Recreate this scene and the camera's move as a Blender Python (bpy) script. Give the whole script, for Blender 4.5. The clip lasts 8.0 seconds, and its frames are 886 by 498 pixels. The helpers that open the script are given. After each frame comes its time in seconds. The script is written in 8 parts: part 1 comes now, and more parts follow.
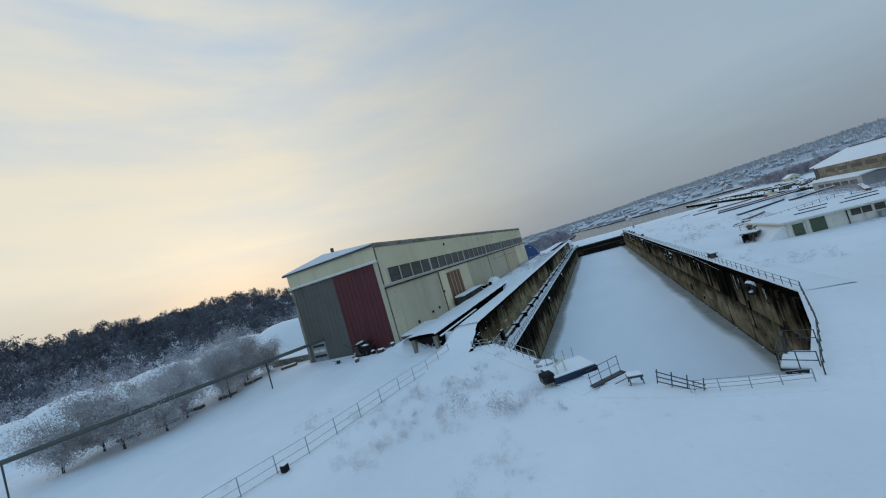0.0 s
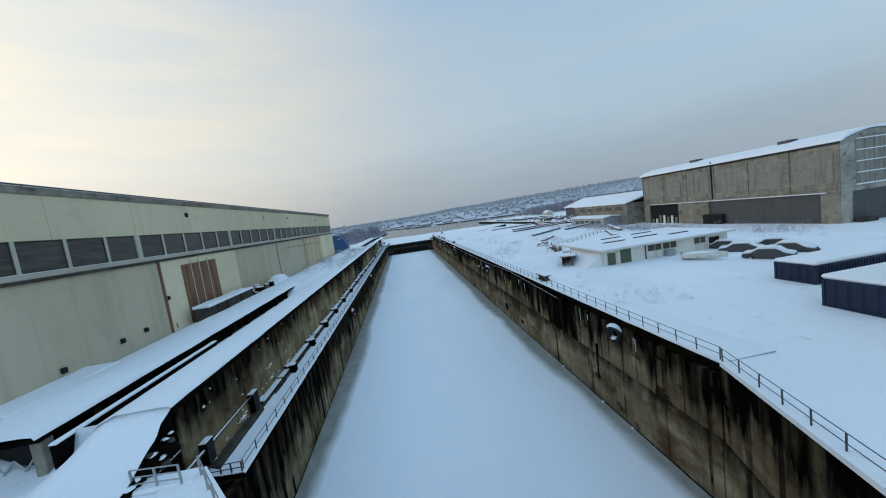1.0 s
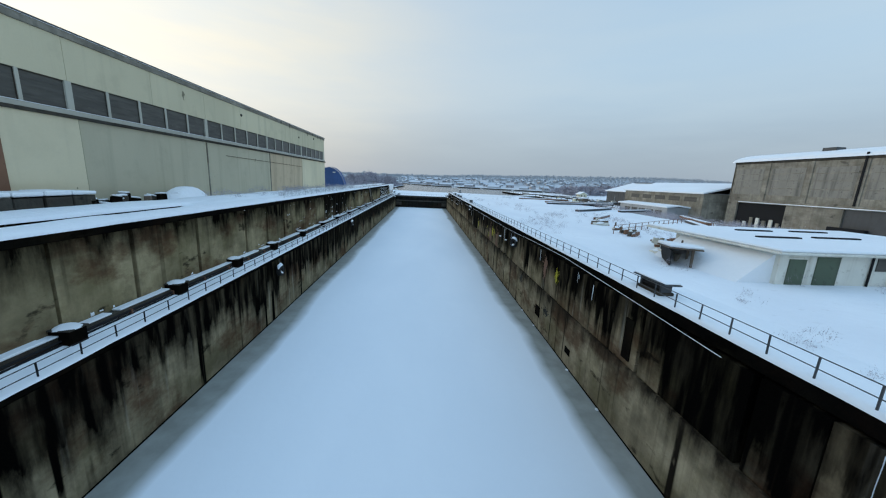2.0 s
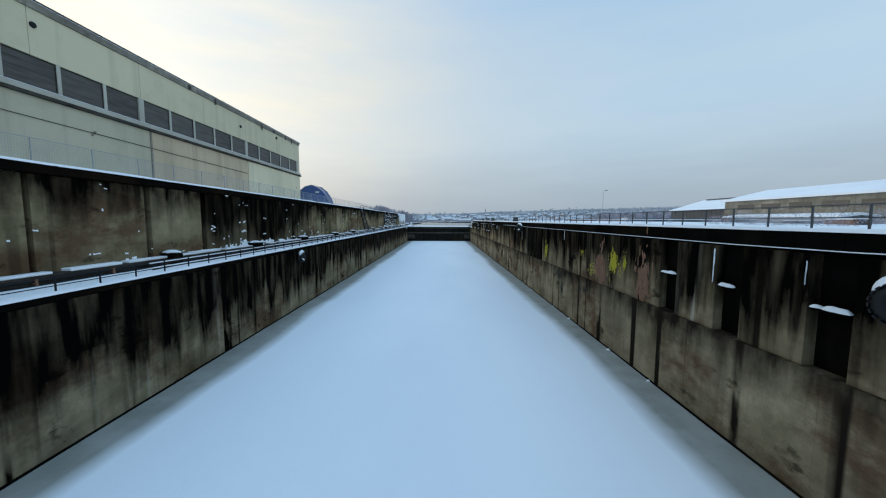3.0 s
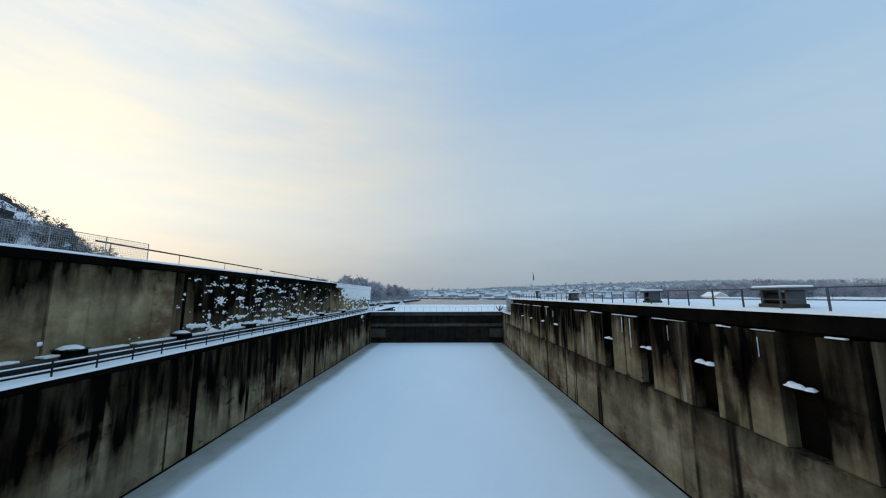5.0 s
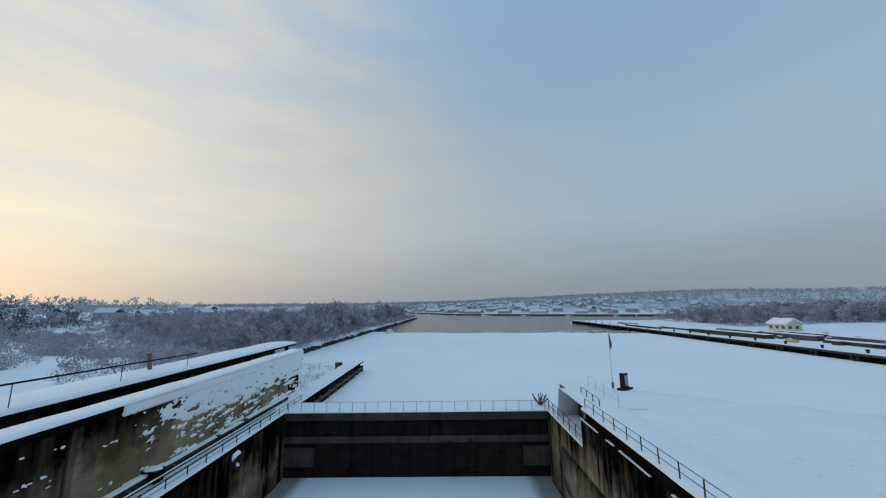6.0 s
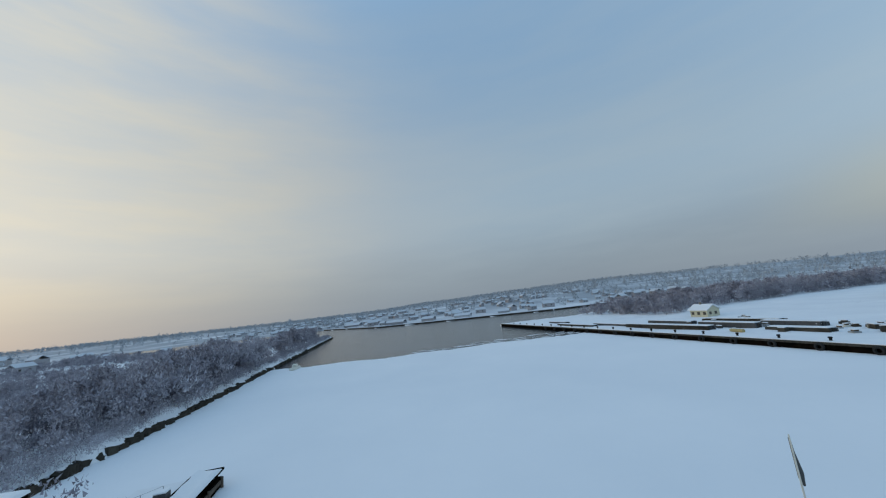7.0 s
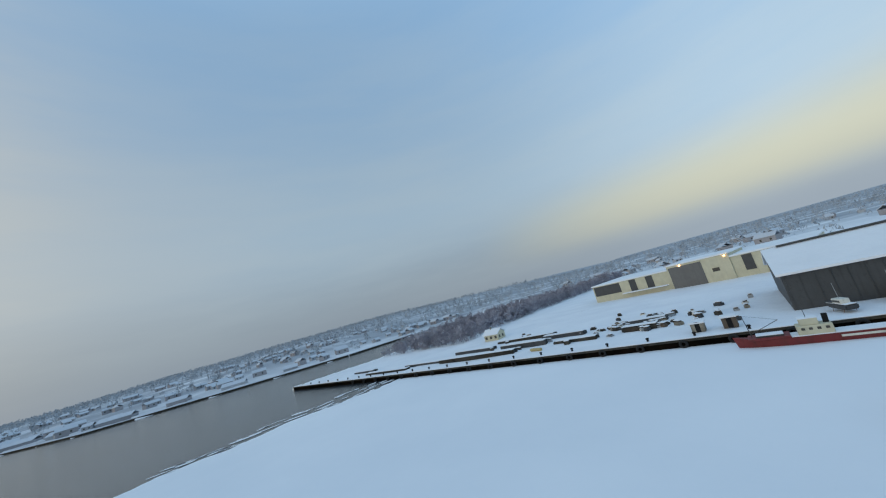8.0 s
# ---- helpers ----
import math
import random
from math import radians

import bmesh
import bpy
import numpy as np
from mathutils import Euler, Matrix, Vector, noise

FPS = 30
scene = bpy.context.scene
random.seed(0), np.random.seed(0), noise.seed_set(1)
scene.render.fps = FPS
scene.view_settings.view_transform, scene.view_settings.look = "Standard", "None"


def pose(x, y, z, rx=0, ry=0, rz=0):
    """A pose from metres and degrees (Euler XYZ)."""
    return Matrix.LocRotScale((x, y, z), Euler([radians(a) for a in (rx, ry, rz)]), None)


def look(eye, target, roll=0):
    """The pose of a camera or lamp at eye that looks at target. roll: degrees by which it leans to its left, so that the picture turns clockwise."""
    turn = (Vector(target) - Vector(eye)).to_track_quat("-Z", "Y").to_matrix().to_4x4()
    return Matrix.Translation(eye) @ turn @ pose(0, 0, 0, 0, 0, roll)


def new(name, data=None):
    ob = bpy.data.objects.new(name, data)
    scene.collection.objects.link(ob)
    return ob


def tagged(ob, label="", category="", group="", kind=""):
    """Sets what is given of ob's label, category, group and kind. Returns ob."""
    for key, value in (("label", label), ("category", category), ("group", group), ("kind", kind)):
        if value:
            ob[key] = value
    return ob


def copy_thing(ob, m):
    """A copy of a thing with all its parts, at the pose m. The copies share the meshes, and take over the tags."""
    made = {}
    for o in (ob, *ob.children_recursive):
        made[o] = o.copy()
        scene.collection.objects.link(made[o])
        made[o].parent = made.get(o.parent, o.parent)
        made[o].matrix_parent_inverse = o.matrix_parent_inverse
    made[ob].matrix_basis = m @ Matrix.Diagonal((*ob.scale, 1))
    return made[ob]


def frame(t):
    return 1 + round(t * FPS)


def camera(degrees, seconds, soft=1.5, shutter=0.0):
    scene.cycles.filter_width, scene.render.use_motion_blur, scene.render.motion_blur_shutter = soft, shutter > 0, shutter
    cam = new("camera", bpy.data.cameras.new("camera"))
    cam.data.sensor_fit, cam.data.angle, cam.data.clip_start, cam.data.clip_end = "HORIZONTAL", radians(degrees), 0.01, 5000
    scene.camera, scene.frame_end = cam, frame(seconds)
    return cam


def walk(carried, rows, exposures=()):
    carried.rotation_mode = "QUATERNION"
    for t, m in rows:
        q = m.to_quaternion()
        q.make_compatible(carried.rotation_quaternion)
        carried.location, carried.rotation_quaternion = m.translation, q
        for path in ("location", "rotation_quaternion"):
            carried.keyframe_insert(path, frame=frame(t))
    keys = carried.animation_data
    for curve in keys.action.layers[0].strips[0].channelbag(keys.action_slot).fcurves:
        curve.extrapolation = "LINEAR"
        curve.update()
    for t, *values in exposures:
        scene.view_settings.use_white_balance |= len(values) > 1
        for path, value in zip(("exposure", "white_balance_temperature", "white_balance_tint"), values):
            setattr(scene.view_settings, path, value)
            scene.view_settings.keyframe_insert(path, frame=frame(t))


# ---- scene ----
cam = camera(105.31, 8.0, soft=1.15)
PATH = [
    (0, pose(0.285, -208.71, 17.948, 92.732, 16.583, 24.851)),
    (0.5, pose(-3.401, -199.702, 18.218, 89.002, 17.196, 1.253)),
    (1, pose(-2.363, -189.363, 17.593, 84.444, 8.068, -6.956)),
    (1.5, pose(-0.659, -179.768, 16.337, 80.669, 0.233, -6.574)),
    (2, pose(1.123, -167.004, 13.457, 78.598, -2.57, -3.109)),
    (2.2, pose(1.535, -160.573, 12.07, 78.93, -2.557, -1.583)),
    (3.3, pose(1.294, -125.221, 7.898, 86.983, 0.076, 0.045)),
    (3.5, pose(1.353, -118.454, 7.706, 87.55, 0.09, 0.183)),
    (4, pose(1.428, -101.3, 7.385, 88.543, 0.047, 0.182)),
    (4.5, pose(1.462, -83.287, 7.225, 91.337, 0.026, 0.137)),
    (5, pose(1.793, -64.989, 8.717, 97.894, 0.186, 0.491)),
    (5.2, pose(1.809, -58.421, 10.022, 99.461, 0.161, 0.561)),
    (6.3, pose(3.2, -26.681, 16.982, 99.64, 1.233, 0.128)),
    (6.5, pose(2.893, -22.52, 17.559, 99.717, 2.168, -2.071)),
    (7, pose(2.871, -12.137, 19.435, 99.769, 6.426, -12.738)),
    (7.5, pose(4.352, -0.697, 20.412, 100.237, 10.483, -27.589)),
    (8, pose(5.869, 7.258, 22.876, 100.052, 15.259, -47.999)),
]
EXPOSURE = [(0, 0.0), (0.5, 0.15), (1, 0.33), (1.5, 0.5), (3.5, 0.55), (4.5, 0.48), (5.2, 0.3), (6.3, -0.03), (7, -0.05), (8, 0.05)]
walk(cam, PATH, EXPOSURE)

# ---------------------------------------------------------------- world and sun
SUN_AZ = radians(-56)          # from +y, towards -x
SUN_EL = radians(5)
sun_dir = Vector((math.sin(SUN_AZ) * math.cos(SUN_EL), math.cos(SUN_AZ) * math.cos(SUN_EL), math.sin(SUN_EL)))

world = bpy.data.worlds.new("winter_sky")
scene.world = world
world.use_nodes = True
wt = world.node_tree
wt.nodes.clear()


def wnode(kind, **values):
    n = wt.nodes.new(kind)
    for key, value in values.items():
        n.inputs[key].default_value = value
    return n


def wmath(op, a, b=None, c=None):
    n = wt.nodes.new("ShaderNodeMath")
    n.operation = op
    for i, v in enumerate((a, b, c)):
        if v is None:
            continue
        if isinstance(v, (int, float)):
            n.inputs[i].default_value = v
        else:
            wt.links.new(v, n.inputs[i])
    return n.outputs[0]


def wmix(fac, a, b):
    n = wt.nodes.new("ShaderNodeMix")
    n.data_type = "RGBA"
    for i, v in ((0, fac), (6, a), (7, b)):
        if isinstance(v, (int, float)):
            n.inputs[i].default_value = v
        elif isinstance(v, tuple):
            n.inputs[i].default_value = (*v, 1)
        else:
            wt.links.new(v, n.inputs[i])
    return n.outputs[2]


def wramp(value, lo, hi):
    n = wt.nodes.new("ShaderNodeMapRange")
    n.interpolation_type = "SMOOTHSTEP"
    wt.links.new(value, n.inputs[0])
    n.inputs[1].default_value, n.inputs[2].default_value = lo, hi
    return n.outputs[0]


def wdot(vec, d):
    n = wt.nodes.new("ShaderNodeVectorMath")
    n.operation = "DOT_PRODUCT"
    wt.links.new(vec, n.inputs[0])
    n.inputs[1].default_value = d
    return n.outputs["Value"]


coord = wt.nodes.new("ShaderNodeTexCoord").outputs["Generated"]
sep = wt.nodes.new("ShaderNodeSeparateXYZ")
wt.links.new(coord, sep.inputs[0])
elev = sep.outputs[2]
# thin drifting cloud, drawn out along the horizon
stretch = wt.nodes.new("ShaderNodeMapping")
wt.links.new(coord, stretch.inputs[0])
stretch.inputs["Scale"].default_value = (1.3, 1.3, 7.0)
stretch.inputs["Rotation"].default_value = (0.10, 0.08, 0.5)
cloud = wnode("ShaderNodeTexNoise", Scale=1.6, Detail=6.0, Roughness=0.55)
wt.links.new(stretch.outputs[0], cloud.inputs["Vector"])
veil = wramp(cloud.outputs["Fac"], 0.30, 0.74)

zenith = (0.30, 0.525, 0.81)
middle = (0.475, 0.64, 0.785)
low = (0.365, 0.45, 0.53)
sky = wmix(wramp(elev, 0.02, 0.30), low, middle)
sky = wmix(wramp(elev, 0.22, 0.72), sky, zenith)
sky = wmix(wmath("MULTIPLY", veil, wmath("SUBTRACT", 0.55, wmath("MULTIPLY", elev, 0.55))), sky, (0.565, 0.69, 0.77))
# the veiled sun's glow
toward = wdot(coord, tuple(Vector((sun_dir.x, sun_dir.y, 0.26)).normalized()))
wide = wramp(toward, 0.05, 1.0)
near = wramp(toward, 0.45, 1.0)
band = wmath("SUBTRACT", 1.0, wramp(elev, 0.25, 0.85))
sky = wmix(wmath("MULTIPLY", wide, wmath("MULTIPLY", band, 0.58)), sky, (0.77, 0.745, 0.68))
sky = wmix(wmath("MULTIPLY", near, wmath("ADD", 0.28, wmath("MULTIPLY", veil, 0.48))), sky, (0.93, 0.83, 0.62))
# a pale yellow strip low in the opposite quarter
strip_dir = Vector((0.985, -0.17, 0.09)).normalized()
strip = wramp(wdot(coord, tuple(strip_dir)), 0.70, 1.0)
strip = wmath("MULTIPLY", strip, wmath("MULTIPLY", wramp(elev, 0.025, 0.095), wmath("SUBTRACT", 1.0, wramp(elev, 0.095, 0.27))))
sky = wmix(wmath("MULTIPLY", strip, 0.85), sky, (0.80, 0.77, 0.52))
# bank of haze on the horizon
haze = wmath("SUBTRACT", 1.0, wramp(elev, -0.01, 0.20))
sky = wmix(wmath("MULTIPLY", haze, 0.86), sky, wmix(near, (0.335, 0.40, 0.47), (0.43, 0.425, 0.425)))
# the quarter away from the sun is duller
away = wramp(wdot(coord, tuple(Vector((0.42, 0.86, 0.22)).normalized())), 0.30, 1.0)
sky = wmix(wmath("MULTIPLY", away, 0.37), sky, (0.12, 0.165, 0.21))
# sky raised high overhead, mostly out of view, added to brighten the snow
sky = wmix(wramp(elev, 0.68, 0.95), sky, (0.36, 0.58, 0.84))

nishita = wt.nodes.new("ShaderNodeTexSky")
nishita.sky_type = "NISHITA"
nishita.sun_disc = False
nishita.sun_elevation = SUN_EL
nishita.sun_rotation = SUN_AZ
nishita.air_density, nishita.dust_density, nishita.ozone_density = 1.0, 2.0, 1.5
bg_sky = wnode("ShaderNodeBackground", Strength=0.008)
wt.links.new(nishita.outputs[0], bg_sky.inputs[0])
bg_veil = wnode("ShaderNodeBackground", Strength=0.92)
wt.links.new(sky, bg_veil.inputs[0])
both = wt.nodes.new("ShaderNodeAddShader")
wt.links.new(bg_sky.outputs[0], both.inputs[0])
wt.links.new(bg_veil.outputs[0], both.inputs[1])
out = wt.nodes.new("ShaderNodeOutputWorld")
wt.links.new(both.outputs[0], out.inputs[0])

sun_data = bpy.data.lights.new("sun", "SUN")
sun_data.energy, sun_data.angle, sun_data.color = 0.5, radians(25), (1.0, 0.88, 0.70)
sun = new("sun", sun_data)
sun.matrix_world = look(tuple(sun_dir * 100), (0, 0, 0))


# ---------------------------------------------------------------- materials
class Mat:
    """A node material: base colour layers, relief and gloss."""

    def __init__(self, name, rough=0.8, metal=0.0, spec=0.3):
        self.m = bpy.data.materials.new(name)
        self.m.use_nodes = True
        self.t = self.m.node_tree
        self.b = self.t.nodes["Principled BSDF"]
        self.b.inputs["Roughness"].default_value = rough
        self.b.inputs["Metallic"].default_value = metal
        self.b.inputs["Specular IOR Level"].default_value = spec
        self.c = self.t.nodes.new("ShaderNodeNewGeometry").outputs["Position"]

    def mapped(self, scale=(1, 1, 1), rot=(0, 0, 0)):
        n = self.t.nodes.new("ShaderNodeMapping")
        self.t.links.new(self.c, n.inputs[0])
        n.inputs["Scale"].default_value = scale
        n.inputs["Rotation"].default_value = rot
        return n.outputs[0]

    def noise(self, scale, detail=4.0, stretch=(1, 1, 1), rough=0.55, lo=0.35, hi=0.65):
        n = self.t.nodes.new("ShaderNodeTexNoise")
        n.inputs["Scale"].default_value, n.inputs["Detail"].default_value = scale, detail
        n.inputs["Roughness"].default_value = rough
        self.t.links.new(self.mapped(stretch), n.inputs["Vector"])
        return self.ramp(n.outputs["Fac"], lo, hi)

    def ramp(self, v, lo, hi, a=0.0, b=1.0):
        n = self.t.nodes.new("ShaderNodeMapRange")
        self.t.links.new(v, n.inputs[0])
        for i, x in enumerate((lo, hi, a, b)):
            n.inputs[i + 1].default_value = x
        return n.outputs[0]

    def axis(self, k):
        n = self.t.nodes.new("ShaderNodeSeparateXYZ")
        self.t.links.new(self.c, n.inputs[0])
        return n.outputs[k]

    def op(self, kind, a, b=0.0):
        n = self.t.nodes.new("ShaderNodeMath")
        n.operation = kind
        for i, v in enumerate((a, b)):
            if isinstance(v, (int, float)):
                n.inputs[i].default_value = v
            else:
                self.t.links.new(v, n.inputs[i])
        return n.outputs[0]

    def random(self):
        return self.t.nodes.new("ShaderNodeObjectInfo").outputs["Random"]

    def island(self):
        return self.t.nodes.new("ShaderNodeNewGeometry").outputs["Random Per Island"]

    def mix(self, fac, a, b):
        n = self.t.nodes.new("ShaderNodeMix")
        n.data_type = "RGBA"
        for i, v in ((0, fac), (6, a), (7, b)):
            if isinstance(v, (int, float)):
                n.inputs[i].default_value = v
            elif isinstance(v, tuple):
                n.inputs[i].default_value = (*v, 1)
            else:
                self.t.links.new(v, n.inputs[i])
        return n.outputs[2]

    def done(self, colour, bump=None, depth=0.05, strength=0.6, rough=None):
        if isinstance(colour, tuple):
            self.b.inputs["Base Color"].default_value = (*colour, 1)
        else:
            self.t.links.new(colour, self.b.inputs["Base Color"])
        if rough is not None:
            self.t.links.new(rough, self.b.inputs["Roughness"])
        if bump is not None:
            n = self.t.nodes.new("ShaderNodeBump")
            n.inputs["Strength"].default_value, n.inputs["Distance"].default_value = strength, depth
            self.t.links.new(bump, n.inputs["Height"])
            self.t.links.new(n.outputs[0], self.b.inputs["Normal"])
        return self.m


def snow_material(name, base=(0.84, 0.86, 0.88), dirt=0.0):
    k = Mat(name, rough=0.75, spec=0.25)
    drift = k.noise(0.12, 4, (1, 0.6, 1))
    grain = k.noise(2.2, 5)
    col = k.mix(drift, tuple(v * 0.94 for v in base), base)
    col = k.mix(k.op("MULTIPLY", grain, 0.12), col, (0.72, 0.75, 0.79))
    if dirt:
        tufts = k.noise(0.55, 8, lo=0.58, hi=0.75)
        col = k.mix(k.op("MULTIPLY", tufts, dirt), col, (0.45, 0.44, 0.43))
    return k.done(col, k.op("ADD", k.noise(0.5, 5), k.op("MULTIPLY", grain, 0.2)), 0.12, 0.5)


def concrete_material(name, base, dark, streak=0.8, moss=0.3, rnd=0.25, top=None, reach=3.0, salt=0.0, zones=0.5, band=0.08, fringe=0.12, solo=0.55, drips=1.0):
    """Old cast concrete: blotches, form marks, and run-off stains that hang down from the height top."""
    k = Mat(name, rough=0.95, spec=0.008)
    fine = k.noise(4.0, 6, lo=0.25, hi=0.75, rough=0.6)
    blotch = k.noise(0.33, 6, (1, 1, 1.4), lo=0.42, hi=0.62, rough=0.62)
    big = k.noise(0.17, 4, lo=0.42, hi=0.60)
    runs = k.noise(1.5, 5, (1, 1, 0.05), lo=0.50, hi=0.62, rough=0.6)
    boards = k.noise(1.0, 4, (0.08, 0.08, 2.2), lo=0.42, hi=0.62, rough=0.55)
    col = k.mix(fine, tuple(v * 0.84 for v in base), tuple(v * 1.08 for v in base))
    col = k.mix(k.op("MULTIPLY", boards, 0.30), col, tuple(v * 0.5 for v in base))
    col = k.mix(k.op("MULTIPLY", big, 0.55), col, tuple(v * 1.40 for v in base))
    col = k.mix(k.op("MULTIPLY", blotch, 0.75), col, tuple(a * 0.35 + b * 0.65 for a, b in zip(base, dark)))
    cloud = k.noise(0.85, 6, (1, 1, 0.75), lo=0.40, hi=0.66, rough=0.68)
    col = k.mix(k.op("MULTIPLY", cloud, 0.5), col, tuple(a * 0.4 + b * 0.5 for a, b in zip(base, dark)))
    col = k.mix(k.op("MULTIPLY", k.noise(0.3, 6, lo=0.48, hi=0.64), moss), col, (0.105, 0.088, 0.036))
    if rnd:
        col = k.mix(k.op("MULTIPLY", k.random(), rnd), col, tuple(v * 0.42 for v in base))
    col = k.mix(k.op("MULTIPLY", runs, streak * 0.75), col, tuple(v * 1.5 for v in dark))
    # brown smears left by rust and dirt
    smear = k.noise(0.38, 6, (0.5, 0.5, 0.9), lo=0.50, hi=0.62, rough=0.65)
    col = k.mix(k.op("MULTIPLY", smear, moss * 1.5), col, (0.085, 0.040, 0.022))
    # a few spalled patches
    scab = k.noise(0.7, 5, (0.6, 0.6, 1.2), lo=0.62, hi=0.68, rough=0.6)
    col = k.mix(k.op("MULTIPLY", scab, 0.75), col, dark)
    if salt:
        col = k.mix(k.op("MULTIPLY", k.noise(1.6, 4, (1, 1, 0.06), lo=0.60, hi=0.66), salt), col, (0.5, 0.46, 0.38))
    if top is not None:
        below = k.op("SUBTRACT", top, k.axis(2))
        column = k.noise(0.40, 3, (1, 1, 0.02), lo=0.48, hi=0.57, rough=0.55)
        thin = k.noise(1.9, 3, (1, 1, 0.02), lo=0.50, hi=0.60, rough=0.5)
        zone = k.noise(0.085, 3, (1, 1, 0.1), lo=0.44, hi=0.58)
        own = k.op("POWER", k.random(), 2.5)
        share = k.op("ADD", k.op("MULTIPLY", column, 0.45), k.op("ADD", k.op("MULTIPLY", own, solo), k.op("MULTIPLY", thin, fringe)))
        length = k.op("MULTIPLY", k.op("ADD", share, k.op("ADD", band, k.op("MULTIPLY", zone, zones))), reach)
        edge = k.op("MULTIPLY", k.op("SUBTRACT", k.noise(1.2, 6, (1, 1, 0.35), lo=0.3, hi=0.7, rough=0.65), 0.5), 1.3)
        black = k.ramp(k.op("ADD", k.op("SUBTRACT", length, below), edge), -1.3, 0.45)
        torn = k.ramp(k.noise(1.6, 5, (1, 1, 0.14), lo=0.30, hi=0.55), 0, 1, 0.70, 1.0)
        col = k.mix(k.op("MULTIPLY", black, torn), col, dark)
        # narrow drips that run the full height
        drip = k.noise(0.9, 2, (1, 1, 0.012), lo=0.59, hi=0.63)
        gaps = k.noise(0.7, 4, (1, 1, 0.3), lo=0.38, hi=0.50)
        col = k.mix(k.op("MULTIPLY", k.op("MULTIPLY", drip, gaps), drips), col, dark)
    return k.done(col, k.op("ADD", fine, k.op("MULTIPLY", k.op("ADD", blotch, scab), 0.5)), 0.05, 0.6)


def render_material(name, base, dirt=0.3, rnd=0.12):
    """Painted wall render: even, with soft clouds, faint run-off and small scars."""
    k = Mat(name, rough=0.92, spec=0.05)
    col = k.mix(k.noise(0.10, 3, (1, 1, 0.6), lo=0.35, hi=0.65), tuple(v * 0.86 for v in base), base)
    col = k.mix(k.op("MULTIPLY", k.random(), rnd), col, tuple(v * 0.7 for v in base))
    col = k.mix(k.op("MULTIPLY", k.noise(0.8, 4, (1, 1, 0.05), lo=0.52, hi=0.72), dirt), col, tuple(v * 0.62 for v in base))
    col = k.mix(k.op("MULTIPLY", k.noise(0.5, 5, lo=0.55, hi=0.75), dirt * 0.7), col, tuple(v * 0.6 for v in base))
    col = k.mix(k.noise(0.6, 3, lo=0.735, hi=0.75), col, tuple(v * 0.3 for v in base))
    fine = k.noise(6.0, 4, lo=0.3, hi=0.7)
    col = k.mix(k.op("MULTIPLY", fine, 0.08), col, tuple(v * 0.6 for v in base))
    return k.done(col, fine, 0.01, 0.3)


def paint_material(name, base, worn, amount=0.4, rough=0.55, metal=0.0, streak=True, rnd=0.0):
    k = Mat(name, rough=rough, metal=metal)
    col = k.mix(k.noise(0.5, 4), tuple(v * 0.88 for v in base), base)
    if rnd:
        col = k.mix(k.op("MULTIPLY", k.random(), rnd), col, tuple(v * 0.55 for v in base))
    if streak:
        col = k.mix(k.op("MULTIPLY", k.noise(1.3, 5, (1, 1, 0.08), lo=0.52, hi=0.7), amount), col, worn)
    col = k.mix(k.op("MULTIPLY", k.noise(2.5, 7, lo=0.6, hi=0.68), amount), col, worn)
    return k.done(col, k.noise(8, 4), 0.01, 0.4)


M_snow = snow_material("snow")


def land_material():
    """Snow fields near by; farther off frosted wood and fields between, greyed to stand for haze."""
    k = Mat("snow_land", rough=0.8, spec=0.15)
    x, y = k.axis(0), k.axis(1)
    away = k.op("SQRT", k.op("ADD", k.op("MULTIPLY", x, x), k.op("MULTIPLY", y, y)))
    drift = k.noise(0.12, 4, (1, 0.6, 1))
    grain = k.noise(2.2, 5)
    col = k.mix(drift, (0.78, 0.80, 0.83), (0.85, 0.87, 0.89))
    col = k.mix(k.op("MULTIPLY", grain, 0.10), col, (0.70, 0.73, 0.77))
    tufts = k.op("MULTIPLY", k.noise(0.9, 8, lo=0.60, hi=0.74, rough=0.7), k.noise(0.06, 4, lo=0.45, hi=0.65))
    col = k.mix(k.op("MULTIPLY", tufts, 0.55), col, (0.40, 0.385, 0.37))
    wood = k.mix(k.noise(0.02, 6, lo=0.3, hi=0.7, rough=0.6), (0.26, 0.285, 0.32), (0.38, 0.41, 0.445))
    # distance mixes in the wood tone, which also holds painted haze
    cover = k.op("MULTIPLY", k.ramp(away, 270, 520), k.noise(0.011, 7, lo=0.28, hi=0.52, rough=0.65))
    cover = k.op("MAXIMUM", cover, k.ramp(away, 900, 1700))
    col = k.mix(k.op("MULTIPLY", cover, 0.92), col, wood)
    return k.done(col, k.op("ADD", k.noise(0.5, 5), k.op("MULTIPLY", grain, 0.2)), 0.12, 0.5)


M_land = land_material()
BLACK = (0.0022, 0.0020, 0.0017)
M_dock_light = concrete_material("dock_concrete_pale", (0.40, 0.32, 0.205), (0.018, 0.014, 0.010), 0.3, moss=0.5, top=4.0, reach=0.5, rnd=0.12)
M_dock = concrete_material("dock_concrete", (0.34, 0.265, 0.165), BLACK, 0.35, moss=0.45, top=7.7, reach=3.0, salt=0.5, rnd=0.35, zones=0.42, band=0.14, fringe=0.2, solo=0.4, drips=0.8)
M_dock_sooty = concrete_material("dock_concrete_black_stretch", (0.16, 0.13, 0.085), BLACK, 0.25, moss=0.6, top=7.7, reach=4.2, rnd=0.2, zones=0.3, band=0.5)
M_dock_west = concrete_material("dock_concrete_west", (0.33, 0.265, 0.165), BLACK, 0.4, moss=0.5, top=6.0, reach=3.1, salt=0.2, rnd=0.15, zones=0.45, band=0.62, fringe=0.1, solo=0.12)
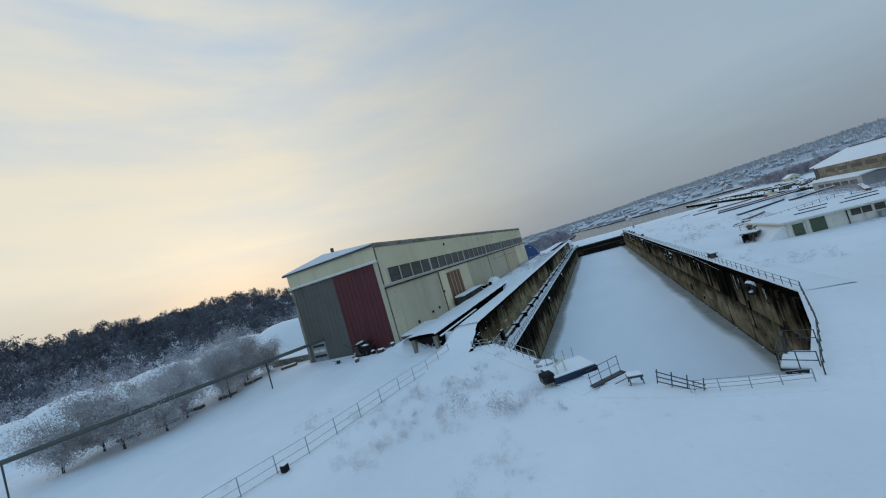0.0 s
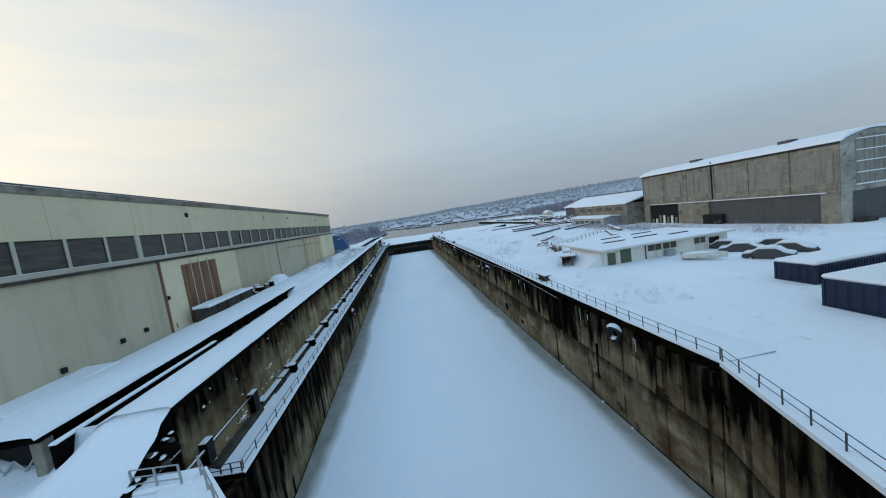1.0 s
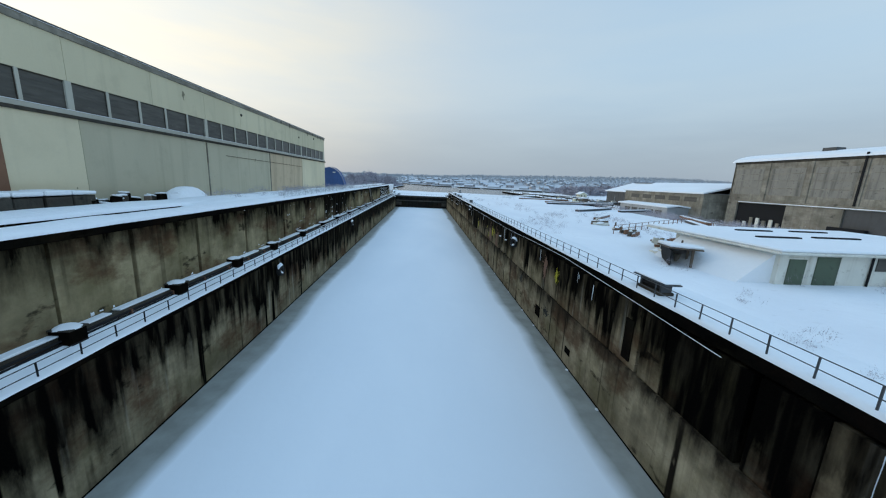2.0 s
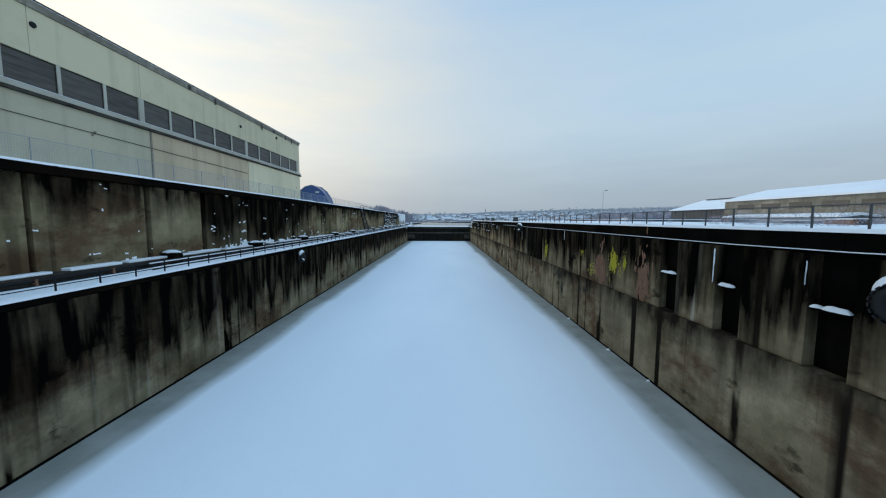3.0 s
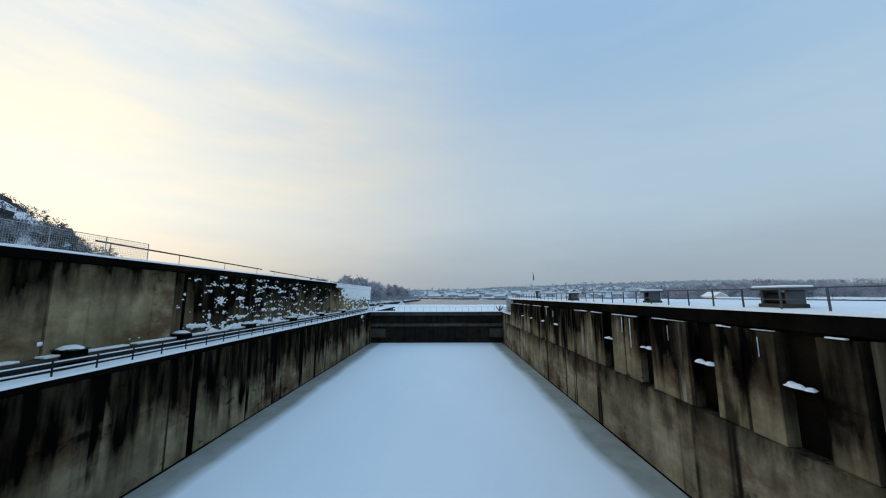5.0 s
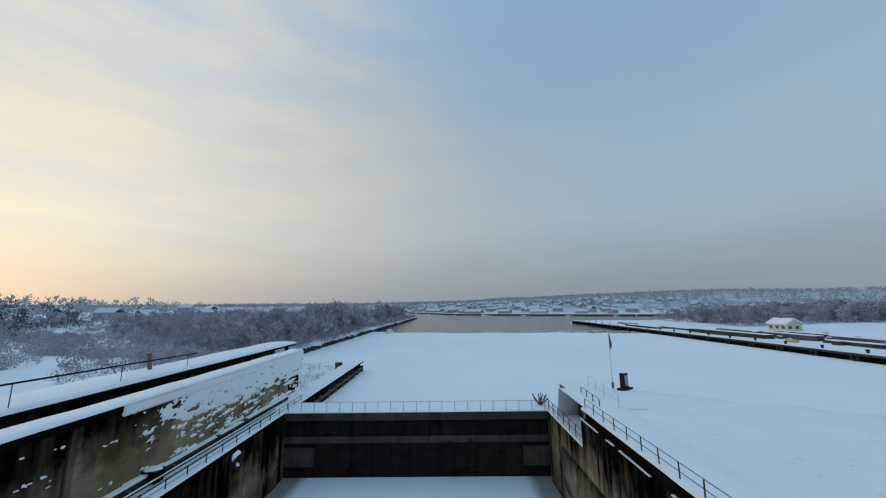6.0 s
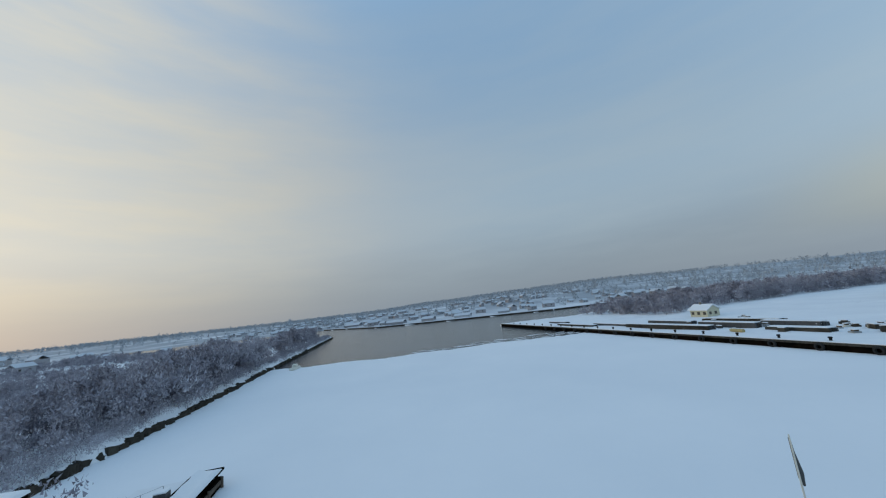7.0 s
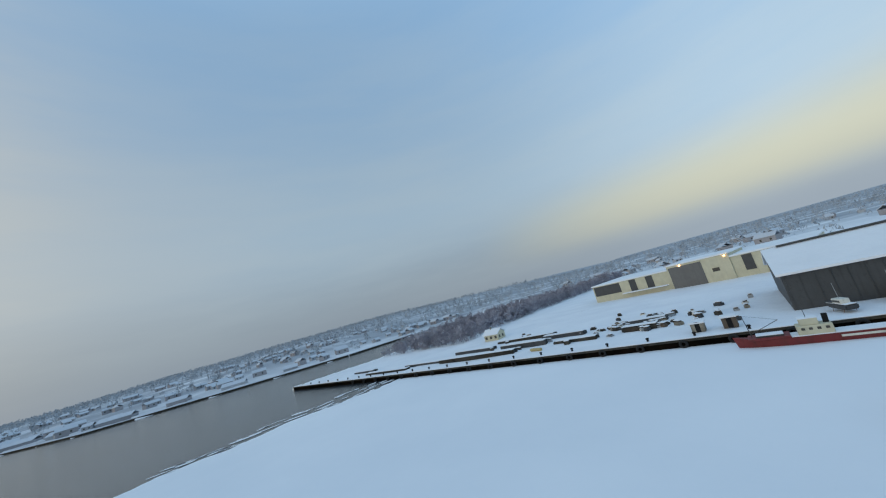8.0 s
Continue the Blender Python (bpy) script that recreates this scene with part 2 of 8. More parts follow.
M_dock_black = concrete_material("dock_concrete_near_black", (0.0055, 0.005, 0.0044), BLACK, 0.8, moss=0.05, rnd=0.1)
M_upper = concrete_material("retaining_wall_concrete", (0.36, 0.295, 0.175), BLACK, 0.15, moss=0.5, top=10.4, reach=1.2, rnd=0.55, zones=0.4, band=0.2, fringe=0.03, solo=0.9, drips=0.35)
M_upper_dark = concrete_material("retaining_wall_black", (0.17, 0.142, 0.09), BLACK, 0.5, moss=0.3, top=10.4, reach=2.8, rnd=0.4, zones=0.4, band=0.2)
M_conc = concrete_material("grey_concrete", (0.32, 0.295, 0.24), (0.085, 0.077, 0.064), 0.5, moss=0.12, rnd=0.12)
M_conc_dark = concrete_material("dark_concrete", (0.085, 0.078, 0.066), (0.02, 0.02, 0.018), 0.6, moss=0.1)
M_gate = concrete_material("gate_plate", (0.022, 0.021, 0.019), BLACK, 0.7, moss=0.1)
M_hall = render_material("hall_render", (0.67, 0.595, 0.41), 0.45, 0.10)
M_hall_low = render_material("hall_render_lower", (0.55, 0.50, 0.365), 0.5, 0.25)
M_hall_pale = render_material("hall_render_pale", (0.76, 0.67, 0.47), 0.25, 0.05)
M_hall_band = render_material("hall_sill_band", (0.50, 0.475, 0.40), 0.5, 0.05)
M_hall_boards = render_material("hall_board_patch", (0.60, 0.48, 0.33), 0.8, 0.05)
M_white = paint_material("white_paint", (0.72, 0.70, 0.62), (0.30, 0.27, 0.20), 0.4)
M_grey_door = paint_material("grey_sheet", (0.12, 0.118, 0.105), (0.07, 0.065, 0.06), 0.4, 0.6)
M_gate_grey = paint_material("roller_gate_grey", (0.16, 0.16, 0.155), (0.10, 0.10, 0.10), 0.4, 0.6)
M_red_door = paint_material("dark_red_sheet", (0.115, 0.03, 0.034), (0.045, 0.02, 0.02), 0.6, 0.6)
M_rust = paint_material("rust", (0.22, 0.115, 0.07), (0.075, 0.042, 0.03), 0.85, 0.85)
M_blue = paint_material("container_blue", (0.015, 0.028, 0.062), (0.012, 0.016, 0.03), 0.4, 0.5)
M_tent = paint_material("tent_blue", (0.045, 0.10, 0.26), (0.03, 0.06, 0.15), 0.3, 0.5)
M_steel = paint_material("rail_steel", (0.075, 0.08, 0.085), (0.03, 0.03, 0.03), 0.5, 0.55, 0.3)
M_galv = paint_material("galvanised", (0.36, 0.38, 0.39), (0.2, 0.2, 0.2), 0.4, 0.5, 0.4)
# black fill for the shade in openings, also plain black paint
M_black = paint_material("black_opening", (0.012, 0.012, 0.013), (0.02, 0.02, 0.02), 0.2, 0.9)
M_rubber = paint_material("rubber", (0.018, 0.018, 0.018), (0.05, 0.05, 0.05), 0.3, 0.75)
M_wood = paint_material("weathered_wood", (0.13, 0.10, 0.075), (0.05, 0.04, 0.03), 0.6, 0.85)
M_yellow = paint_material("yellow_render", (0.44, 0.36, 0.18), (0.3, 0.22, 0.1), 0.3, 0.8)
M_ochre = paint_material("ochre_sheet", (0.55, 0.33, 0.04), (0.3, 0.18, 0.05), 0.3, 0.6)
M_cream = paint_material("cream_sheet", (0.60, 0.57, 0.42), (0.46, 0.43, 0.33), 0.3, 0.6)
M_green = paint_material("green_door_paint", (0.09, 0.12, 0.08), (0.05, 0.05, 0.04), 0.5, 0.6)
M_hull = paint_material("hull_red", (0.19, 0.035, 0.035), (0.09, 0.03, 0.025), 0.6, 0.6)
M_dark_sheet = paint_material("dark_sheet", (0.075, 0.078, 0.08), (0.04, 0.04, 0.04), 0.4, 0.6)
M_yellow_paint = paint_material("yellow_mark", (0.42, 0.36, 0.02), (0.16, 0.14, 0.06), 0.8, 0.8)


def glass_material():
    k = Mat("old_glass", rough=0.35, spec=0.25)
    col = k.mix(k.noise(1.3, 6, (0.4, 0.4, 3.0)), (0.035, 0.033, 0.029), (0.085, 0.08, 0.068))
    col = k.mix(k.op("MULTIPLY", k.random(), 0.5), col, (0.12, 0.112, 0.095))
    return k.done(col, k.noise(1.5, 2), 0.01, 0.3)


M_glass = glass_material()


def ice_material():
    """Snow on the dock's ice, wet grey slush where it meets the walls."""
    k = Mat("dock_ice_snow", rough=0.7, spec=0.3)
    x = k.op("ABSOLUTE", k.axis(0))
    uneven = k.op("SUBTRACT", k.noise(0.10, 5, (1, 0.6, 1), lo=0.2, hi=0.8), 0.5)
    ragged = k.op("ADD", x, k.op("MULTIPLY", uneven, 1.5))
    # the slush is narrower towards the dock's head
    ragged = k.op("SUBTRACT", ragged, k.op("MULTIPLY", k.ramp(k.axis(1), -150, -168), 0.8))
    slush = k.ramp(ragged, 10.0, 11.0)
    col = k.mix(k.noise(0.08, 4, (1, 0.4, 1)), (0.80, 0.83, 0.86), (0.86, 0.88, 0.90))
    col = k.mix(slush, col, k.mix(k.noise(0.6, 4), (0.26, 0.265, 0.235), (0.35, 0.355, 0.325)))
    return k.done(col, k.noise(0.6, 4), 0.05, 0.3, k.ramp(slush, 0, 1, 0.75, 0.5))


M_ice = ice_material()


def harbour_ice_material():
    k = Mat("harbour_ice_snow", rough=0.75, spec=0.25)
    col = k.mix(k.noise(0.03, 5), (0.80, 0.83, 0.86), (0.86, 0.88, 0.90))
    return k.done(col, k.noise(0.3, 5), 0.08, 0.3)


M_harbour_ice = harbour_ice_material()


def water_material():
    k = Mat("open_water", rough=0.16, spec=0.5)
    return k.done(k.mix(k.noise(0.01, 4), (0.035, 0.04, 0.045), (0.07, 0.075, 0.08)), k.noise(0.5, 4, (1, 2, 1)), 0.12, 0.4)


M_water = water_material()


def foliage_material(name, a, b, frost, grain=0.35, clump=0.16):
    """Twigs: tone changes from tree to tree, with a little grain and rime on some sprays."""
    k = Mat(name, rough=0.9, spec=0.1)
    r = k.island()
    tree = k.noise(clump, 3, (1, 1, 0.7), lo=0.36, hi=0.64)
    col = k.mix(tree, a, b)
    col = k.mix(k.op("MULTIPLY", r, grain), col, tuple(v * 0.72 for v in a))
    col = k.mix(k.op("MULTIPLY", k.ramp(r, 0.6, 0.95), k.op("ADD", 0.25, k.op("MULTIPLY", tree, 0.6))), col, frost)
    return k.done(col)


M_frost = foliage_material("frosted_twigs", (0.40, 0.375, 0.38), (0.60, 0.585, 0.60), (0.80, 0.81, 0.84))
M_shrub = foliage_material("dim_frosted_twigs", (0.235, 0.225, 0.262), (0.46, 0.445, 0.495), (0.62, 0.61, 0.655))
M_bark = paint_material("bark", (0.07, 0.055, 0.045), (0.03, 0.025, 0.02), 0.5, 0.9)
# pale blue-grey puts distance haze into the wood's own colour
M_haze_wood = foliage_material("haze_tinted_wood", (0.34, 0.37, 0.40), (0.41, 0.44, 0.475), (0.48, 0.51, 0.545), 0.12, 0.03)
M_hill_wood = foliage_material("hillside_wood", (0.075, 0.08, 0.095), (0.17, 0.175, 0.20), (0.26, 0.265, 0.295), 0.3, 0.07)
M_rime = foliage_material("rimed_twigs", (0.30, 0.275, 0.30), (0.44, 0.41, 0.44), (0.60, 0.58, 0.62))


# ---------------------------------------------------------------- mesh helpers
def part(name, bm, material, parent=None, label="", smooth=False):
    """Links a bmesh as one mesh object under a thing or a part."""
    me = bpy.data.meshes.new(name)
    bm.to_mesh(me)
    bm.free()
    return part_mesh(name, me, material, parent, label, smooth)


def part_mesh(name, me, material, parent=None, label="", smooth=False):
    if material is not None and not me.materials:
        me.materials.append(material)
    if smooth:
        for p in me.polygons:
            p.use_smooth = True
    ob = new(name, me)
    if parent is not None:
        ob.parent = parent
    if label:
        tagged(ob, label)
    return ob


def piece(name, me, parent, m):
    """One more object on a shared mesh."""
    ob = new(name, me)
    ob.parent = parent
    ob.matrix_basis = m
    return ob


def thing(name, m, label, category, group="", kind=""):
    return tagged_at(new(name), m, label, category, group, kind)


def tagged_at(ob, m, label, category, group="", kind=""):
    ob.matrix_basis = m
    return tagged(ob, label, category, group, kind)


def structure(ob, label="", category=""):
    return tagged(ob, label, category, kind="structure")


def box(bm, x0, x1, y0, y1, z0, z1, bevel=0.0, m=None):
    v = [bm.verts.new((x, y, z)) for z in (z0, z1) for x, y in ((x0, y0), (x1, y0), (x1, y1), (x0, y1))]
    if m is not None:
        for a in v:
            a.co = m @ a.co
    f = [bm.faces.new([v[i] for i in q]) for q in ((3, 2, 1, 0), (4, 5, 6, 7), (0, 1, 5, 4), (1, 2, 6, 5), (2, 3, 7, 6), (3, 0, 4, 7))]
    if bevel:
        bmesh.ops.bevel(bm, geom=list({e for a in f for e in a.edges}), offset=bevel, segments=1, affect="EDGES")
    return bm


def boxed(*a, **k):
    return box(bmesh.new(), *a, **k)


def prism(bm, outline, axis, a, b):
    """An outline of (u, v) pushed from a to b along an axis: 0 gives (x; y, z), 1 (y; x, z), 2 (z; x, y)."""
    def at(u, v, w):
        return ((w, u, v), (u, w, v), (u, v, w))[axis]
    lo = [bm.verts.new(at(u, v, a)) for u, v in outline]
    hi = [bm.verts.new(at(u, v, b)) for u, v in outline]
    n = len(outline)
    for i in range(n):
        bm.faces.new((lo[i], lo[(i + 1) % n], hi[(i + 1) % n], hi[i]))
    bm.faces.new(lo[::-1])
    bm.faces.new(hi)
    bmesh.ops.recalc_face_normals(bm, faces=bm.faces[:])
    return bm


def rod(bm, a, b, r, n=6, r2=None):
    a, b = Vector(a), Vector(b)
    q = (b - a).to_track_quat("Z", "Y").to_matrix()
    r2 = r if r2 is None else r2
    rings = []
    for c, rr in ((a, r), (b, r2)):
        rings.append([bm.verts.new(c + q @ Vector((rr * math.cos(2 * math.pi * i / n), rr * math.sin(2 * math.pi * i / n), 0))) for i in range(n)])
    for i in range(n):
        bm.faces.new((rings[0][i], rings[0][(i + 1) % n], rings[1][(i + 1) % n], rings[1][i]))
    bm.faces.new(rings[0][::-1])
    bm.faces.new(rings[1])
    return bm


def rodded(*a, **k):
    return rod(bmesh.new(), *a, **k)


def torus(bm, R, r, n=20, k=8, squash=1.0):
    rings = []
    for i in range(n):
        a = 2 * math.pi * i / n
        rings.append([bm.verts.new(((R + r * math.cos(2 * math.pi * j / k)) * math.cos(a), squash * r * math.sin(2 * math.pi * j / k), (R + r * math.cos(2 * math.pi * j / k)) * math.sin(a))) for j in range(k)])
    for i in range(n):
        for j in range(k):
            bm.faces.new((rings[i][j], rings[(i + 1) % n][j], rings[(i + 1) % n][(j + 1) % k], rings[i][(j + 1) % k]))
    bmesh.ops.recalc_face_normals(bm, faces=bm.faces[:])
    return bm


def mound(bm, x, y, z, rx, ry, h, n=12, k=5, seed=0):
    """A soft heap of snow."""
    rows = []
    for j in range(k):
        f = j / k
        rows.append([bm.verts.new((x + rx * (1 - f) ** 0.7 * math.cos(t) * (1 + 0.18 * noise.noise((math.cos(t) * 2, math.sin(t) * 2, seed + f))), y + ry * (1 - f) ** 0.7 * math.sin(t) * (1 + 0.18 * noise.noise((math.cos(t) * 2, math.sin(t) * 2, seed + 9 + f))), z + h * math.sin(f * math.pi / 2))) for t in (2 * math.pi * i / n for i in range(n))])
    top = bm.verts.new((x, y, z + h))
    for j in range(k - 1):
        for i in range(n):
            bm.faces.new((rows[j][i], rows[j][(i + 1) % n], rows[j + 1][(i + 1) % n], rows[j + 1][i]))
    for i in range(n):
        bm.faces.new((rows[-1][i], rows[-1][(i + 1) % n], top))
    return bm


# ---------------------------------------------------------------- land, ice and water
def smooth(a, b, v):
    t = min(1.0, max(0.0, (v - a) / (b - a)))
    return t * t * (3 - 2 * t)


def mixv(a, b, t):
    return a + (b - a) * t


ICE_Z, SEA_Z = 0.0, 4.1
COPING_R, LEDGE_L, TOP_L = 8.17, 5.77, 10.7
HEAD = [(12.5, -174.5), (9.9, -182.0), (7.0, -188.3)]     # the dock's wall where it turns in at the head
HEAD_LIP = [(7.0, -188.3), (2.5, -188.0), (-2.0, -187.0), (-6.4, -181.7), (-12.5, -174.5)]
BASIN = HEAD + HEAD_LIP[1:] + [(-12.5, 3.0), (12.5, 3.0)]


def in_basin(x, y):
    inside = False
    for (xa, ya), (xb, yb) in zip(BASIN, BASIN[1:] + BASIN[:1]):
        if (ya > y) != (yb > y) and x < (xb - xa) * (y - ya) / (yb - ya) + xa:
            inside = not inside
    return inside


def left_shore(y):
    if y < 26:
        return -12.6
    if y < 33:
        return mixv(-14, -34.5, (y - 26) / 7)
    return -35.0 + 0.035 * (y - 33) + 1.0 * noise.noise((0, y * 0.03, 3))


def knoll(x, y):
    """The rocky hill behind the yard."""
    n = noise.fractal((x * 0.09, y * 0.09, 2), 1.0, 2.0, 4)
    return (19 + 5.0 * n) * math.exp(-(((x + 101) / 25) ** 2 + ((y - 4) / 27) ** 2))


FAR_SHORE = [(-4000, 900), (-400, 640), (-60, 570), (20, 400), (104, 345), (186, 300), (260, 292), (4000, 800)]


def far_shore(x):
    for (xa, ya), (xb, yb) in zip(FAR_SHORE, FAR_SHORE[1:]):
        if x <= xb:
            return mixv(ya, yb, (x - xa) / (xb - xa))
    return 800


def point_end(x):
    """How far the shipyard's point reaches behind its quay."""
    return 190 - (x - 83) * 0.35


CREST = [(-180, 30), (-60, 26), (-20, 21), (0, 32), (12, 58), (25, 80), (38, 88), (50, 68), (65, 42), (95, 34), (130, 40), (180, 30)]


def crest(az):
    """The height of the far ridge in a direction."""
    for (a, za), (b, zb) in zip(CREST, CREST[1:]):
        if az <= b:
            return mixv(za, zb, smooth(a, b, az))
    return 30


def ground_z(x, y):
    n = noise.fractal((x * 0.05, y * 0.05, 0), 1.0, 2.0, 3)
    d = math.hypot(x, y)
    az = math.degrees(math.atan2(x, y))
    slope = mixv(10, 19, smooth(2, 28, az))
    hill = smooth(650, 2600, d) * (crest(az) - 8 + 5 * noise.noise((az * 0.06, 0.3, 0)))
    if y > far_shore(x):
        return 5.5 + slope * smooth(0, 420, y - far_shore(x)) + hill * (1 - slope / 60) + n
    if x > 12.5:                                   # right-hand side
        shore = 1.0 - 0.62 * max(0.0, x - 16.0)
        if x < 83 and y > shore - 3:
            land = mixv(COPING_R, 6.0, smooth(44, 72, x))
            return mixv(land, 1.5, smooth(shore - 1.5, shore + 8, y + 2 * n)) if x > 14.5 else 1.5
        if x >= 83 and y > -60:
            if y > point_end(x) and x < 330:
                return 1.5
            return 5.6 + 0.25 * n + 1.8 * smooth(110, 165, x) + hill
        z = mixv(COPING_R, 6.0, smooth(44, 72, x)) + 0.22 * n + hill
        return z
    if x < -12.6 and y > 3:                        # left shore beyond the dock
        if x > left_shore(y):
            return 1.5
        inland = left_shore(y) - x
        if y > 300 + inland * 0.3:
            return 1.5
        base = 5.3 if y < 28 else 6.3
        z = mixv(base - 0.9, base, smooth(0.0, 2.0, inland)) + 0.3 * n
        return mixv(z, 9.5 + n, smooth(4, 30, inland) * (1 - smooth(5, 40, y))) + 14 * smooth(60, 260, inland) * 0.5 + hill + knoll(x, y)
    if -14.6 < x <= -14.4 and y < -170.5:
        return COPING_R + 0.1
    if x <= -14.4:
        z = mixv(10.2, 9.0, smooth(24, 30, -x)) + 0.10 * n
        if -19.6 < x < mixv(-16.4, -15.6, smooth(-60, -25, y)) and y > -172.2:
            z = 8.7 + 0.15 * n                     # the sunk track beside the gallery
        if x < -19.5:
            z -= 1.5 * (1 - smooth(23.2, 24.2, -x))
        if y < -172.2 and x > -26:
            z = 8.3 + 0.05 * n
        z = mixv(z, 8.3 + 0.15 * n, smooth(-172.0, -179.5, y))
        z = mixv(z, 8.3 + 0.7 * n, smooth(46, 75, -x))
        rise = (25 + 16 * smooth(-125, -175, y) + 6 * smooth(-80, -20, y)) * smooth(150, 290, -x) * (1 - smooth(30, 150, y)) * (0.8 + 0.3 * n)
        return z + knoll(x, y) + rise + 8 * smooth(110, 320, -x) * smooth(0, 150, y) + hill
    if y > -171 and x < 12.5:
        return -0.6
    return COPING_R + 0.08 + 0.12 * n


def axis_lines(inner, step, lo, hi, extra):
    vals = list(np.arange(inner[0], inner[1] + 1e-6, step))
    v, s = inner[1], step
    while v < hi:
        s *= 1.16
        v += s
        vals.append(min(v, hi))
    v, s = inner[0], step
    while v > lo:
        s *= 1.16
        v -= s
        vals.append(max(v, lo))
    vals = [a for a in vals if all(abs(a - e) > 0.45 for e in extra)]
    return sorted(set(round(a, 3) for a in vals + list(extra)))


def refine(lines, lo, hi, step):
    return sorted(set([a for a in lines if a <= lo or a >= hi] + [lo, hi] + [round(v, 3) for v in np.arange(lo, hi, step)]))


gx = axis_lines((-110, 180), 2.6, -3600, 3600, (-14.45, -12.6, 12.95, 14.5, 82.98, 83.02, -34.5, -20))
gy = axis_lines((-210, 200), 2.6, -2600, 4200, (-3.0, 0.0, 3.02, 28))
gx = refine(refine(gx, -14.45, 12.95, 0.6), -20.15, -14.45, 0.6)
gy = refine(gy, -192.0, -171.0, 0.6)
verts = [(x, y, ground_z(x, y)) for y in gy for x in gx]
faces = []
nx = len(gx)
for j in range(len(gy) - 1):
    for i in range(nx - 1):
        cx, cy = (gx[i] + gx[i + 1]) / 2, (gy[j] + gy[j + 1]) / 2
        if -14.45 < cx < 12.95 and (-171 < cy < 3 or (cx < -12.4 and -174.6 < cy < 0) or (cy < 0 and any(in_basin(px, py) for px in gx[i:i + 2] for py in gy[j:j + 2]))):
            continue                               # the dock itself
        a = j * nx + i
        faces.append((a, a + 1, a + nx + 1, a + nx))
me = bpy.data.meshes.new("ground")
me.from_pydata(verts, [], faces)
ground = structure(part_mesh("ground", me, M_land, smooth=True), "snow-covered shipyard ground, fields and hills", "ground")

me = bpy.data.meshes.new("dock_ice")
ys = np.linspace(-189, 1.5, 60)
me.from_pydata([(x, y, 0.03 * noise.noise((x * 0.2, y * 0.2, 1))) for y in ys for x in (-12.45, -11.4, -8, 0, 8, 11.4, 12.45)], [],
               [(j * 7 + i, j * 7 + i + 1, j * 7 + i + 8, j * 7 + i + 7) for j in range(59) for i in range(6)])
structure(part_mesh("dock_ice", me, M_ice, smooth=True), "smooth snow-covered ice in the dry dock, grey slush at its edges", "ice")


def ice_edge(x):
    return 118 - 0.17 * x + 6 * noise.fractal((x * 0.05, 0, 7), 1.0, 2.0, 4) + 5 * smooth(-20, -36, x)


me = bpy.data.meshes.new("harbour_ice")
cols = np.linspace(-60, 96, 90)
v, f = [], []
cols = sorted(set([round(c, 3) for c in cols] + [-14.0, 14.6]))
for x in cols:
    for y in (3.2 if -14.0 <= x <= 14.6 else (-4.0 if x < 0 else -48.0), 30, 70, 100, ice_edge(x)):
        v.append((x, y, SEA_Z))
for i in range(len(cols) - 1):
    for j in range(4):
        a = i * 5 + j
        f.append((a, a + 5, a + 6, a + 1))
me.from_pydata(v, [], f)
structure(part_mesh("harbour_ice", me, M_harbour_ice), "flat snow-covered harbour ice with a ragged outer edge", "ice")

floes = thing("ice_floes", pose(0, 0, 0), "loose thin ice floes drifting off the ice edge", "ice floe", kind="stuff")
bm = bmesh.new()
rng = random.Random(4)
for i in range(46):
    x = rng.uniform(20, 84)
    y = ice_edge(x) + rng.uniform(0.5, 16) * (0.3 + 0.7 * smooth(20, 80, x))
    a, b = rng.uniform(1.0, 5), rng.uniform(0.3, 1.2)
    rot = rng.uniform(-0.5, 0.1)
    ring = []
    for k in range(9):
        t = 2 * math.pi * k / 9
        u, w = a * math.cos(t) * rng.uniform(0.6, 1.1), b * math.sin(t) * rng.uniform(0.6, 1.1)
        ring.append(bm.verts.new((x + u * math.cos(rot) - w * math.sin(rot), y + u * math.sin(rot) + w * math.cos(rot), SEA_Z - 0.02)))
    bm.faces.new(ring)
part("floe", bm, M_harbour_ice, floes)

bm = bmesh.new()
bm.faces.new([bm.verts.new(p) for p in ((-3500, 20, SEA_Z - 0.12), (3500, 20, SEA_Z - 0.12), (3500, 1600, SEA_Z - 0.12), (-3500, 1600, SEA_Z - 0.12))])
structure(part("water", bm, M_water), "still grey open water of the inlet", "water")


# ---------------------------------------------------------------- dock walls
wall_east = structure(new("wall_east"), "stained concrete dock wall with dark run-off streaks", "dock wall")
bm = bmesh.new()
prism(bm, [(12.9, -0.5), (15.2, -0.5), (15.2, COPING_R - 0.12), (12.9, COPING_R - 0.12)], 1, -174.5, -8.0)
part("core", bm, M_dock_black, wall_east)
# the pier end beside the gate: a low landing under a roofed recess
part("landing", boxed(12.52, 15.2, -8.0, 3.6, -0.5, 5.55, bevel=0.04), M_dock, wall_east)
bm = bmesh.new()
box(bm, 12.5, 15.1, -7.9, 3.5, 5.55, 5.72, 0.06)
part("landing_snow", bm, M_snow, wall_east, "snow on the landing")
rec = part("recess_wall", boxed(14.9, 16.6, -8.0, -0.2, 5.0, 7.75), M_conc, wall_east, "concrete back wall of the recess")
# black slab paints the dark inside of the doorway
part("recess_door", boxed(14.84, 14.92, -6.6, -4.2, 5.7, 7.5), M_black, rec, "dark doorway")
part("recess_door", boxed(14.84, 14.92, -2.2, -1.3, 5.7, 7.4), M_conc_dark, rec)
part("recess_roof", boxed(13.7, 17.2, -8.4, 0.1, 7.75, 8.12, bevel=0.04), M_conc, wall_east)
part("recess_roof_snow", boxed(13.68, 17.3, -8.3, 0.15, 8.12, 8.3, bevel=0.06), M_snow, wall_east)
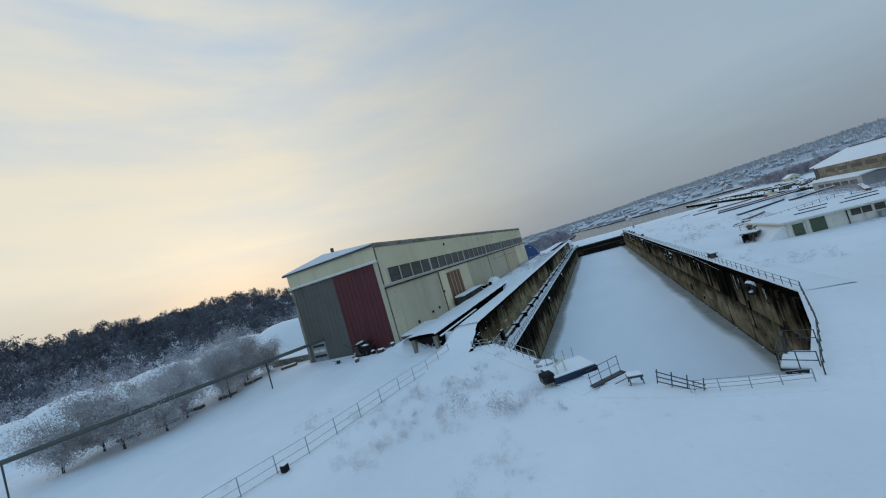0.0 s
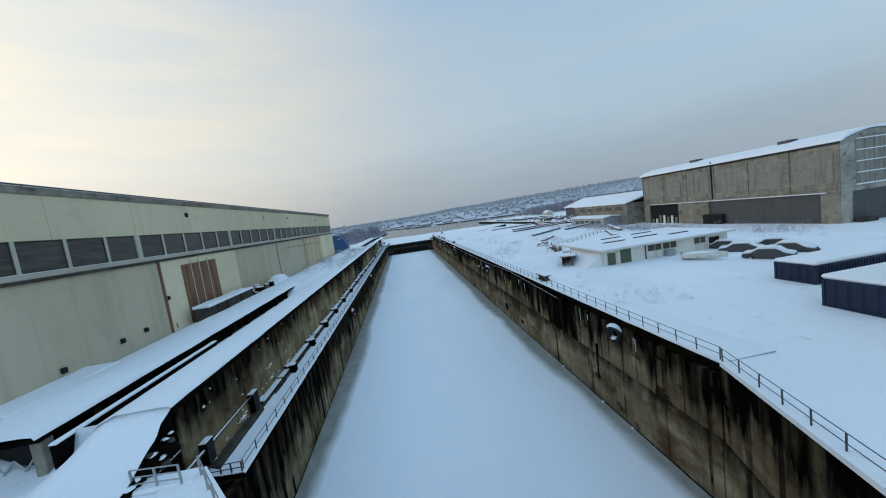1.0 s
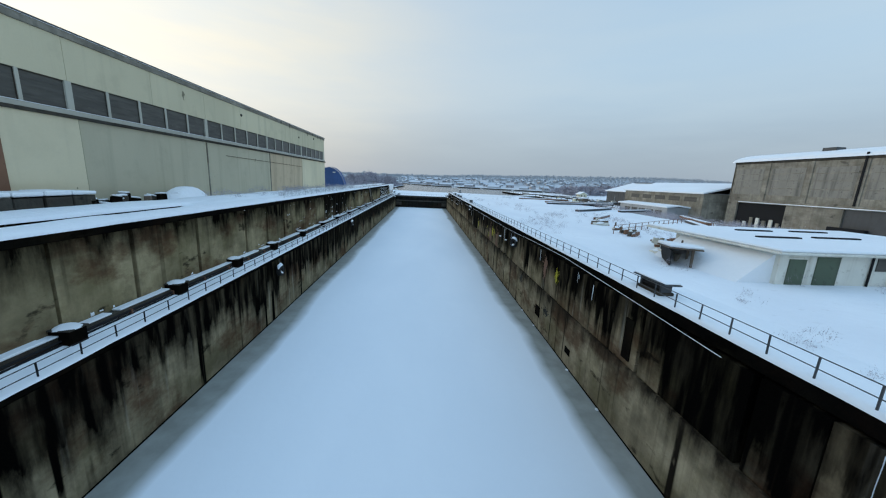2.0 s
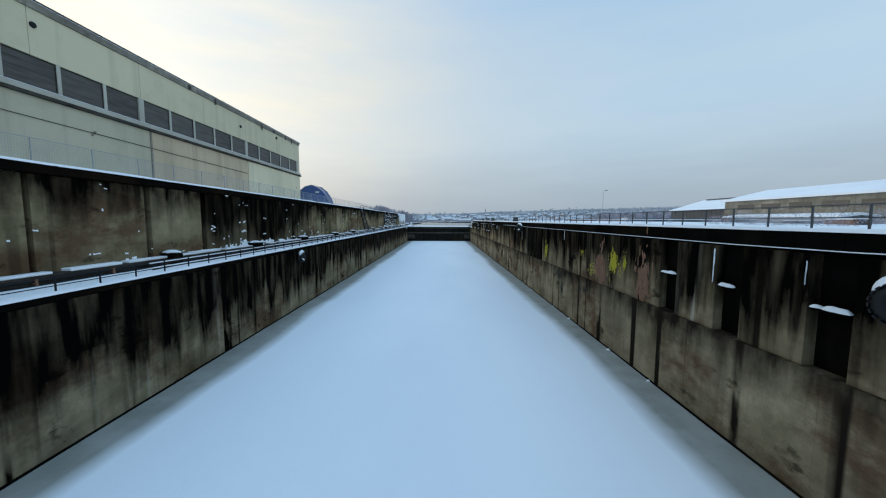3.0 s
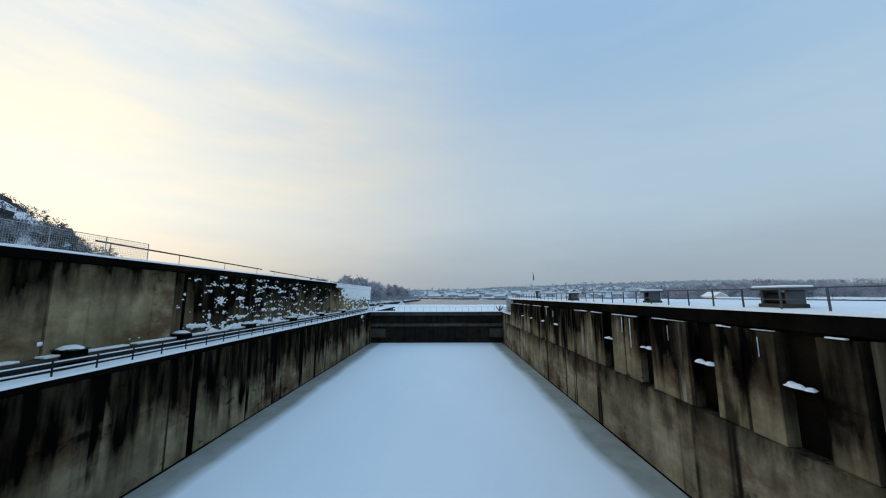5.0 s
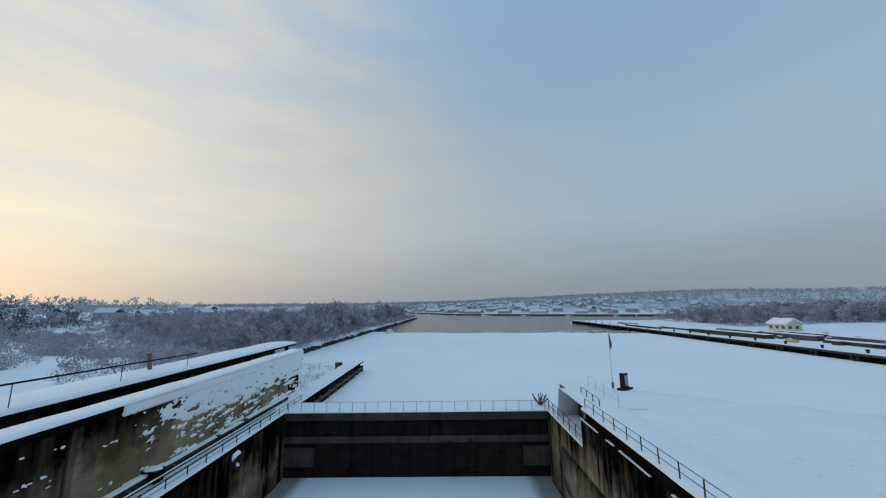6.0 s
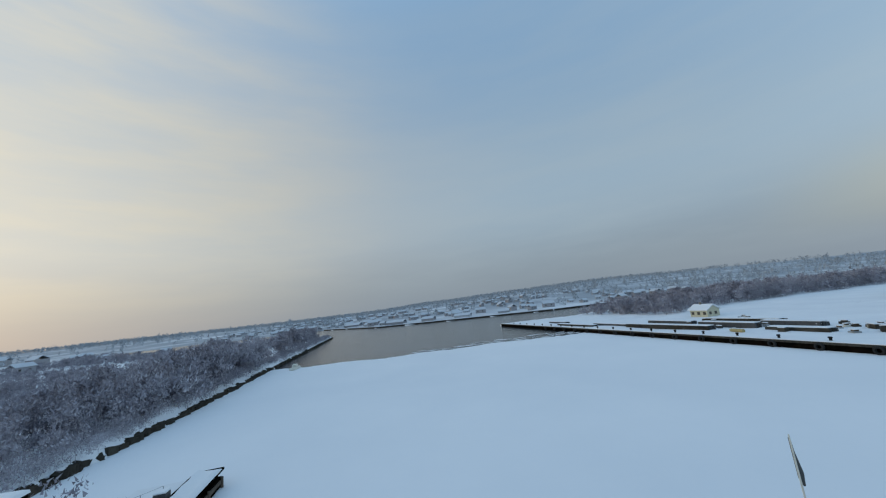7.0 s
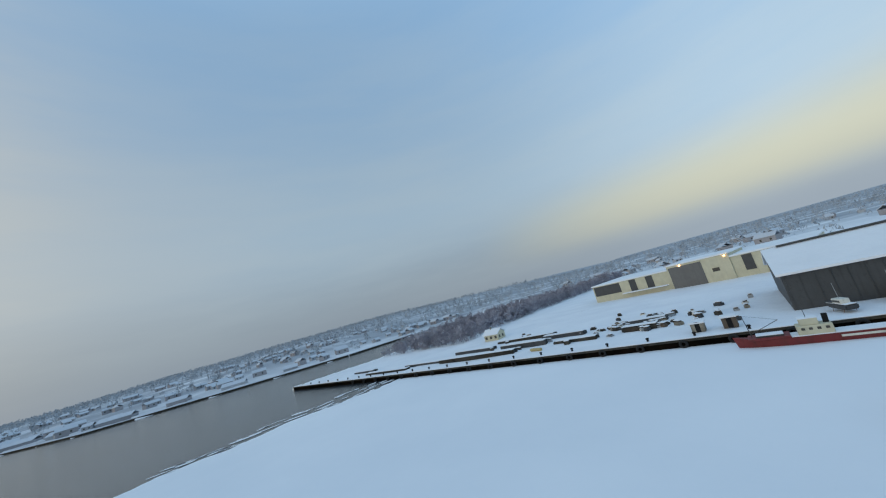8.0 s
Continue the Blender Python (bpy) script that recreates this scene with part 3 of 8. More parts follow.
# the wall where it turns in at the head
def face_run(pts, z0, z1, thick, proud):
    """A wall along a line of points, its inner face that far proud of the line."""
    bm = bmesh.new()
    for (xa, ya), (xb, yb) in zip(pts, pts[1:]):
        d = Vector((xb - xa, yb - ya, 0)).normalized()
        o = Vector((d.y, -d.x, 0)) * (-1)
        o = o if (o @ Vector((0 - xa, -165 - ya, 0))) < 0 else -o
        a, b = Vector((xa, ya, 0)) - o * proud - d * 0.02, Vector((xb, yb, 0)) - o * proud + d * 0.02
        quad = [a, b, b + o * thick, a + o * thick]
        lo = [bm.verts.new((p.x, p.y, z0)) for p in quad]
        hi = [bm.verts.new((p.x, p.y, z1)) for p in quad]
        for i in range(4):
            bm.faces.new((lo[i], lo[(i + 1) % 4], hi[(i + 1) % 4], hi[i]))
        bm.faces.new(hi)
    bmesh.ops.recalc_face_normals(bm, faces=bm.faces[:])
    return bm


part("return_wall", face_run(HEAD, -0.5, COPING_R - 0.1, 1.6, 0.0), M_dock, wall_east)
part("return_plinth", face_run(HEAD, -0.5, 3.9, 0.3, 0.13), M_dock_light, wall_east)
part("return_snow", face_run(HEAD, COPING_R - 0.1, COPING_R + 0.12, 1.9, 0.05), M_snow, wall_east, "snow on the wall top")
wall_head = structure(new("wall_head"), "dark concrete head wall of the dock under a lip of snow", "dock wall")
for pair in zip(HEAD_LIP, HEAD_LIP[1:]):
    part("core", face_run(pair, -0.5, COPING_R - 0.1, 1.4, 0.0), M_dock, wall_head)
    part("lip_snow", face_run(pair, COPING_R - 0.1, COPING_R + 0.16, 1.7, 0.25), M_snow, wall_head, "overhanging lip of snow")

PITCH = 6.1
slots = {-17.0, -21.7, -26.8, -31.3, -42.0, -46.2, -50.3, -54.2, -118.5, -122.0, -125.5}


def panel_mesh(name, w, z0, z1, depth, material, gap=0.005):
    bm = bmesh.new()
    box(bm, -depth, 0.0, gap, w - gap, z0, z1, 1.6 * gap)
    me = bpy.data.meshes.new(name)
    bm.to_mesh(me)
    bm.free()
    me.materials.append(material)
    return me


low_panel = panel_mesh("plinth_panel", PITCH, -0.5, 3.985, 0.55, M_dock_light, 0.002)
top_panel = panel_mesh("coping_block", PITCH, 7.6, COPING_R - 0.03, 0.27, M_dock_black)
n_pan = 28
for i in range(n_pan):
    y = -174.4 + i * PITCH
    piece("plinth_panel", low_panel, wall_east, pose(12.9, y, 0))
    if i < 27:
        piece("coping_block", top_panel, wall_east, pose(12.9, y, 0))
# upper panels of uneven width, with black slots between them
rng = random.Random(23)
gaps = [(y, 0.6) for y in slots]
y = -172.0
while y < -9.0:
    if min(abs(y - s_) for s_ in slots) > 1.7:
        gaps.append((y, rng.choice((0.02, 0.03, 0.05, 0.12) if y < -100 else (0.03, 0.05, 0.09, 0.16, 0.26))))
    y += rng.uniform(1.5, 4.4)
gaps.sort()
edge_y = -174.4
panel_tops = bmesh.new()
frozen = bmesh.new()


def frozen_strip(bm, x, y, z0, z1, w, r):
    """A ragged ribbon of frozen run-off on a wall face."""
    z, last = z1, None
    while z > z0:
        u = y + r.uniform(-0.25, 0.25) * w
        h = w * r.uniform(0.35, 1.0) * (0.4 + 0.6 * (z - z0) / (z1 - z0))
        row = (bm.verts.new((x, u - h, z)), bm.verts.new((x - 0.03 if x > 0 else x + 0.03, u, z)), bm.verts.new((x, u + h, z)))
        if last:
            bm.faces.new((last[0], last[1], row[1], row[0]))
            bm.faces.new((last[1], last[2], row[2], row[1]))
        last = row
        z -= r.uniform(0.12, 0.35)


for y, half in gaps + [(-8.0, 0.0)]:
    w = y - half - edge_y
    if w > 0.4:
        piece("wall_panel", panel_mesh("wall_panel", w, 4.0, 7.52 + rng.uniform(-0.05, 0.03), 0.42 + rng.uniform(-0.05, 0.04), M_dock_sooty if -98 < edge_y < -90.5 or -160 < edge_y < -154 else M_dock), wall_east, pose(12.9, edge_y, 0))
        k0, k1 = edge_y + w * rng.uniform(0, 0.25), edge_y + w * rng.uniform(0.7, 1.0)
        if y > -64 and noise.noise((0, y * 0.12, 2)) > -0.35:
            u = k0
            while u < k1:
                v = min(k1, u + rng.uniform(0.3, 0.9))
                box(panel_tops, 12.47, 12.6, u, v, 7.5, 7.53 + 0.03 * rng.random(), 0.008)
                u = v
        if rng.random() < 0.35:
            frozen_strip(frozen, 12.455, edge_y + rng.choice((0.06, w - 0.07, w * 0.5)), rng.uniform(5.6, 7.0), rng.uniform(7.1, 7.5), rng.uniform(0.02, 0.055), rng)
    edge_y = y + half
tagged(part("rebate_snow", panel_tops, M_snow, wall_east, "lines of snow on the panel tops"), kind="stuff")
tagged(part("frozen_runoff", frozen, M_snow, wall_east, "pale frozen run-off down the panels"), kind="stuff")
# a white-frosted mooring rope along the panels' tops
bm = bmesh.new()
line = [(-156.0, 7.45), (-151.4, 7.62), (-141.4, 7.95), (-134.0, 7.85), (-126.0, 7.62)] + [(y, 7.58 + 0.02 * math.sin(y)) for y in range(-122, -70, 6)]
for (ya, za), (yb, zb) in zip(line, line[1:]):
    rod(bm, (12.43, ya, za), (12.43, yb, zb), 0.016, 5)
tagged_at(part("mooring_rope", bm, M_snow), pose(0, 0, 0), "thin frosted rope strung along the dock wall", "rope")
# sills in the fender slots, each with its snow
for y in sorted(slots):
    s = part("niche", boxed(12.5, 12.95, y - 0.5, y + 0.5, 5.8, 5.92, bevel=0.02), M_dock_black, wall_east, "black sill in a fender slot")
    bm = bmesh.new()
    r = random.Random(int(-y * 10))
    for k in range(4):
        mound(bm, 12.52 + r.uniform(-0.03, 0.05), y + r.uniform(-0.4, 0.4), 5.9, 0.16, r.uniform(0.16, 0.3), r.uniform(0.06, 0.15), 9, 3, y + k)
    part("niche_snow", bm, M_snow, s)
# blocks proud of the face, their black painting the shade of recesses
for y, z, h, w in ((-150.5, 4.3, 2.3, 0.7), (-137.0, 1.2, 1.0, 1.3), (-163, 2.0, 3.0, 0.25), (-144, 1.0, 0.5, 0.9)):
    part("niche", boxed(12.44 if z > 4 else 12.33, 12.5, y - w / 2, y + w / 2, z, z + h), M_dock_black, wall_east, "black block in place of a shaded recess")
# coping snow
bm = bmesh.new()
ys = np.arange(-174.5, -7.5, 1.5)
prof = []
for y in ys:
    e = 12.58 + 0.08 * noise.noise((1, y * 0.5, 0))
    h = COPING_R + 0.10 + 0.06 * noise.noise((2, y * 0.3, 0))
    prof.append([bm.verts.new(p) for p in ((e, y, COPING_R - 0.03), (e + 0.04, y, h - 0.03), (e + 0.35, y, h), (15.6, y, h + 0.02), (16.4, y, COPING_R - 0.3))])
for a, b in zip(prof, prof[1:]):
    for k in range(4):
        bm.faces.new((a[k], a[k + 1], b[k + 1], b[k]))
part("coping_snow", bm, M_snow, wall_east, "rounded snow cover on the coping", smooth=True)

# west side: lower wall, ledge, retaining wall
wall_west = structure(new("wall_west"), "stained concrete dock wall below a snowy service ledge", "dock wall")
bm = bmesh.new()
prism(bm, [(-15.4, -0.5), (-12.95, -0.5), (-12.95, LEDGE_L - 0.25), (-15.4, LEDGE_L - 0.25)], 1, -176, 30.5)
part("core", bm, M_dock_black, wall_west)
lw_low = panel_mesh("plinth_panel", PITCH, -0.5, 3.385, 0.50, M_dock_west, 0.001)
lw_up = panel_mesh("wall_panel", PITCH, 3.386, LEDGE_L - 0.28, 0.498, M_dock_west, 0.001)
for i in range(34):
    y = -175.9 + i * PITCH
    if y > 25:
        continue
    m = pose(-12.95, y + PITCH, 0, 0, 0, 180)
    piece("plinth_panel", lw_low, wall_west, m)
    piece("wall_panel", lw_up, wall_west, m)
bm = bmesh.new()
box(bm, -14.5, -12.45, -171.5, 30.8, LEDGE_L - 0.26, LEDGE_L - 0.02, 0.03)
part("ledge_slab", bm, M_dock_black, wall_west)
part("foot_block", boxed(-14.42, -13.9, -171.0, -165.1, LEDGE_L - 0.1, 6.2, bevel=0.05), M_conc_dark, wall_west, "dark broken kerb at the wall foot")
part("parapet", boxed(-14.42, -14.0, -164.8, 4.0, LEDGE_L - 0.1, 6.3, bevel=0.03), M_conc_dark, wall_west)
bm = bmesh.new()
prof = []
for y in np.arange(-171.5, 30.9, 1.2):
    e = -12.44 - 0.05 * noise.noise((1, y * 0.6, 0))
    h = LEDGE_L + 0.07 + 0.05 * noise.noise((2, y * 0.4, 0))
    prof.append([bm.verts.new(p) for p in ((e, y, LEDGE_L - 0.02), (e - 0.04, y, h), (-13.2, y, h + 0.02), (-13.9, y, h + 0.08), (-14.46, y, h + 0.3 + 0.15 * noise.noise((3, y * 0.5, 0))))])
for a, b in zip(prof, prof[1:]):
    for k in range(4):
        bm.faces.new((a[k], b[k], b[k + 1], a[k + 1]))
part("ledge_snow", bm, M_snow, wall_west, "trodden snow on the ledge", smooth=True)
# thin black strip along the foot of each wall
part("tide_line", boxed(-12.48, -12.42, -171, 0.0, -0.1, 0.09), M_dock_black, wall_west)
part("tide_line", boxed(12.32, 12.38, -174, -0.5, -0.1, 0.09), M_dock_black, wall_east)
bm = bmesh.new()
rng = random.Random(31)
y = -164.7
while y < 3.5:
    w = rng.uniform(0.8, 3.5)
    box(bm, -14.42, -13.97, y, y + w, 6.29, 6.36 + rng.uniform(0.0, 0.09), 0.03)
    y += w + (rng.uniform(0.2, 0.9) if rng.random() < 0.35 else 0.0)
tagged(part("parapet_snow", bm, M_snow, wall_west, "broken ridge of snow on the parapet"), kind="stuff")

part("end_floor", boxed(-14.6, -12.45, -174.5, -171.52, -0.4, 5.6, bevel=0.03), M_dock_west, wall_west)
part("end_wall", boxed(-14.6, -12.45, -175.1, -174.48, -0.4, 8.2, bevel=0.05), M_dock_black, wall_west)
part("end_wall_snow", boxed(-14.7, -12.3, -175.3, -174.36, 8.2, 8.42, bevel=0.09), M_snow, wall_west)
wall_retaining = structure(new("wall_retaining"), "high weathered concrete retaining wall above the dock ledge", "retaining wall")
bm = bmesh.new()
prism(bm, [(-16.0, 4.5), (-14.72, 4.5), (-14.72, TOP_L - 0.15), (-16.0, TOP_L - 0.15)], 1, -172.7, 8.0)
part("core", bm, M_dock_black, wall_retaining)
rng = random.Random(29)
y = -172.6
while y < 3.5:
    w = rng.choice((3.2, 4.1, 4.1, 5.2, 6.4))
    gap = rng.choice((0.05, 0.12, 0.2, 0.3, 0.5))
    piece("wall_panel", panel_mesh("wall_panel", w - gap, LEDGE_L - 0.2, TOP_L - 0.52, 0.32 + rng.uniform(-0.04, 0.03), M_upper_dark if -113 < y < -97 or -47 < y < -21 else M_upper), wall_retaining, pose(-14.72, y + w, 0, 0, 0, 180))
    y += w
part("coping", boxed(-15.9, -14.28, -172.7, -15.0, TOP_L - 0.5, TOP_L - 0.12, 0.04), M_dock_black, wall_retaining)
part("snow_lip", boxed(-15.9, -14.26, -15.0, 8.1, TOP_L - 0.75, TOP_L - 0.1, 0.12), M_snow, wall_retaining, "thick lip of snow at the wall's end")
bm = bmesh.new()
prof = []
for y in np.arange(-172.9, 8.2, 1.4):
    e = -14.25 - 0.12 * noise.noise((4, y * 0.5, 0))
    h = TOP_L + 0.02 + 0.07 * noise.noise((5, y * 0.3, 0))
    prof.append([bm.verts.new(p) for p in ((e, y, TOP_L - 0.13), (e - 0.05, y, h - 0.05), (e - 0.5, y, h), (mixv(-16.6, -15.7, smooth(-60, -25, y)), y, h), (mixv(-18.0, -16.05, smooth(-60, -25, y)), y, 10.15))])
for a, b in zip(prof, prof[1:]):
    for k in range(4):
        bm.faces.new((a[k], b[k], b[k + 1], a[k + 1]))
part("coping_snow", bm, M_snow, wall_retaining, "snow cover along the wall top", smooth=True)
# snow plastered on the rough faces: a ragged crust, thicker away from its edges
DY, DZ = 0.09, 0.06


def crust(y, z):
    """Whether snow clings to the retaining wall here."""
    low = 1 - smooth(LEDGE_L + 0.2, LEDGE_L + 1.6, z)
    streak = 0.85 * noise.noise((y * 0.8, z * 3.0, 0)) + 0.6 * noise.noise((y * 3.4, z * 9.0, 5))
    level = -0.74 + 0.40 * low + 0.30 * smooth(-118, -108, y) * (1 - smooth(-94, -84, y)) * (0.5 + low)
    level += 0.56 * smooth(-48, -40, y) * (1 - smooth(-24, -16, y)) * (0.75 + 0.4 * low)
    level += (0.45 + 0.9 * smooth(6.9, 9.2, z + 0.5 * noise.noise((y * 0.3, 0, 4)))) * smooth(-20, -6, y)
    return streak + level > 0


plaster = {}
for i in range(int(180 / DY)):
    y = -171.5 + i * DY
    for j in range(int((TOP_L - 0.55 - LEDGE_L) / DZ)):
        z = LEDGE_L + 0.1 + j * DZ
        if y < 7.8 and crust(y, z):
            plaster[(i, j)] = (y, z)
corner, sv, sf = {}, [], []
for (i, j), (y, z) in plaster.items():
    quad = []
    for a, b in ((i, j), (i + 1, j), (i + 1, j + 1), (i, j + 1)):
        if (a, b) not in corner:
            inside = all((a - u, b - v) in plaster for u in (0, 1) for v in (0, 1))
            wob = noise.noise_vector((a * 0.7, b * 0.7, 1)) * 0.03
            corner[(a, b)] = len(sv)
            sv.append((-14.33 if inside else -14.41, -171.5 + a * DY + wob.y, LEDGE_L + 0.1 + b * DZ + wob.z))
        quad.append(corner[(a, b)])
    sf.append(quad)
me = bpy.data.meshes.new("clinging_snow")
me.from_pydata(sv, [], sf)
tagged(part_mesh("clinging_snow", me, M_snow, wall_retaining, "patches of snow clinging to the wall", smooth=True), kind="stuff")

# ---------------------------------------------------------------- dock gate
gate = thing("dock_gate", pose(0, 0, 0), "dark steel and concrete dock gate with railed walkway", "dock gate")
part("lower_plate", boxed(-12.5, 12.5, 0.35, 3.4, -0.5, 3.0), M_gate, gate, "dark lower plate")
part("middle_beam", boxed(-12.5, 12.5, 0.12, 3.4, 3.0, 3.55, 0.05), M_conc_dark, gate)
part("recess_plate", boxed(-12.5, 12.5, 0.4, 3.3, 3.55, 5.0), M_gate, gate)
for i in range(10):
    part("stiffener", boxed(-11.3 + i * 2.5, -11.15 + i * 2.5, 0.2, 0.42, 3.55, 5.0), M_gate, gate)
part("top_beam", boxed(-12.5, 12.5, 0.0, 3.5, 5.0, 5.7, bevel=0.06), M_conc_dark, gate, "paler concrete top beam")
for x0, x1 in ((-12.5, -9.6), (10.0, 12.5)):
    part("end_block", boxed(x0, x1, 0.05, 0.4, 1.0, 2.6, 0.05), M_conc_dark, gate)
bm = bmesh.new()
box(bm, -12.5, 12.5, 0.02, 3.5, 5.7, 5.79, 0.03)
part("walkway_snow", bm, M_snow, gate, "snow on the walkway")


def railing(name, pts, height, spacing, label, category, rails=(1.0, 0.55), r=0.03, material=None, group="railings"):
    """A railing along a line of points: each post and each rail its own mesh."""
    material = material or M_steel
    base = thing(name, pose(*pts[0]), label, category, group)
    o = Vector(pts[0])
    me = bpy.data.meshes.new("post")
    bm = bmesh.new()
    box(bm, -r, r, -r, r, -0.15, height)
    bm.to_mesh(me)
    bm.free()
    me.materials.append(material)
    for a, b in zip(pts, pts[1:]):
        a, b = Vector(a), Vector(b)
        n = max(1, round((b - a).length / spacing))
        for i in range(n + (b == Vector(pts[-1]))):
            p = a + (b - a) * i / n - o
            piece("post", me, base, pose(*p, random.uniform(-1.2, 1.2), random.uniform(-1.2, 1.2), 0))
        for f in rails:
            up = Vector((0, 0, height * f))
            part("rail", rodded(a - o + up, b - o + up, r * 0.85, 5), material, base)
    return base


railing("dock_railing", [(12.78, -174.2, COPING_R), (12.78, -8.3, COPING_R)], 0.76, 1.42, "dark steel railing along the snowy dock edge", "railing", (1.0, 0.52), 0.022)
railing("dock_railing", [(12.7, -174.4, COPING_R), (10.2, -181.9, COPING_R), (7.5, -188.3, COPING_R)], 0.76, 1.3, "dark steel railing along the turned-in dock wall", "railing", (1.0, 0.52), 0.022)
railing("ledge_railing", [(-12.62, -171.2, LEDGE_L), (-12.62, 4.0, LEDGE_L)], 0.62, 1.6, "dark steel railing along the dock ledge", "railing", (1.0, 0.45), 0.022, M_black)
railing("gate_railing", [(-12.2, 0.15, 5.75), (12.2, 0.15, 5.75)], 0.9, 1.2, "thin grey railing on the dock gate", "railing", (1.0,), 0.022, M_galv)
wf = railing("wire_fence", [(-15.2, -126.0, TOP_L), (-15.2, -46.0, TOP_L)], 1.0, 2.4, "thin wire mesh fence along the retaining wall top", "fence", (1.0,), 0.016, M_galv, "fences")
wv, wfc = [], []
for i in range(888):
    y = i * 0.09
    wv += [(0, y, 0.0), (0, y + 0.012, 0.0), (0, y + 0.012, 1.0), (0, y, 1.0)]
    wfc.append((4 * i, 4 * i + 1, 4 * i + 2, 4 * i + 3))
for j in range(10):
    b = len(wv)
    wv += [(0.004, 0, 0.08 + j * 0.1), (0.004, 80, 0.08 + j * 0.1), (0.004, 80, 0.09 + j * 0.1), (0.004, 0, 0.09 + j * 0.1)]
    wfc.append((b, b + 1, b + 2, b + 3))
wm = bpy.data.meshes.new("mesh_wire")
wm.from_pydata(wv, [], wfc)
tagged(part_mesh("mesh_wire", wm, M_galv, wf, "fine galvanised mesh"), kind="stuff")


# ---------------------------------------------------------------- the assembly hall beside the dock
HX, HX2, HY, HY2, HB, HT = -27.5, -45.0, -169.5, -65.75, 8.6, 23.65
hall = thing("assembly_hall", pose(HX, HY, HB), "long pale yellow rendered shipyard hall with a window band", "industrial hall")


def local(x0, x1, y0, y1, z0, z1, o, bevel=0.0):
    """A box given in world metres, relative to the base o."""
    return boxed(x0 - o[0], x1 - o[0], y0 - o[1], y1 - o[1], z0 - o[2], z1 - o[2], bevel=bevel)


ho = (HX, HY, HB)
part("body", local(HX2 + 0.3, HX - 0.3, HY + 0.4, HY2 - 0.3, HB - 1, HT - 0.1, ho), M_conc_dark, hall)
BAY, WY0 = 3.48, -167.72           # window pitch and the first window's edge
# upper panels, five window bays wide, with flush joints
up_cuts = [HY] + [WY0 + BAY * (4 + 5 * i) for i in range(5)] + [HY2]
for a, b in zip(up_cuts, up_cuts[1:]):
    n = max(1, round((b - a) / BAY / 2.5))
    for j in range(n):
        part("wall_panel", local(HX - 0.3, HX, a + (b - a) * j / n + 0.012, a + (b - a) * (j + 1) / n - 0.012, 19.88, HT - 0.55, ho, 0.015), M_hall, hall)
# lower panels
low_cuts = [HY, -151.9, -136.0, -119.3, -100.8, -84, HY2]
for n, (a, b) in enumerate(zip(low_cuts, low_cuts[1:])):
    pale = n in (1, 5)
    part("lower_panel", local(HX - 0.3, HX + (0.06 if pale else 0.0), a + 0.04, b - 0.04, HB - 1, 17.05, ho, 0.02), M_hall_boards if n == 4 else M_hall_pale if pale else M_hall_low, hall)
part("sill_band", local(HX - 0.3, HX + 0.16, HY, HY2 + 0.25, 17.28, 17.66, ho, 0.03), M_hall_band, hall)
part("sill_snow", local(HX - 0.05, HX + 0.19, HY, HY2 + 0.25, 17.66, 17.70, ho, 0.015), M_snow, hall)
# dark strip below the sill stands in for its drip shadow
part("ledge", local(HX - 0.28, HX + 0.24, HY, HY2 + 0.35, 17.05, 17.28, ho, 0.02), M_conc_dark, hall, "dark strip painting the drip shadow under the sill")
part("parapet", local(HX - 0.35, HX + 0.12, HY - 0.1, HY2 + 0.1, HT - 0.55, HT, ho, 0.03), M_conc, hall)
part("parapet_cap", local(HX - 0.4, HX + 0.2, HY - 0.15, HY2 + 0.15, HT, HT + 0.09, ho), M_dark_sheet, hall)
# the window band: long panes between slim mullions, a broader pier at every fifth
def shared(name, bm, material):
    me = bpy.data.meshes.new(name)
    bm.to_mesh(me)
    bm.free()
    me.materials.append(material)
    return me


WZ0, WZ1 = 17.7 - HB, 19.86 - HB
pane_me = shared("pane", boxed(-0.14, -0.10, 0.12, BAY - 0.12, WZ0, WZ1), M_glass)
bm = bmesh.new()
for y0, y1, z0, z1 in ((0.12, BAY - 0.12, WZ0, WZ0 + 0.07), (0.12, BAY - 0.12, WZ1 - 0.07, WZ1), (0.12, 0.18, WZ0, WZ1), (BAY - 0.18, BAY - 0.12, WZ0, WZ1)):
    box(bm, -0.11, -0.05, y0, y1, z0, z1)
frame_me = shared("window_frame", bm, M_conc_dark)
bar_me = shared("glazing_bar", boxed(-0.105, -0.085, 0.18, BAY - 0.18, -0.015, 0.015), M_glass)
slim_me = shared("mullion", boxed(-0.3, 0.02, -0.13, 0.13, 17.66 - HB, 19.9 - HB, bevel=0.02), M_hall_band)
broad_me = shared("pier", boxed(-0.3, 0.05, -0.27, 0.27, 17.66 - HB, 19.9 - HB, bevel=0.02), M_hall_band)
for i in range(30):
    y = WY0 + i * BAY - HY
    piece("pier" if i % 5 == 4 else "mullion", broad_me if i % 5 == 4 or i in (0, 29) else slim_me, hall, pose(0, y, 0))
    if i == 29:
        continue
    w = piece("window", frame_me, hall, pose(0, y, 0))
    piece("pane", pane_me, w, pose(0, 0, 0))
    for z in (18.25, 18.8, 19.35):
        piece("glazing_bar", bar_me, w, pose(0, 0, z - HB))
for a, b in ((HY, WY0 - 0.2), (WY0 + 29 * BAY + 0.2, HY2)):
    part("corner_panel", local(HX - 0.3, HX, a, b, 17.66, 19.88, ho), M_hall, hall)
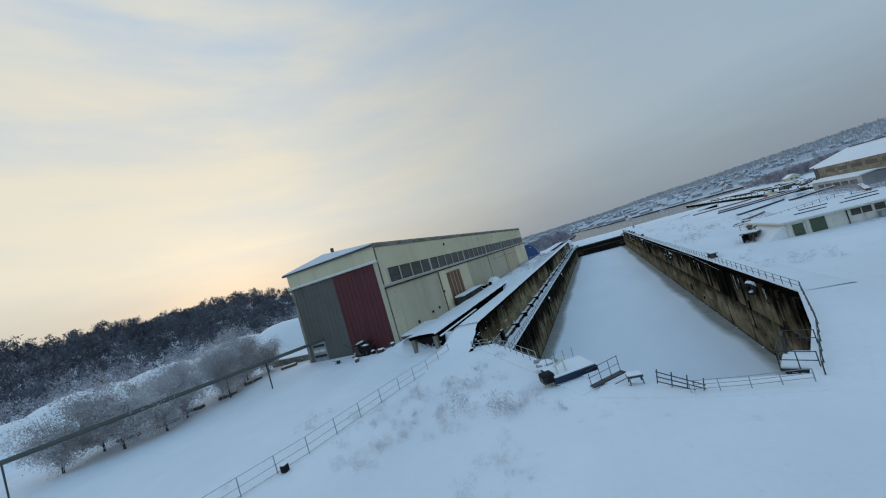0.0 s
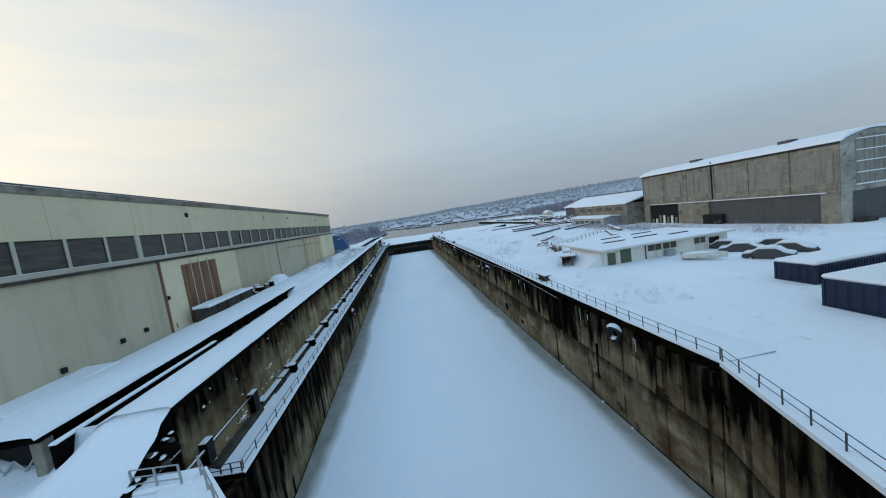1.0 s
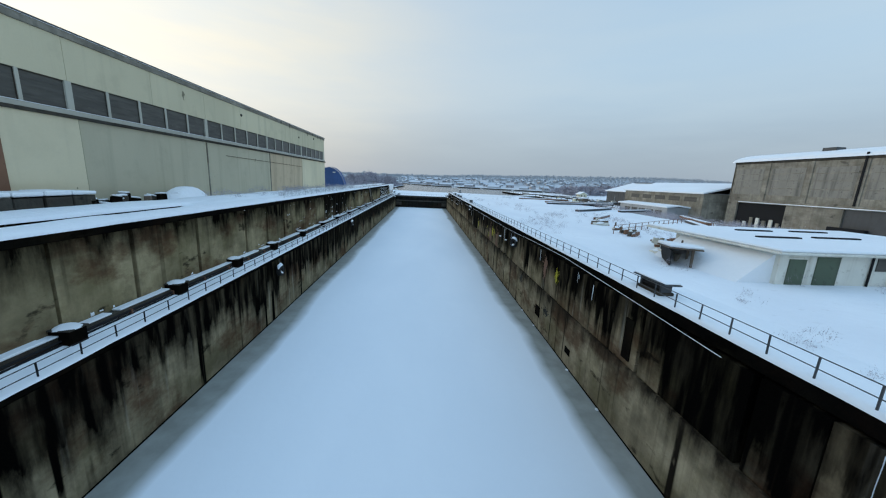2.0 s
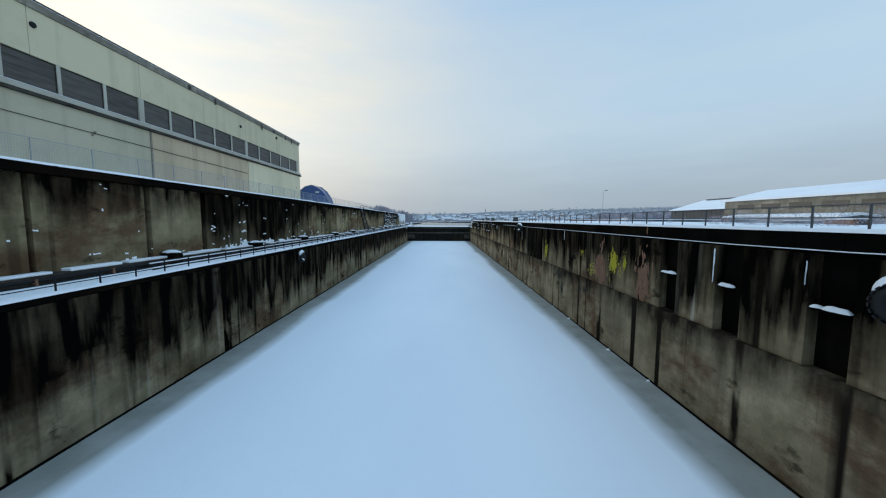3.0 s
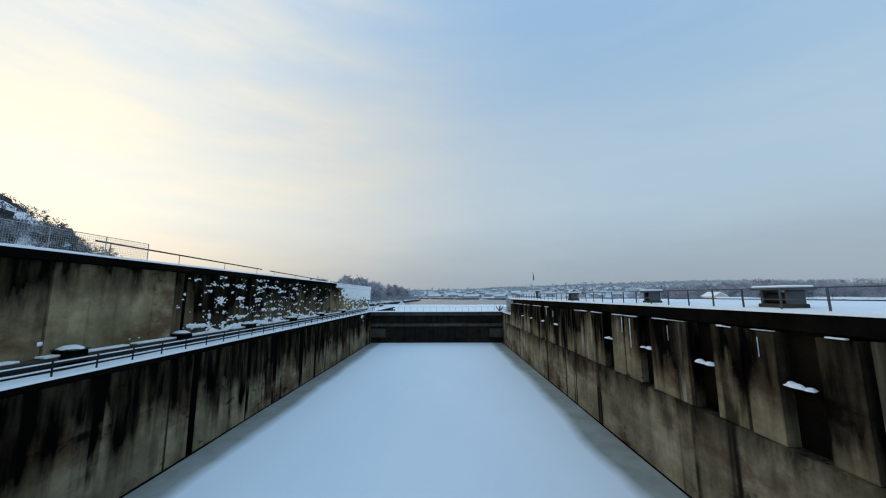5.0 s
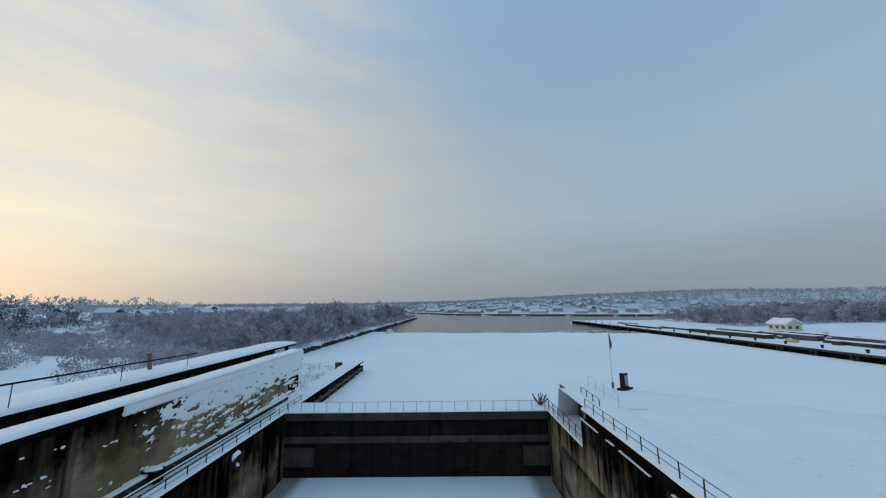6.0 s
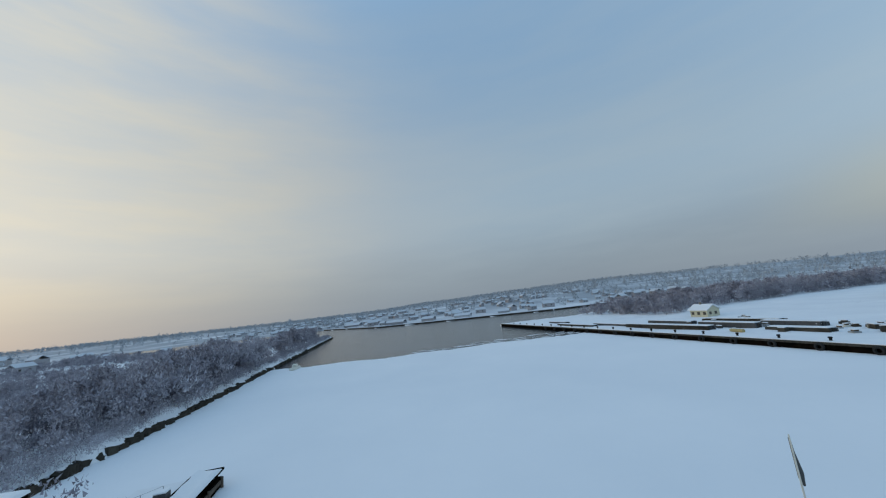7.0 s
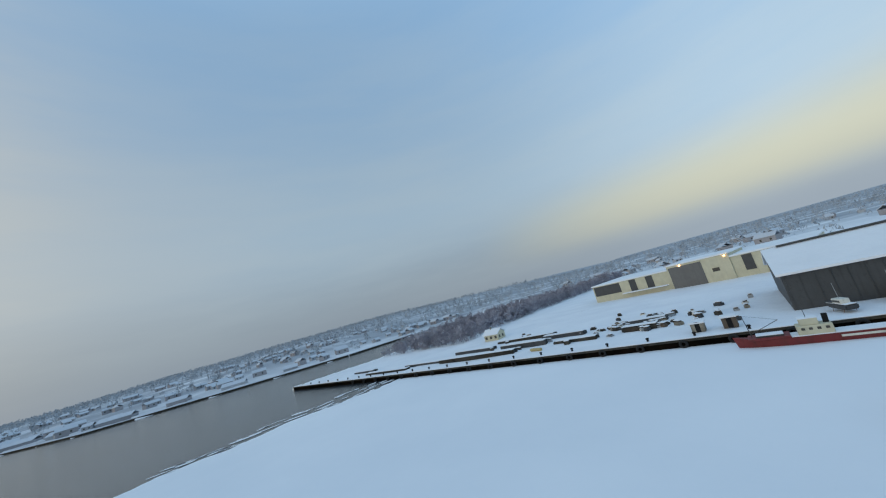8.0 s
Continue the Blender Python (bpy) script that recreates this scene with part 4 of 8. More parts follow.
# the rusty door in the pale panel, with its hanging rails
door = part("rusty_door", local(HX + 0.06, HX + 0.16, -148.6, -141.7, 9.4, 16.3, ho, 0.02), M_rust, hall, "rust-streaked sliding door")
for y in (-147.0, -145.4, -143.6):
    part("seam", local(HX + 0.16, HX + 0.2, y - 0.06, y + 0.06, 10.7, 16.7, ho), M_hall_low, door)
for y, z in ((-151.6, 13.2), (-158.0, 10.9), (-163.2, 10.6), (-155.3, 11.0)):
    part("bracket", local(HX + 0.0, HX + 0.22, y - 0.18, y + 0.18, z - 0.2, z + 0.2, ho, 0.03), M_black, hall)
part("downpipe", local(HX + 0.0, HX + 0.14, -152.05, -151.8, HB, 17.0, ho), M_rust, hall)
for y in (-119.3, -100.8):
    part("downpipe", local(HX + 0.0, HX + 0.1, y - 0.08, y + 0.08, HB, 17.0, ho), M_conc, hall)
for y, z, r in ((-145.6, 22.0, 0.28), (-110, 22.0, 0.2), (-75.0, 22.45, 0.25), (-85.5, 21.6, 0.2)):
    part("vent", rodded((0, y - HY, z - HB), (0.1, y - HY, z - HB), r, 12), M_black, hall, "round black vent")
part("cable", rodded((0.06, -115.0 - HY, 15.6 - HB), (0.06, -84.2 - HY, 15.2 - HB), 0.03, 5), M_conc_dark, hall)
for i, (y, w) in enumerate(((-95.5, 0.5), (-91.0, 0.3), (-80.0, 0.35), (-76.2, 0.5), (-72.0, 0.4), (-69.4, 0.25))):
    part("cap_patch", local(HX + 0.125, HX + 0.135, y, y + w, HT - 0.6 - 0.2 * (i % 3), HT - 0.05, ho), M_conc_dark, hall, "dark patch under the cap")
# the gable towards the dock's head
FY = HY
part("fascia", local(HX2, HX + 0.0, FY - 0.12, FY + 0.3, 21.2, HT - 0.35, ho, 0.03), M_hall, hall)
part("fascia_ledge", local(HX2 - 0.2, HX + 0.1, FY - 0.4, FY + 0.2, 20.98, 21.2, ho, 0.02), M_white, hall)
part("fascia_snow", local(HX2 - 0.2, HX + 0.1, FY - 0.42, FY - 0.1, 21.2, 21.3, ho, 0.02), M_snow, hall)
part("corner_pier", local(HX - 0.75, HX, FY - 0.05, FY + 0.3, HB - 1, 21.0, ho, 0.03), M_hall_low, hall)
part("corner_pier", local(HX2, HX2 + 0.5, FY - 0.05, FY + 0.3, HB - 1, 21.0, ho, 0.03), M_conc, hall)
gd = part("grey_door", local(HX2 + 0.5, -36.05, FY + 0.02, FY + 0.25, HB - 0.6, 20.95, ho, 0.02), M_grey_door, hall, "tall grey sheet-metal hangar door")
rd = part("red_door", local(-36.0, HX - 0.75, FY - 0.06, FY + 0.2, HB - 0.6, 20.95, ho, 0.02), M_red_door, hall, "tall dark red sheet-metal hangar door")
for i in range(10):
    part("rib", local(-36.0 + i * 0.78 + 0.3, -36.0 + i * 0.78 + 0.38, FY - 0.10, FY - 0.06, HB - 0.3, 20.9, ho), M_red_door, rd)
for i in range(10):
    x = HX2 + 0.6 + i * 0.83
    part("rib", local(x, x + 0.05, FY - 0.01, FY + 0.02, HB - 0.3, 20.9, ho), M_grey_door, gd)
wk = part("wicket", local(-43.8, -40.9, FY - 0.05, FY + 0.02, HB - 0.2, 12.0, ho, 0.02), M_galv, gd, "pale wicket with louvres")
for i in range(3):
    part("louvre", local(-43.6, -41.1, FY - 0.09, FY - 0.05, 9.6 + i * 0.8, 10.0 + i * 0.8, ho), M_conc_dark if i != 1 else M_white, wk)
# back and far walls, roof
part("west_wall", local(HX2, HX2 + 0.3, HY + 0.3, HY2, HB - 1, HT - 0.3, ho), M_hall_low, hall)
part("far_wall", local(HX2, HX - 0.01, HY2 - 0.29, HY2 - 0.01, HB - 1, HT - 0.02, ho), M_hall, hall)
bm = bmesh.new()
prism(bm, [(HX2 - 0.5 - HX, HT - 0.4 - HB), (0.15, HT - 0.05 - HB), (0.1, HT + 0.12 - HB), (-8.7, HT + 0.95 - HB), (HX2 - 0.5 - HX, HT + 0.0 - HB)], 1, -0.45, HY2 - HY + 0.2)
part("roof", bm, M_snow, hall, "low snow-covered roof")
part("roof_edge", local(HX2 - 0.6, HX + 0.1, FY - 0.5, FY - 0.42, HT - 0.38, HT - 0.12, ho), M_dark_sheet, hall)
part("roof_vent", rodded((-8, 1.0, HT + 0.8 - HB), (-8, 1.0, HT + 1.6 - HB), 0.25, 8), M_dark_sheet, hall)

# ---------------------------------------------------------------- concrete hall across the yard
M_pane_grey = paint_material("dull_glazing", (0.25, 0.235, 0.20), (0.10, 0.095, 0.085), 0.8, 0.7)
RX, RY, RY2, RB, RT = 76.0, -137.0, -87.0, 5.8, 20.9
rhall = thing("concrete_hall", pose(RX, RY, RB), "large weathered grey concrete hall with snowy arched roof", "industrial hall")
ro = (RX, RY, RB)
part("body", local(RX + 0.4, RX + 14.1, RY + 0.6, RY2 - 0.4, RB - 1, RT - 0.3, ro), M_black, rhall)
part("far_wall", local(RX, RX + 14.5, RY2 - 0.4, RY2, RB - 1, RT, ro), M_conc, rhall)
up = bpy.data.meshes.new("wall_panel")
bm = boxed(0.0, 0.4, 0.05, 50 / 6 - 0.05, 12.3 - RB, RT - 0.5 - RB, bevel=0.04)
bm.to_mesh(up)
bm.free()
up.materials.append(M_conc)
for i in range(6):
    piece("wall_panel", up, rhall, pose(0, i * 50 / 6, 0))
    gl = part("glazing", local(RX - 0.03, RX + 0.02, RY + i * 50 / 6 + 0.9, RY + (i + 1) * 50 / 6 - 0.8, 13.6, RT - 1.7, ro), M_pane_grey, rhall, "dull grey glazing")
    for z in (15.0, 16.6, 18.0):
        part("glazing_bar", local(RX - 0.07, RX - 0.03, RY + i * 50 / 6 + 0.9, RY + (i + 1) * 50 / 6 - 0.8, z, z + 0.1, ro), M_conc, gl)
    part("pier", local(RX - 0.15, RX + 0.4, RY + i * 50 / 6 - (0 if i == 0 else 0.4), RY + i * 50 / 6 + 0.5, 11.6, RT - 0.5, ro, 0.03), M_conc, rhall)
part("lintel", local(RX - 0.12, RX + 0.4, RY, RY2, 11.6, 12.3, ro, 0.04), M_conc, rhall)
part("lintel_snow", local(RX - 0.4, RX - 0.1, RY + 2, RY2 - 3, 11.75, 11.9, ro, 0.03), M_snow, rhall)
part("eave_beam", local(RX - 0.1, RX + 0.4, RY, RY2, RT - 0.5, RT, ro, 0.03), M_conc_dark, rhall)
for a, b in ((RY, RY + 3.0), (RY + 26.5, RY + 31.0), (RY2 - 2.5, RY2)):
    part("wall_base", local(RX - 0.05, RX + 0.4, a, b, RB - 1, 11.6, ro, 0.03), M_conc, rhall)
part("wall_base", local(RX + 0.1, RX + 0.4, RY + 31.0, RY + 36.5, RB - 1, 11.6, ro, 0.03), M_conc, rhall)
# dark panel in place of the shade inside the bay
part("dark_gate", local(RX + 0.25, RX + 0.45, RY + 3.0, RY + 26.5, RB - 1, 11.6, ro), M_dark_sheet, rhall, "dark open gate bay")
part("gate_box", local(RX - 0.6, RX + 0.2, RY + 22.5, RY + 28.0, RB + 0.2, RB + 2.6, ro, 0.04), M_black, rhall)
rng = random.Random(3)
for i in range(7):
    y = RY + 37 + i * 1.5
    part("stacked_board", local(RX + 0.0, RX + 0.24, y, y + 0.7, RB, RB + rng.uniform(1.5, 3.4), ro), M_white if i % 2 else M_conc, rhall)
part("downpipe", local(RX - 0.3, RX - 0.15, -112.0, -111.7, 12.3, RT + 0.6, ro), M_black, rhall)
# gable towards the dock's head, with its arched roofline
RW = 14.5
arch = [(RX + u * RW / 16, RT + 1.5 * math.sin(math.pi * u / 16) ** 0.8) for u in range(17)]
M_gable = concrete_material("pale_gable_concrete", (0.42, 0.41, 0.35), (0.1, 0.1, 0.09), 0.35, moss=0.1)
GW = (RX + 3.2, RX + 11.3)
win = [(GW[0] + (GW[1] - GW[0]) * u / 12, 20.6 + 1.0 * math.sin(math.pi * u / 12)) for u in range(13)]
gable_line = [(RX, RB - 1), (RX + 2.4, RB - 1), (RX + 2.4, 11.7), (RX + 12.2, 11.7), (RX + 12.2, RB - 1), (RX + RW, RB - 1)] + arch[::-1]
bm = bmesh.new()
prism(bm, [(x - RX, z - RB) for x, z in gable_line], 1, -0.02, 0.4)
gable = part("gable", bm, M_gable, rhall, "pale concrete gable wall")
bm = bmesh.new()
prism(bm, [(x - RX, z - RB) for x, z in [(GW[0], 12.9)] + win + [(GW[1], 12.9)]], 1, -0.10, -0.03)
gwin = part("gable_window", bm, M_pane_grey, rhall, "tall arched grey window in many panes")
for i in range(1, 4):
    x = GW[0] + (GW[1] - GW[0]) * i / 4
    part("glazing_bar", local(x - 0.09, x + 0.09, RY - 0.2, RY - 0.1, 12.9, 20.6 + 1.0 * math.sin(math.pi * i / 4), ro), M_gable, gwin)
for z in (14.9, 16.9, 18.9, 20.9):
    part("glazing_bar", local(GW[0], GW[1], RY - 0.22, RY - 0.1, z - 0.07, z + 0.09, ro), M_snow, gwin)
part("window_sill", local(GW[0] - 0.2, GW[1] + 0.2, RY - 0.35, RY - 0.02, 12.7, 12.9, ro, 0.03), M_snow, gwin, "snow on the sill")
part("gable_gate", local(RX + 2.4, RX + 12.2, RY + 0.2, RY + 0.35, RB - 1, 11.7, ro), M_dark_sheet, rhall, "tall dark sheet gate")
part("loading_block", local(RX + 2.2, RX + 5.4, RY - 1.6, RY - 0.2, RB - 0.2, RB + 1.0, ro, 0.08), M_conc_dark, rhall)
bm = bmesh.new()
roof_out = [(x - RX, z - RB + 0.12) for x, z in arch]
prism(bm, [(-0.5, RT - RB - 0.05)] + roof_out + [(RW + 0.5, RT - RB - 0.05)] + [(x, z + 0.4) for x, z in roof_out[::-1]], 1, -0.5, 50.5)
part("roof", bm, M_snow, rhall, "snow-covered arched roof")
for y in (-126.5, -104.0):
    part("roof_ventilator", local(RX + 3.6, RX + 5.6, y, y + 2.4, RT + 0.9, RT + 2.3, ro, 0.05), M_dark_sheet, rhall, "black roof ventilator")

# yellow crane house on its legs, standing over the yard near the dock's head
ch = thing("crane_house", pose(27.4, -181.5, 8.2), "ochre-yellow sheet-clad crane house with a snowy gable roof", "crane house")
bm = bmesh.new()
prism(bm, [(0.0, 6.0), (7.0, 6.0), (7.0, 10.3), (3.5, 12.2), (0.0, 10.3)], 0, 0.0, 6.5)
body = part("body", bm, M_ochre, ch)
for sx in (-1, 1):
    bm = bmesh.new()
    e = 3.5 + sx * 4.2
    prism(bm, [(e, 9.98), (3.5, 12.26), (3.5, 12.46), (e, 10.18)], 0, -0.6, 7.1)
    part("roof", bm, M_dark_sheet, ch)
    bm = bmesh.new()
    prism(bm, [(e, 10.19), (3.5, 12.47), (3.5, 12.75), (e, 10.42)], 0, -0.62, 7.12)
    part("roof_snow", bm, M_snow, ch, "thick snow on the roof")
for i in range(9):
    part("sheet_rib", boxed(-0.03, 0.0, 0.35 + i * 0.78, 0.41 + i * 0.78, 6.05, 10.2), M_ochre, ch)
part("wall_lamp", rodded((-0.5, 6.1, 9.1), (0.0, 6.1, 9.3), 0.09, 8, 0.04), M_black, ch, "black wall lamp")
for lx in (1.0, 5.6):
    for ly in (0.8, 5.6):
        part("leg", boxed(lx - 0.22, lx + 0.22, ly - 0.22, ly + 0.22, -0.4, 6.05, bevel=0.03), M_ochre, ch)

# the longer sheds behind it
for x, y0, y1, w, zt, mat_ in ((72.0, -84, -50, 22, 13.2, M_conc), (66.0, -80, -58, 6, 9.2, M_galv)):
    shed = thing("long_shed", pose(x, y0, 6.0), "long grey shed with a snow-covered roof", "shed", "sheds behind the concrete hall")
    so = (x, y0, 6.0)
    part("wall", local(x, x + w, y0, y1, 5.0, zt, so), mat_, shed)
    for i in range(5):
        yy = y0 + 2 + i * (y1 - y0 - 4) / 5
        part("window", local(x - 0.06, x + 0.02, yy, yy + (y1 - y0) / 8, zt - 2.2, zt - 1.0, so), M_glass, shed)
    bm = bmesh.new()
    up = 2.6 if w > 10 else 0.3
    prism(bm, [(-0.6, zt - 6.0 - 0.1), (w / 2, zt - 6.0 + up), (w + 0.6, zt - 6.0 - 0.1), (w + 0.6, zt - 6.0 + 0.25), (w / 2, zt - 6.0 + up + 0.4), (-0.6, zt - 6.0 + 0.25)], 1, -0.5, y1 - y0 + 0.5)
    part("roof", bm, M_snow, shed, "snowy roof")

# ---------------------------------------------------------------- low white workshop by the dock
LX, LX2, LY, LY2, LB, LT = 22.8, 41.0, -148.2, -139.5, 8.1, 10.1
lowb = thing("workshop", pose(LX, LY, LB), "low white flat-roofed workshop under snow", "workshop")
lo_ = (LX, LY, LB)
part("body", local(LX, LX2, LY, LY2, LB - 0.5, LT, lo_, 0.03), M_white, lowb, "dirty white rendered walls")
bm = bmesh.new()
box(bm, -0.7, LX2 - LX + 0.7, -0.6, LY2 - LY + 3.0, LT - LB, LT - LB + 0.14, 0.03)
part("roof_slab", bm, M_white, lowb)
bm = bmesh.new()
box(bm, -0.65, LX2 - LX + 0.65, -0.55, LY2 - LY + 2.95, LT - LB + 0.14, LT - LB + 0.32, 0.07)
part("roof_snow", bm, M_snow, lowb, "thick snow on the roof")
# the black slab paints the shade of an open doorway
for x, w, z0, z1, m_ in ((23.4, 1.1, LB, 9.75, M_green), (25.2, 1.5, LB, 9.95, M_green), (38.2, 1.5, LB, 9.7, M_black)):
    d = part("door", local(x, x + w, LY - 0.06, LY + 0.02, z0 - 0.1, z1, lo_), m_, lowb, "dull green door" if m_ is M_green else "dark open doorway")
    part("door_frame", local(x - 0.1, x + w + 0.1, LY - 0.04, LY - 0.01, z1, z1 + 0.1, lo_), M_white, d)
for x, w in ((29.2, 1.9), (31.4, 1.9), (36.0, 1.6)):
    wdw = part("window", local(x, x + w, LY - 0.05, LY + 0.02, 9.15, 9.95, lo_), M_glass, lowb, "dark window")
    part("window_frame", local(x + w / 2 - 0.04, x + w / 2 + 0.04, LY - 0.08, LY - 0.05, 9.15, 9.95, lo_), M_white, wdw)
part("grey_box", local(31.4, 32.6, LY - 0.7, LY - 0.06, LB - 0.2, 9.0, lo_, 0.03), M_galv, lowb)
part("drain", rodded((6.0, -0.08, 0), (6.0, -0.08, 1.9), 0.06), M_black, lowb)
for x, y, l in ((3.0, 4.4, 3.4), (8.2, 5.0, 3.8), (12.4, 3.2, 3.0), (5.2, 8.4, 3.2), (10.6, 8.8, 3.4)):
    part("skylight_kerb", boxed(x, x + l, y, y + 0.35, LT - LB + 0.3, LT - LB + 0.42, bevel=0.02), M_black, lowb, "dark skylight kerb clear of snow")
# side ramp of snow against the wall
bm = bmesh.new()
prism(bm, [(-2.6, -0.3), (0.0, -0.3), (0.0, 1.9)], 1, 0.3, 8.0)
part("ramp_snow", bm, M_snow, lowb, "snowed-up ramp")

# ---------------------------------------------------------------- two blue containers
def container(m, length, label, w, h):
    c = thing("container", m, label, "container", "blue containers in the yard")
    part("body", boxed(0.05, length - 0.05, 0.05, w - 0.05, 0.1, h - 0.05), M_blue, c)
    bm = bmesh.new()
    n = int(length / 0.28)
    for side in (0, w):
        s = 1 if side == 0 else -1
        for i in range(n):
            x = 0.15 + i * (length - 0.3) / n
            box(bm, x, x + 0.14, min(side, side + 0.05 * s), max(side, side + 0.05 * s), 0.15, h - 0.12)
    part("corrugation", bm, M_blue, c)
    for x in (0.0, length - 0.15):
        for y in (0.0, w - 0.15):
            part("corner_post", boxed(x, x + 0.15, y, y + 0.15, 0, h), M_blue, c)
    for z in (0.0, h - 0.14):
        part("side_rail", boxed(0, length, -0.01, 0.09, z, z + 0.14), M_blue, c)
        part("side_rail", boxed(0, length, w - 0.09, w + 0.01, z, z + 0.14), M_blue, c)
        part("end_rail", boxed(-0.01, 0.09, 0.1, w - 0.1, z, z + 0.14), M_blue, c)
    for y in (0.2 * w, 0.4 * w, 0.6 * w, 0.8 * w):
        part("lock_bar", rodded((-0.05, y, 0.15), (-0.05, y, h - 0.15), 0.025), M_blue, c)
    bm = bmesh.new()
    box(bm, -0.05, length + 0.05, -0.05, w + 0.05, h, h + 0.3, 0.12)
    part("roof_snow", bm, M_snow, c, "thick snow on top")
    return c


container(pose(24.3, -173.75, COPING_R - 0.02, 0, 0, 1), 12.2, "dark blue shipping container capped with snow", 3.3, 1.9)
container(pose(28.9, -166.8, COPING_R - 0.02, 0, 0, 0), 12.2, "dark blue shipping container, farther one, capped with snow", 3.0, 1.5)


# ---------------------------------------------------------------- gallery and track behind the retaining wall
gal = thing("service_gallery", pose(-21.5, -176, 9.0), "long low concrete gallery with open dark side, snow on top", "gallery")
go = (-21.5, -176, 9.0)
part("back_wall", local(-23.6, -23.2, -171.8, 18.5, 8.0, 10.1, go), M_conc_dark, gal)
part("roof_slab", local(-23.8, -19.95, -172.8, 18.9, 10.05, 10.32, go, 0.04), M_dock_black, gal)
bm = bmesh.new()
prof = []
for y in np.arange(-173.0, 19.2, 1.6):
    e = 0.12 * noise.noise((7, y * 0.4, 0))
    h = 10.55 + 0.10 * noise.noise((8, y * 0.2, 0))
    prof.append([bm.verts.new((p[0] + 21.5, y + 176, p[1] - 9.0)) for p in ((-19.87 + e, 10.3), (-19.95 + e, h - 0.06), (-20.4, h), (-22, h + 0.05), (-24.0, h - 0.05), (-25.0, 10.0))])
for a, b in zip(prof, prof[1:]):
    for k in range(5):
        bm.faces.new((a[k], b[k], b[k + 1], a[k + 1]))
part("roof_snow", bm, M_snow, gal, "drifted snow on the roof slab", smooth=True)
part("side_wall", local(-20.55, -20.4, -172.0, 7.8, 8.2, 10.06, go), M_upper_dark, gal, "dark inner wall")
gp = bpy.data.meshes.new("pillar")
bm = boxed(-0.18, 0.18, -0.22, 0.22, -4.2, 1.06, bevel=0.03)
bm.to_mesh(gp)
bm.free()
gp.materials.append(M_dock_black)
for i in range(48):
    piece("pillar", gp, gal, pose(-20.2 + 21.5, i * 4.0 + 4.4, 0))
part("sill_beam", local(-20.35, -20.0, -172.0, 7.8, 8.3, 8.95, go, 0.03), M_dock_black, gal)
part("sill_snow", local(-20.4, -19.9, -172.0, 7.8, 8.95, 9.1, go, 0.05), M_snow, gal)
part("kerb_wall", local(-19.2, -18.95, -173.2, -160.0, 8.2, 9.98, go, 0.03), M_dock_black, gal)
part("kerb_snow", local(-19.24, -18.9, -173.2, -160.0, 9.98, 10.1, go, 0.05), M_snow, gal)
part("front_frame", local(-23.6, -23.1, -172.7, -172.1, 8.0, 10.05, go, 0.04), M_conc, gal)
part("front_frame", local(-20.5, -20.0, -172.7, -172.1, 8.0, 10.05, go, 0.04), M_conc, gal)
for a, b in ((-22.6, -21.7), (-21.7, -20.8)):
    part("front_brace", rodded((a + 21.5, 3.7, -0.9), (b + 21.5, 3.7, 0.2), 0.05, 5), M_galv, gal)
    part("front_brace", rodded((b + 21.5, 3.72, -0.9), (a + 21.5, 3.72, 0.2), 0.05, 5), M_galv, gal)
# black sheet paints the shade inside the open front
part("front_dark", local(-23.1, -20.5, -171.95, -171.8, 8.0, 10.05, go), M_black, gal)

op = thing("roof_pipe", pose(-20.4, -44, 10.5), "dark pipe on low posts over the gallery roof", "pipe run")
for a, b, za, zb in ((0, 19.5, 1.75, 1.45), (21.5, 42.5, 1.4, 1.05)):
    part("pipe", rodded((0, a, za), (0, b, zb), 0.06, 6), M_black, op)
    for f in (0.05, 0.35, 0.65, 0.95):
        part("post", rodded((0, mixv(a, b, f), -0.2), (0, mixv(a, b, f), mixv(za, zb, f)), 0.025, 5), M_steel, op)

# loose planks and slabs lying in the snow by the hall
rng = random.Random(21)
stack = thing("slab_stack", pose(-25.7, -149.6, 10.2), "row of snow-covered concrete slabs against the hall", "slab stack")
for i in range(6):
    part("slab", boxed(-0.9, 0.9 + rng.uniform(-0.15, 0.1), i * 1.9, i * 1.9 + 1.75, -0.5, 1.0 + rng.uniform(-0.12, 0.12), bevel=0.05), M_conc_dark, stack)
    part("snow_cover", boxed(-0.95, 0.9, i * 1.9 - 0.02, i * 1.9 + 1.8, 1.0, 1.3 + rng.uniform(-0.05, 0.08), bevel=0.08), M_snow, stack)
for i in range(14):
    y = -138.6 + i * 0.72 + rng.uniform(-0.2, 0.2)
    x = -25.6 + rng.uniform(-0.5, 0.6)
    t = thing("rubble", pose(x, y, 10.0, rng.uniform(-10, 10), rng.uniform(-10, 10), rng.uniform(0, 180)), "dark broken slab beside the hall with snow on it", "rubble", "rubble by the hall")
    w, h = rng.uniform(0.25, 0.6), rng.uniform(0.4, 1.1)
    part("block", boxed(-w, w, -0.35, 0.35, -0.4, h, bevel=0.05), rng.choice((M_dock_black, M_conc_dark, M_wood)), t)
    part("snow_cap", boxed(-w * 0.9, w * 0.9, -0.32, 0.32, h, h + 0.14, bevel=0.06), M_snow, t)
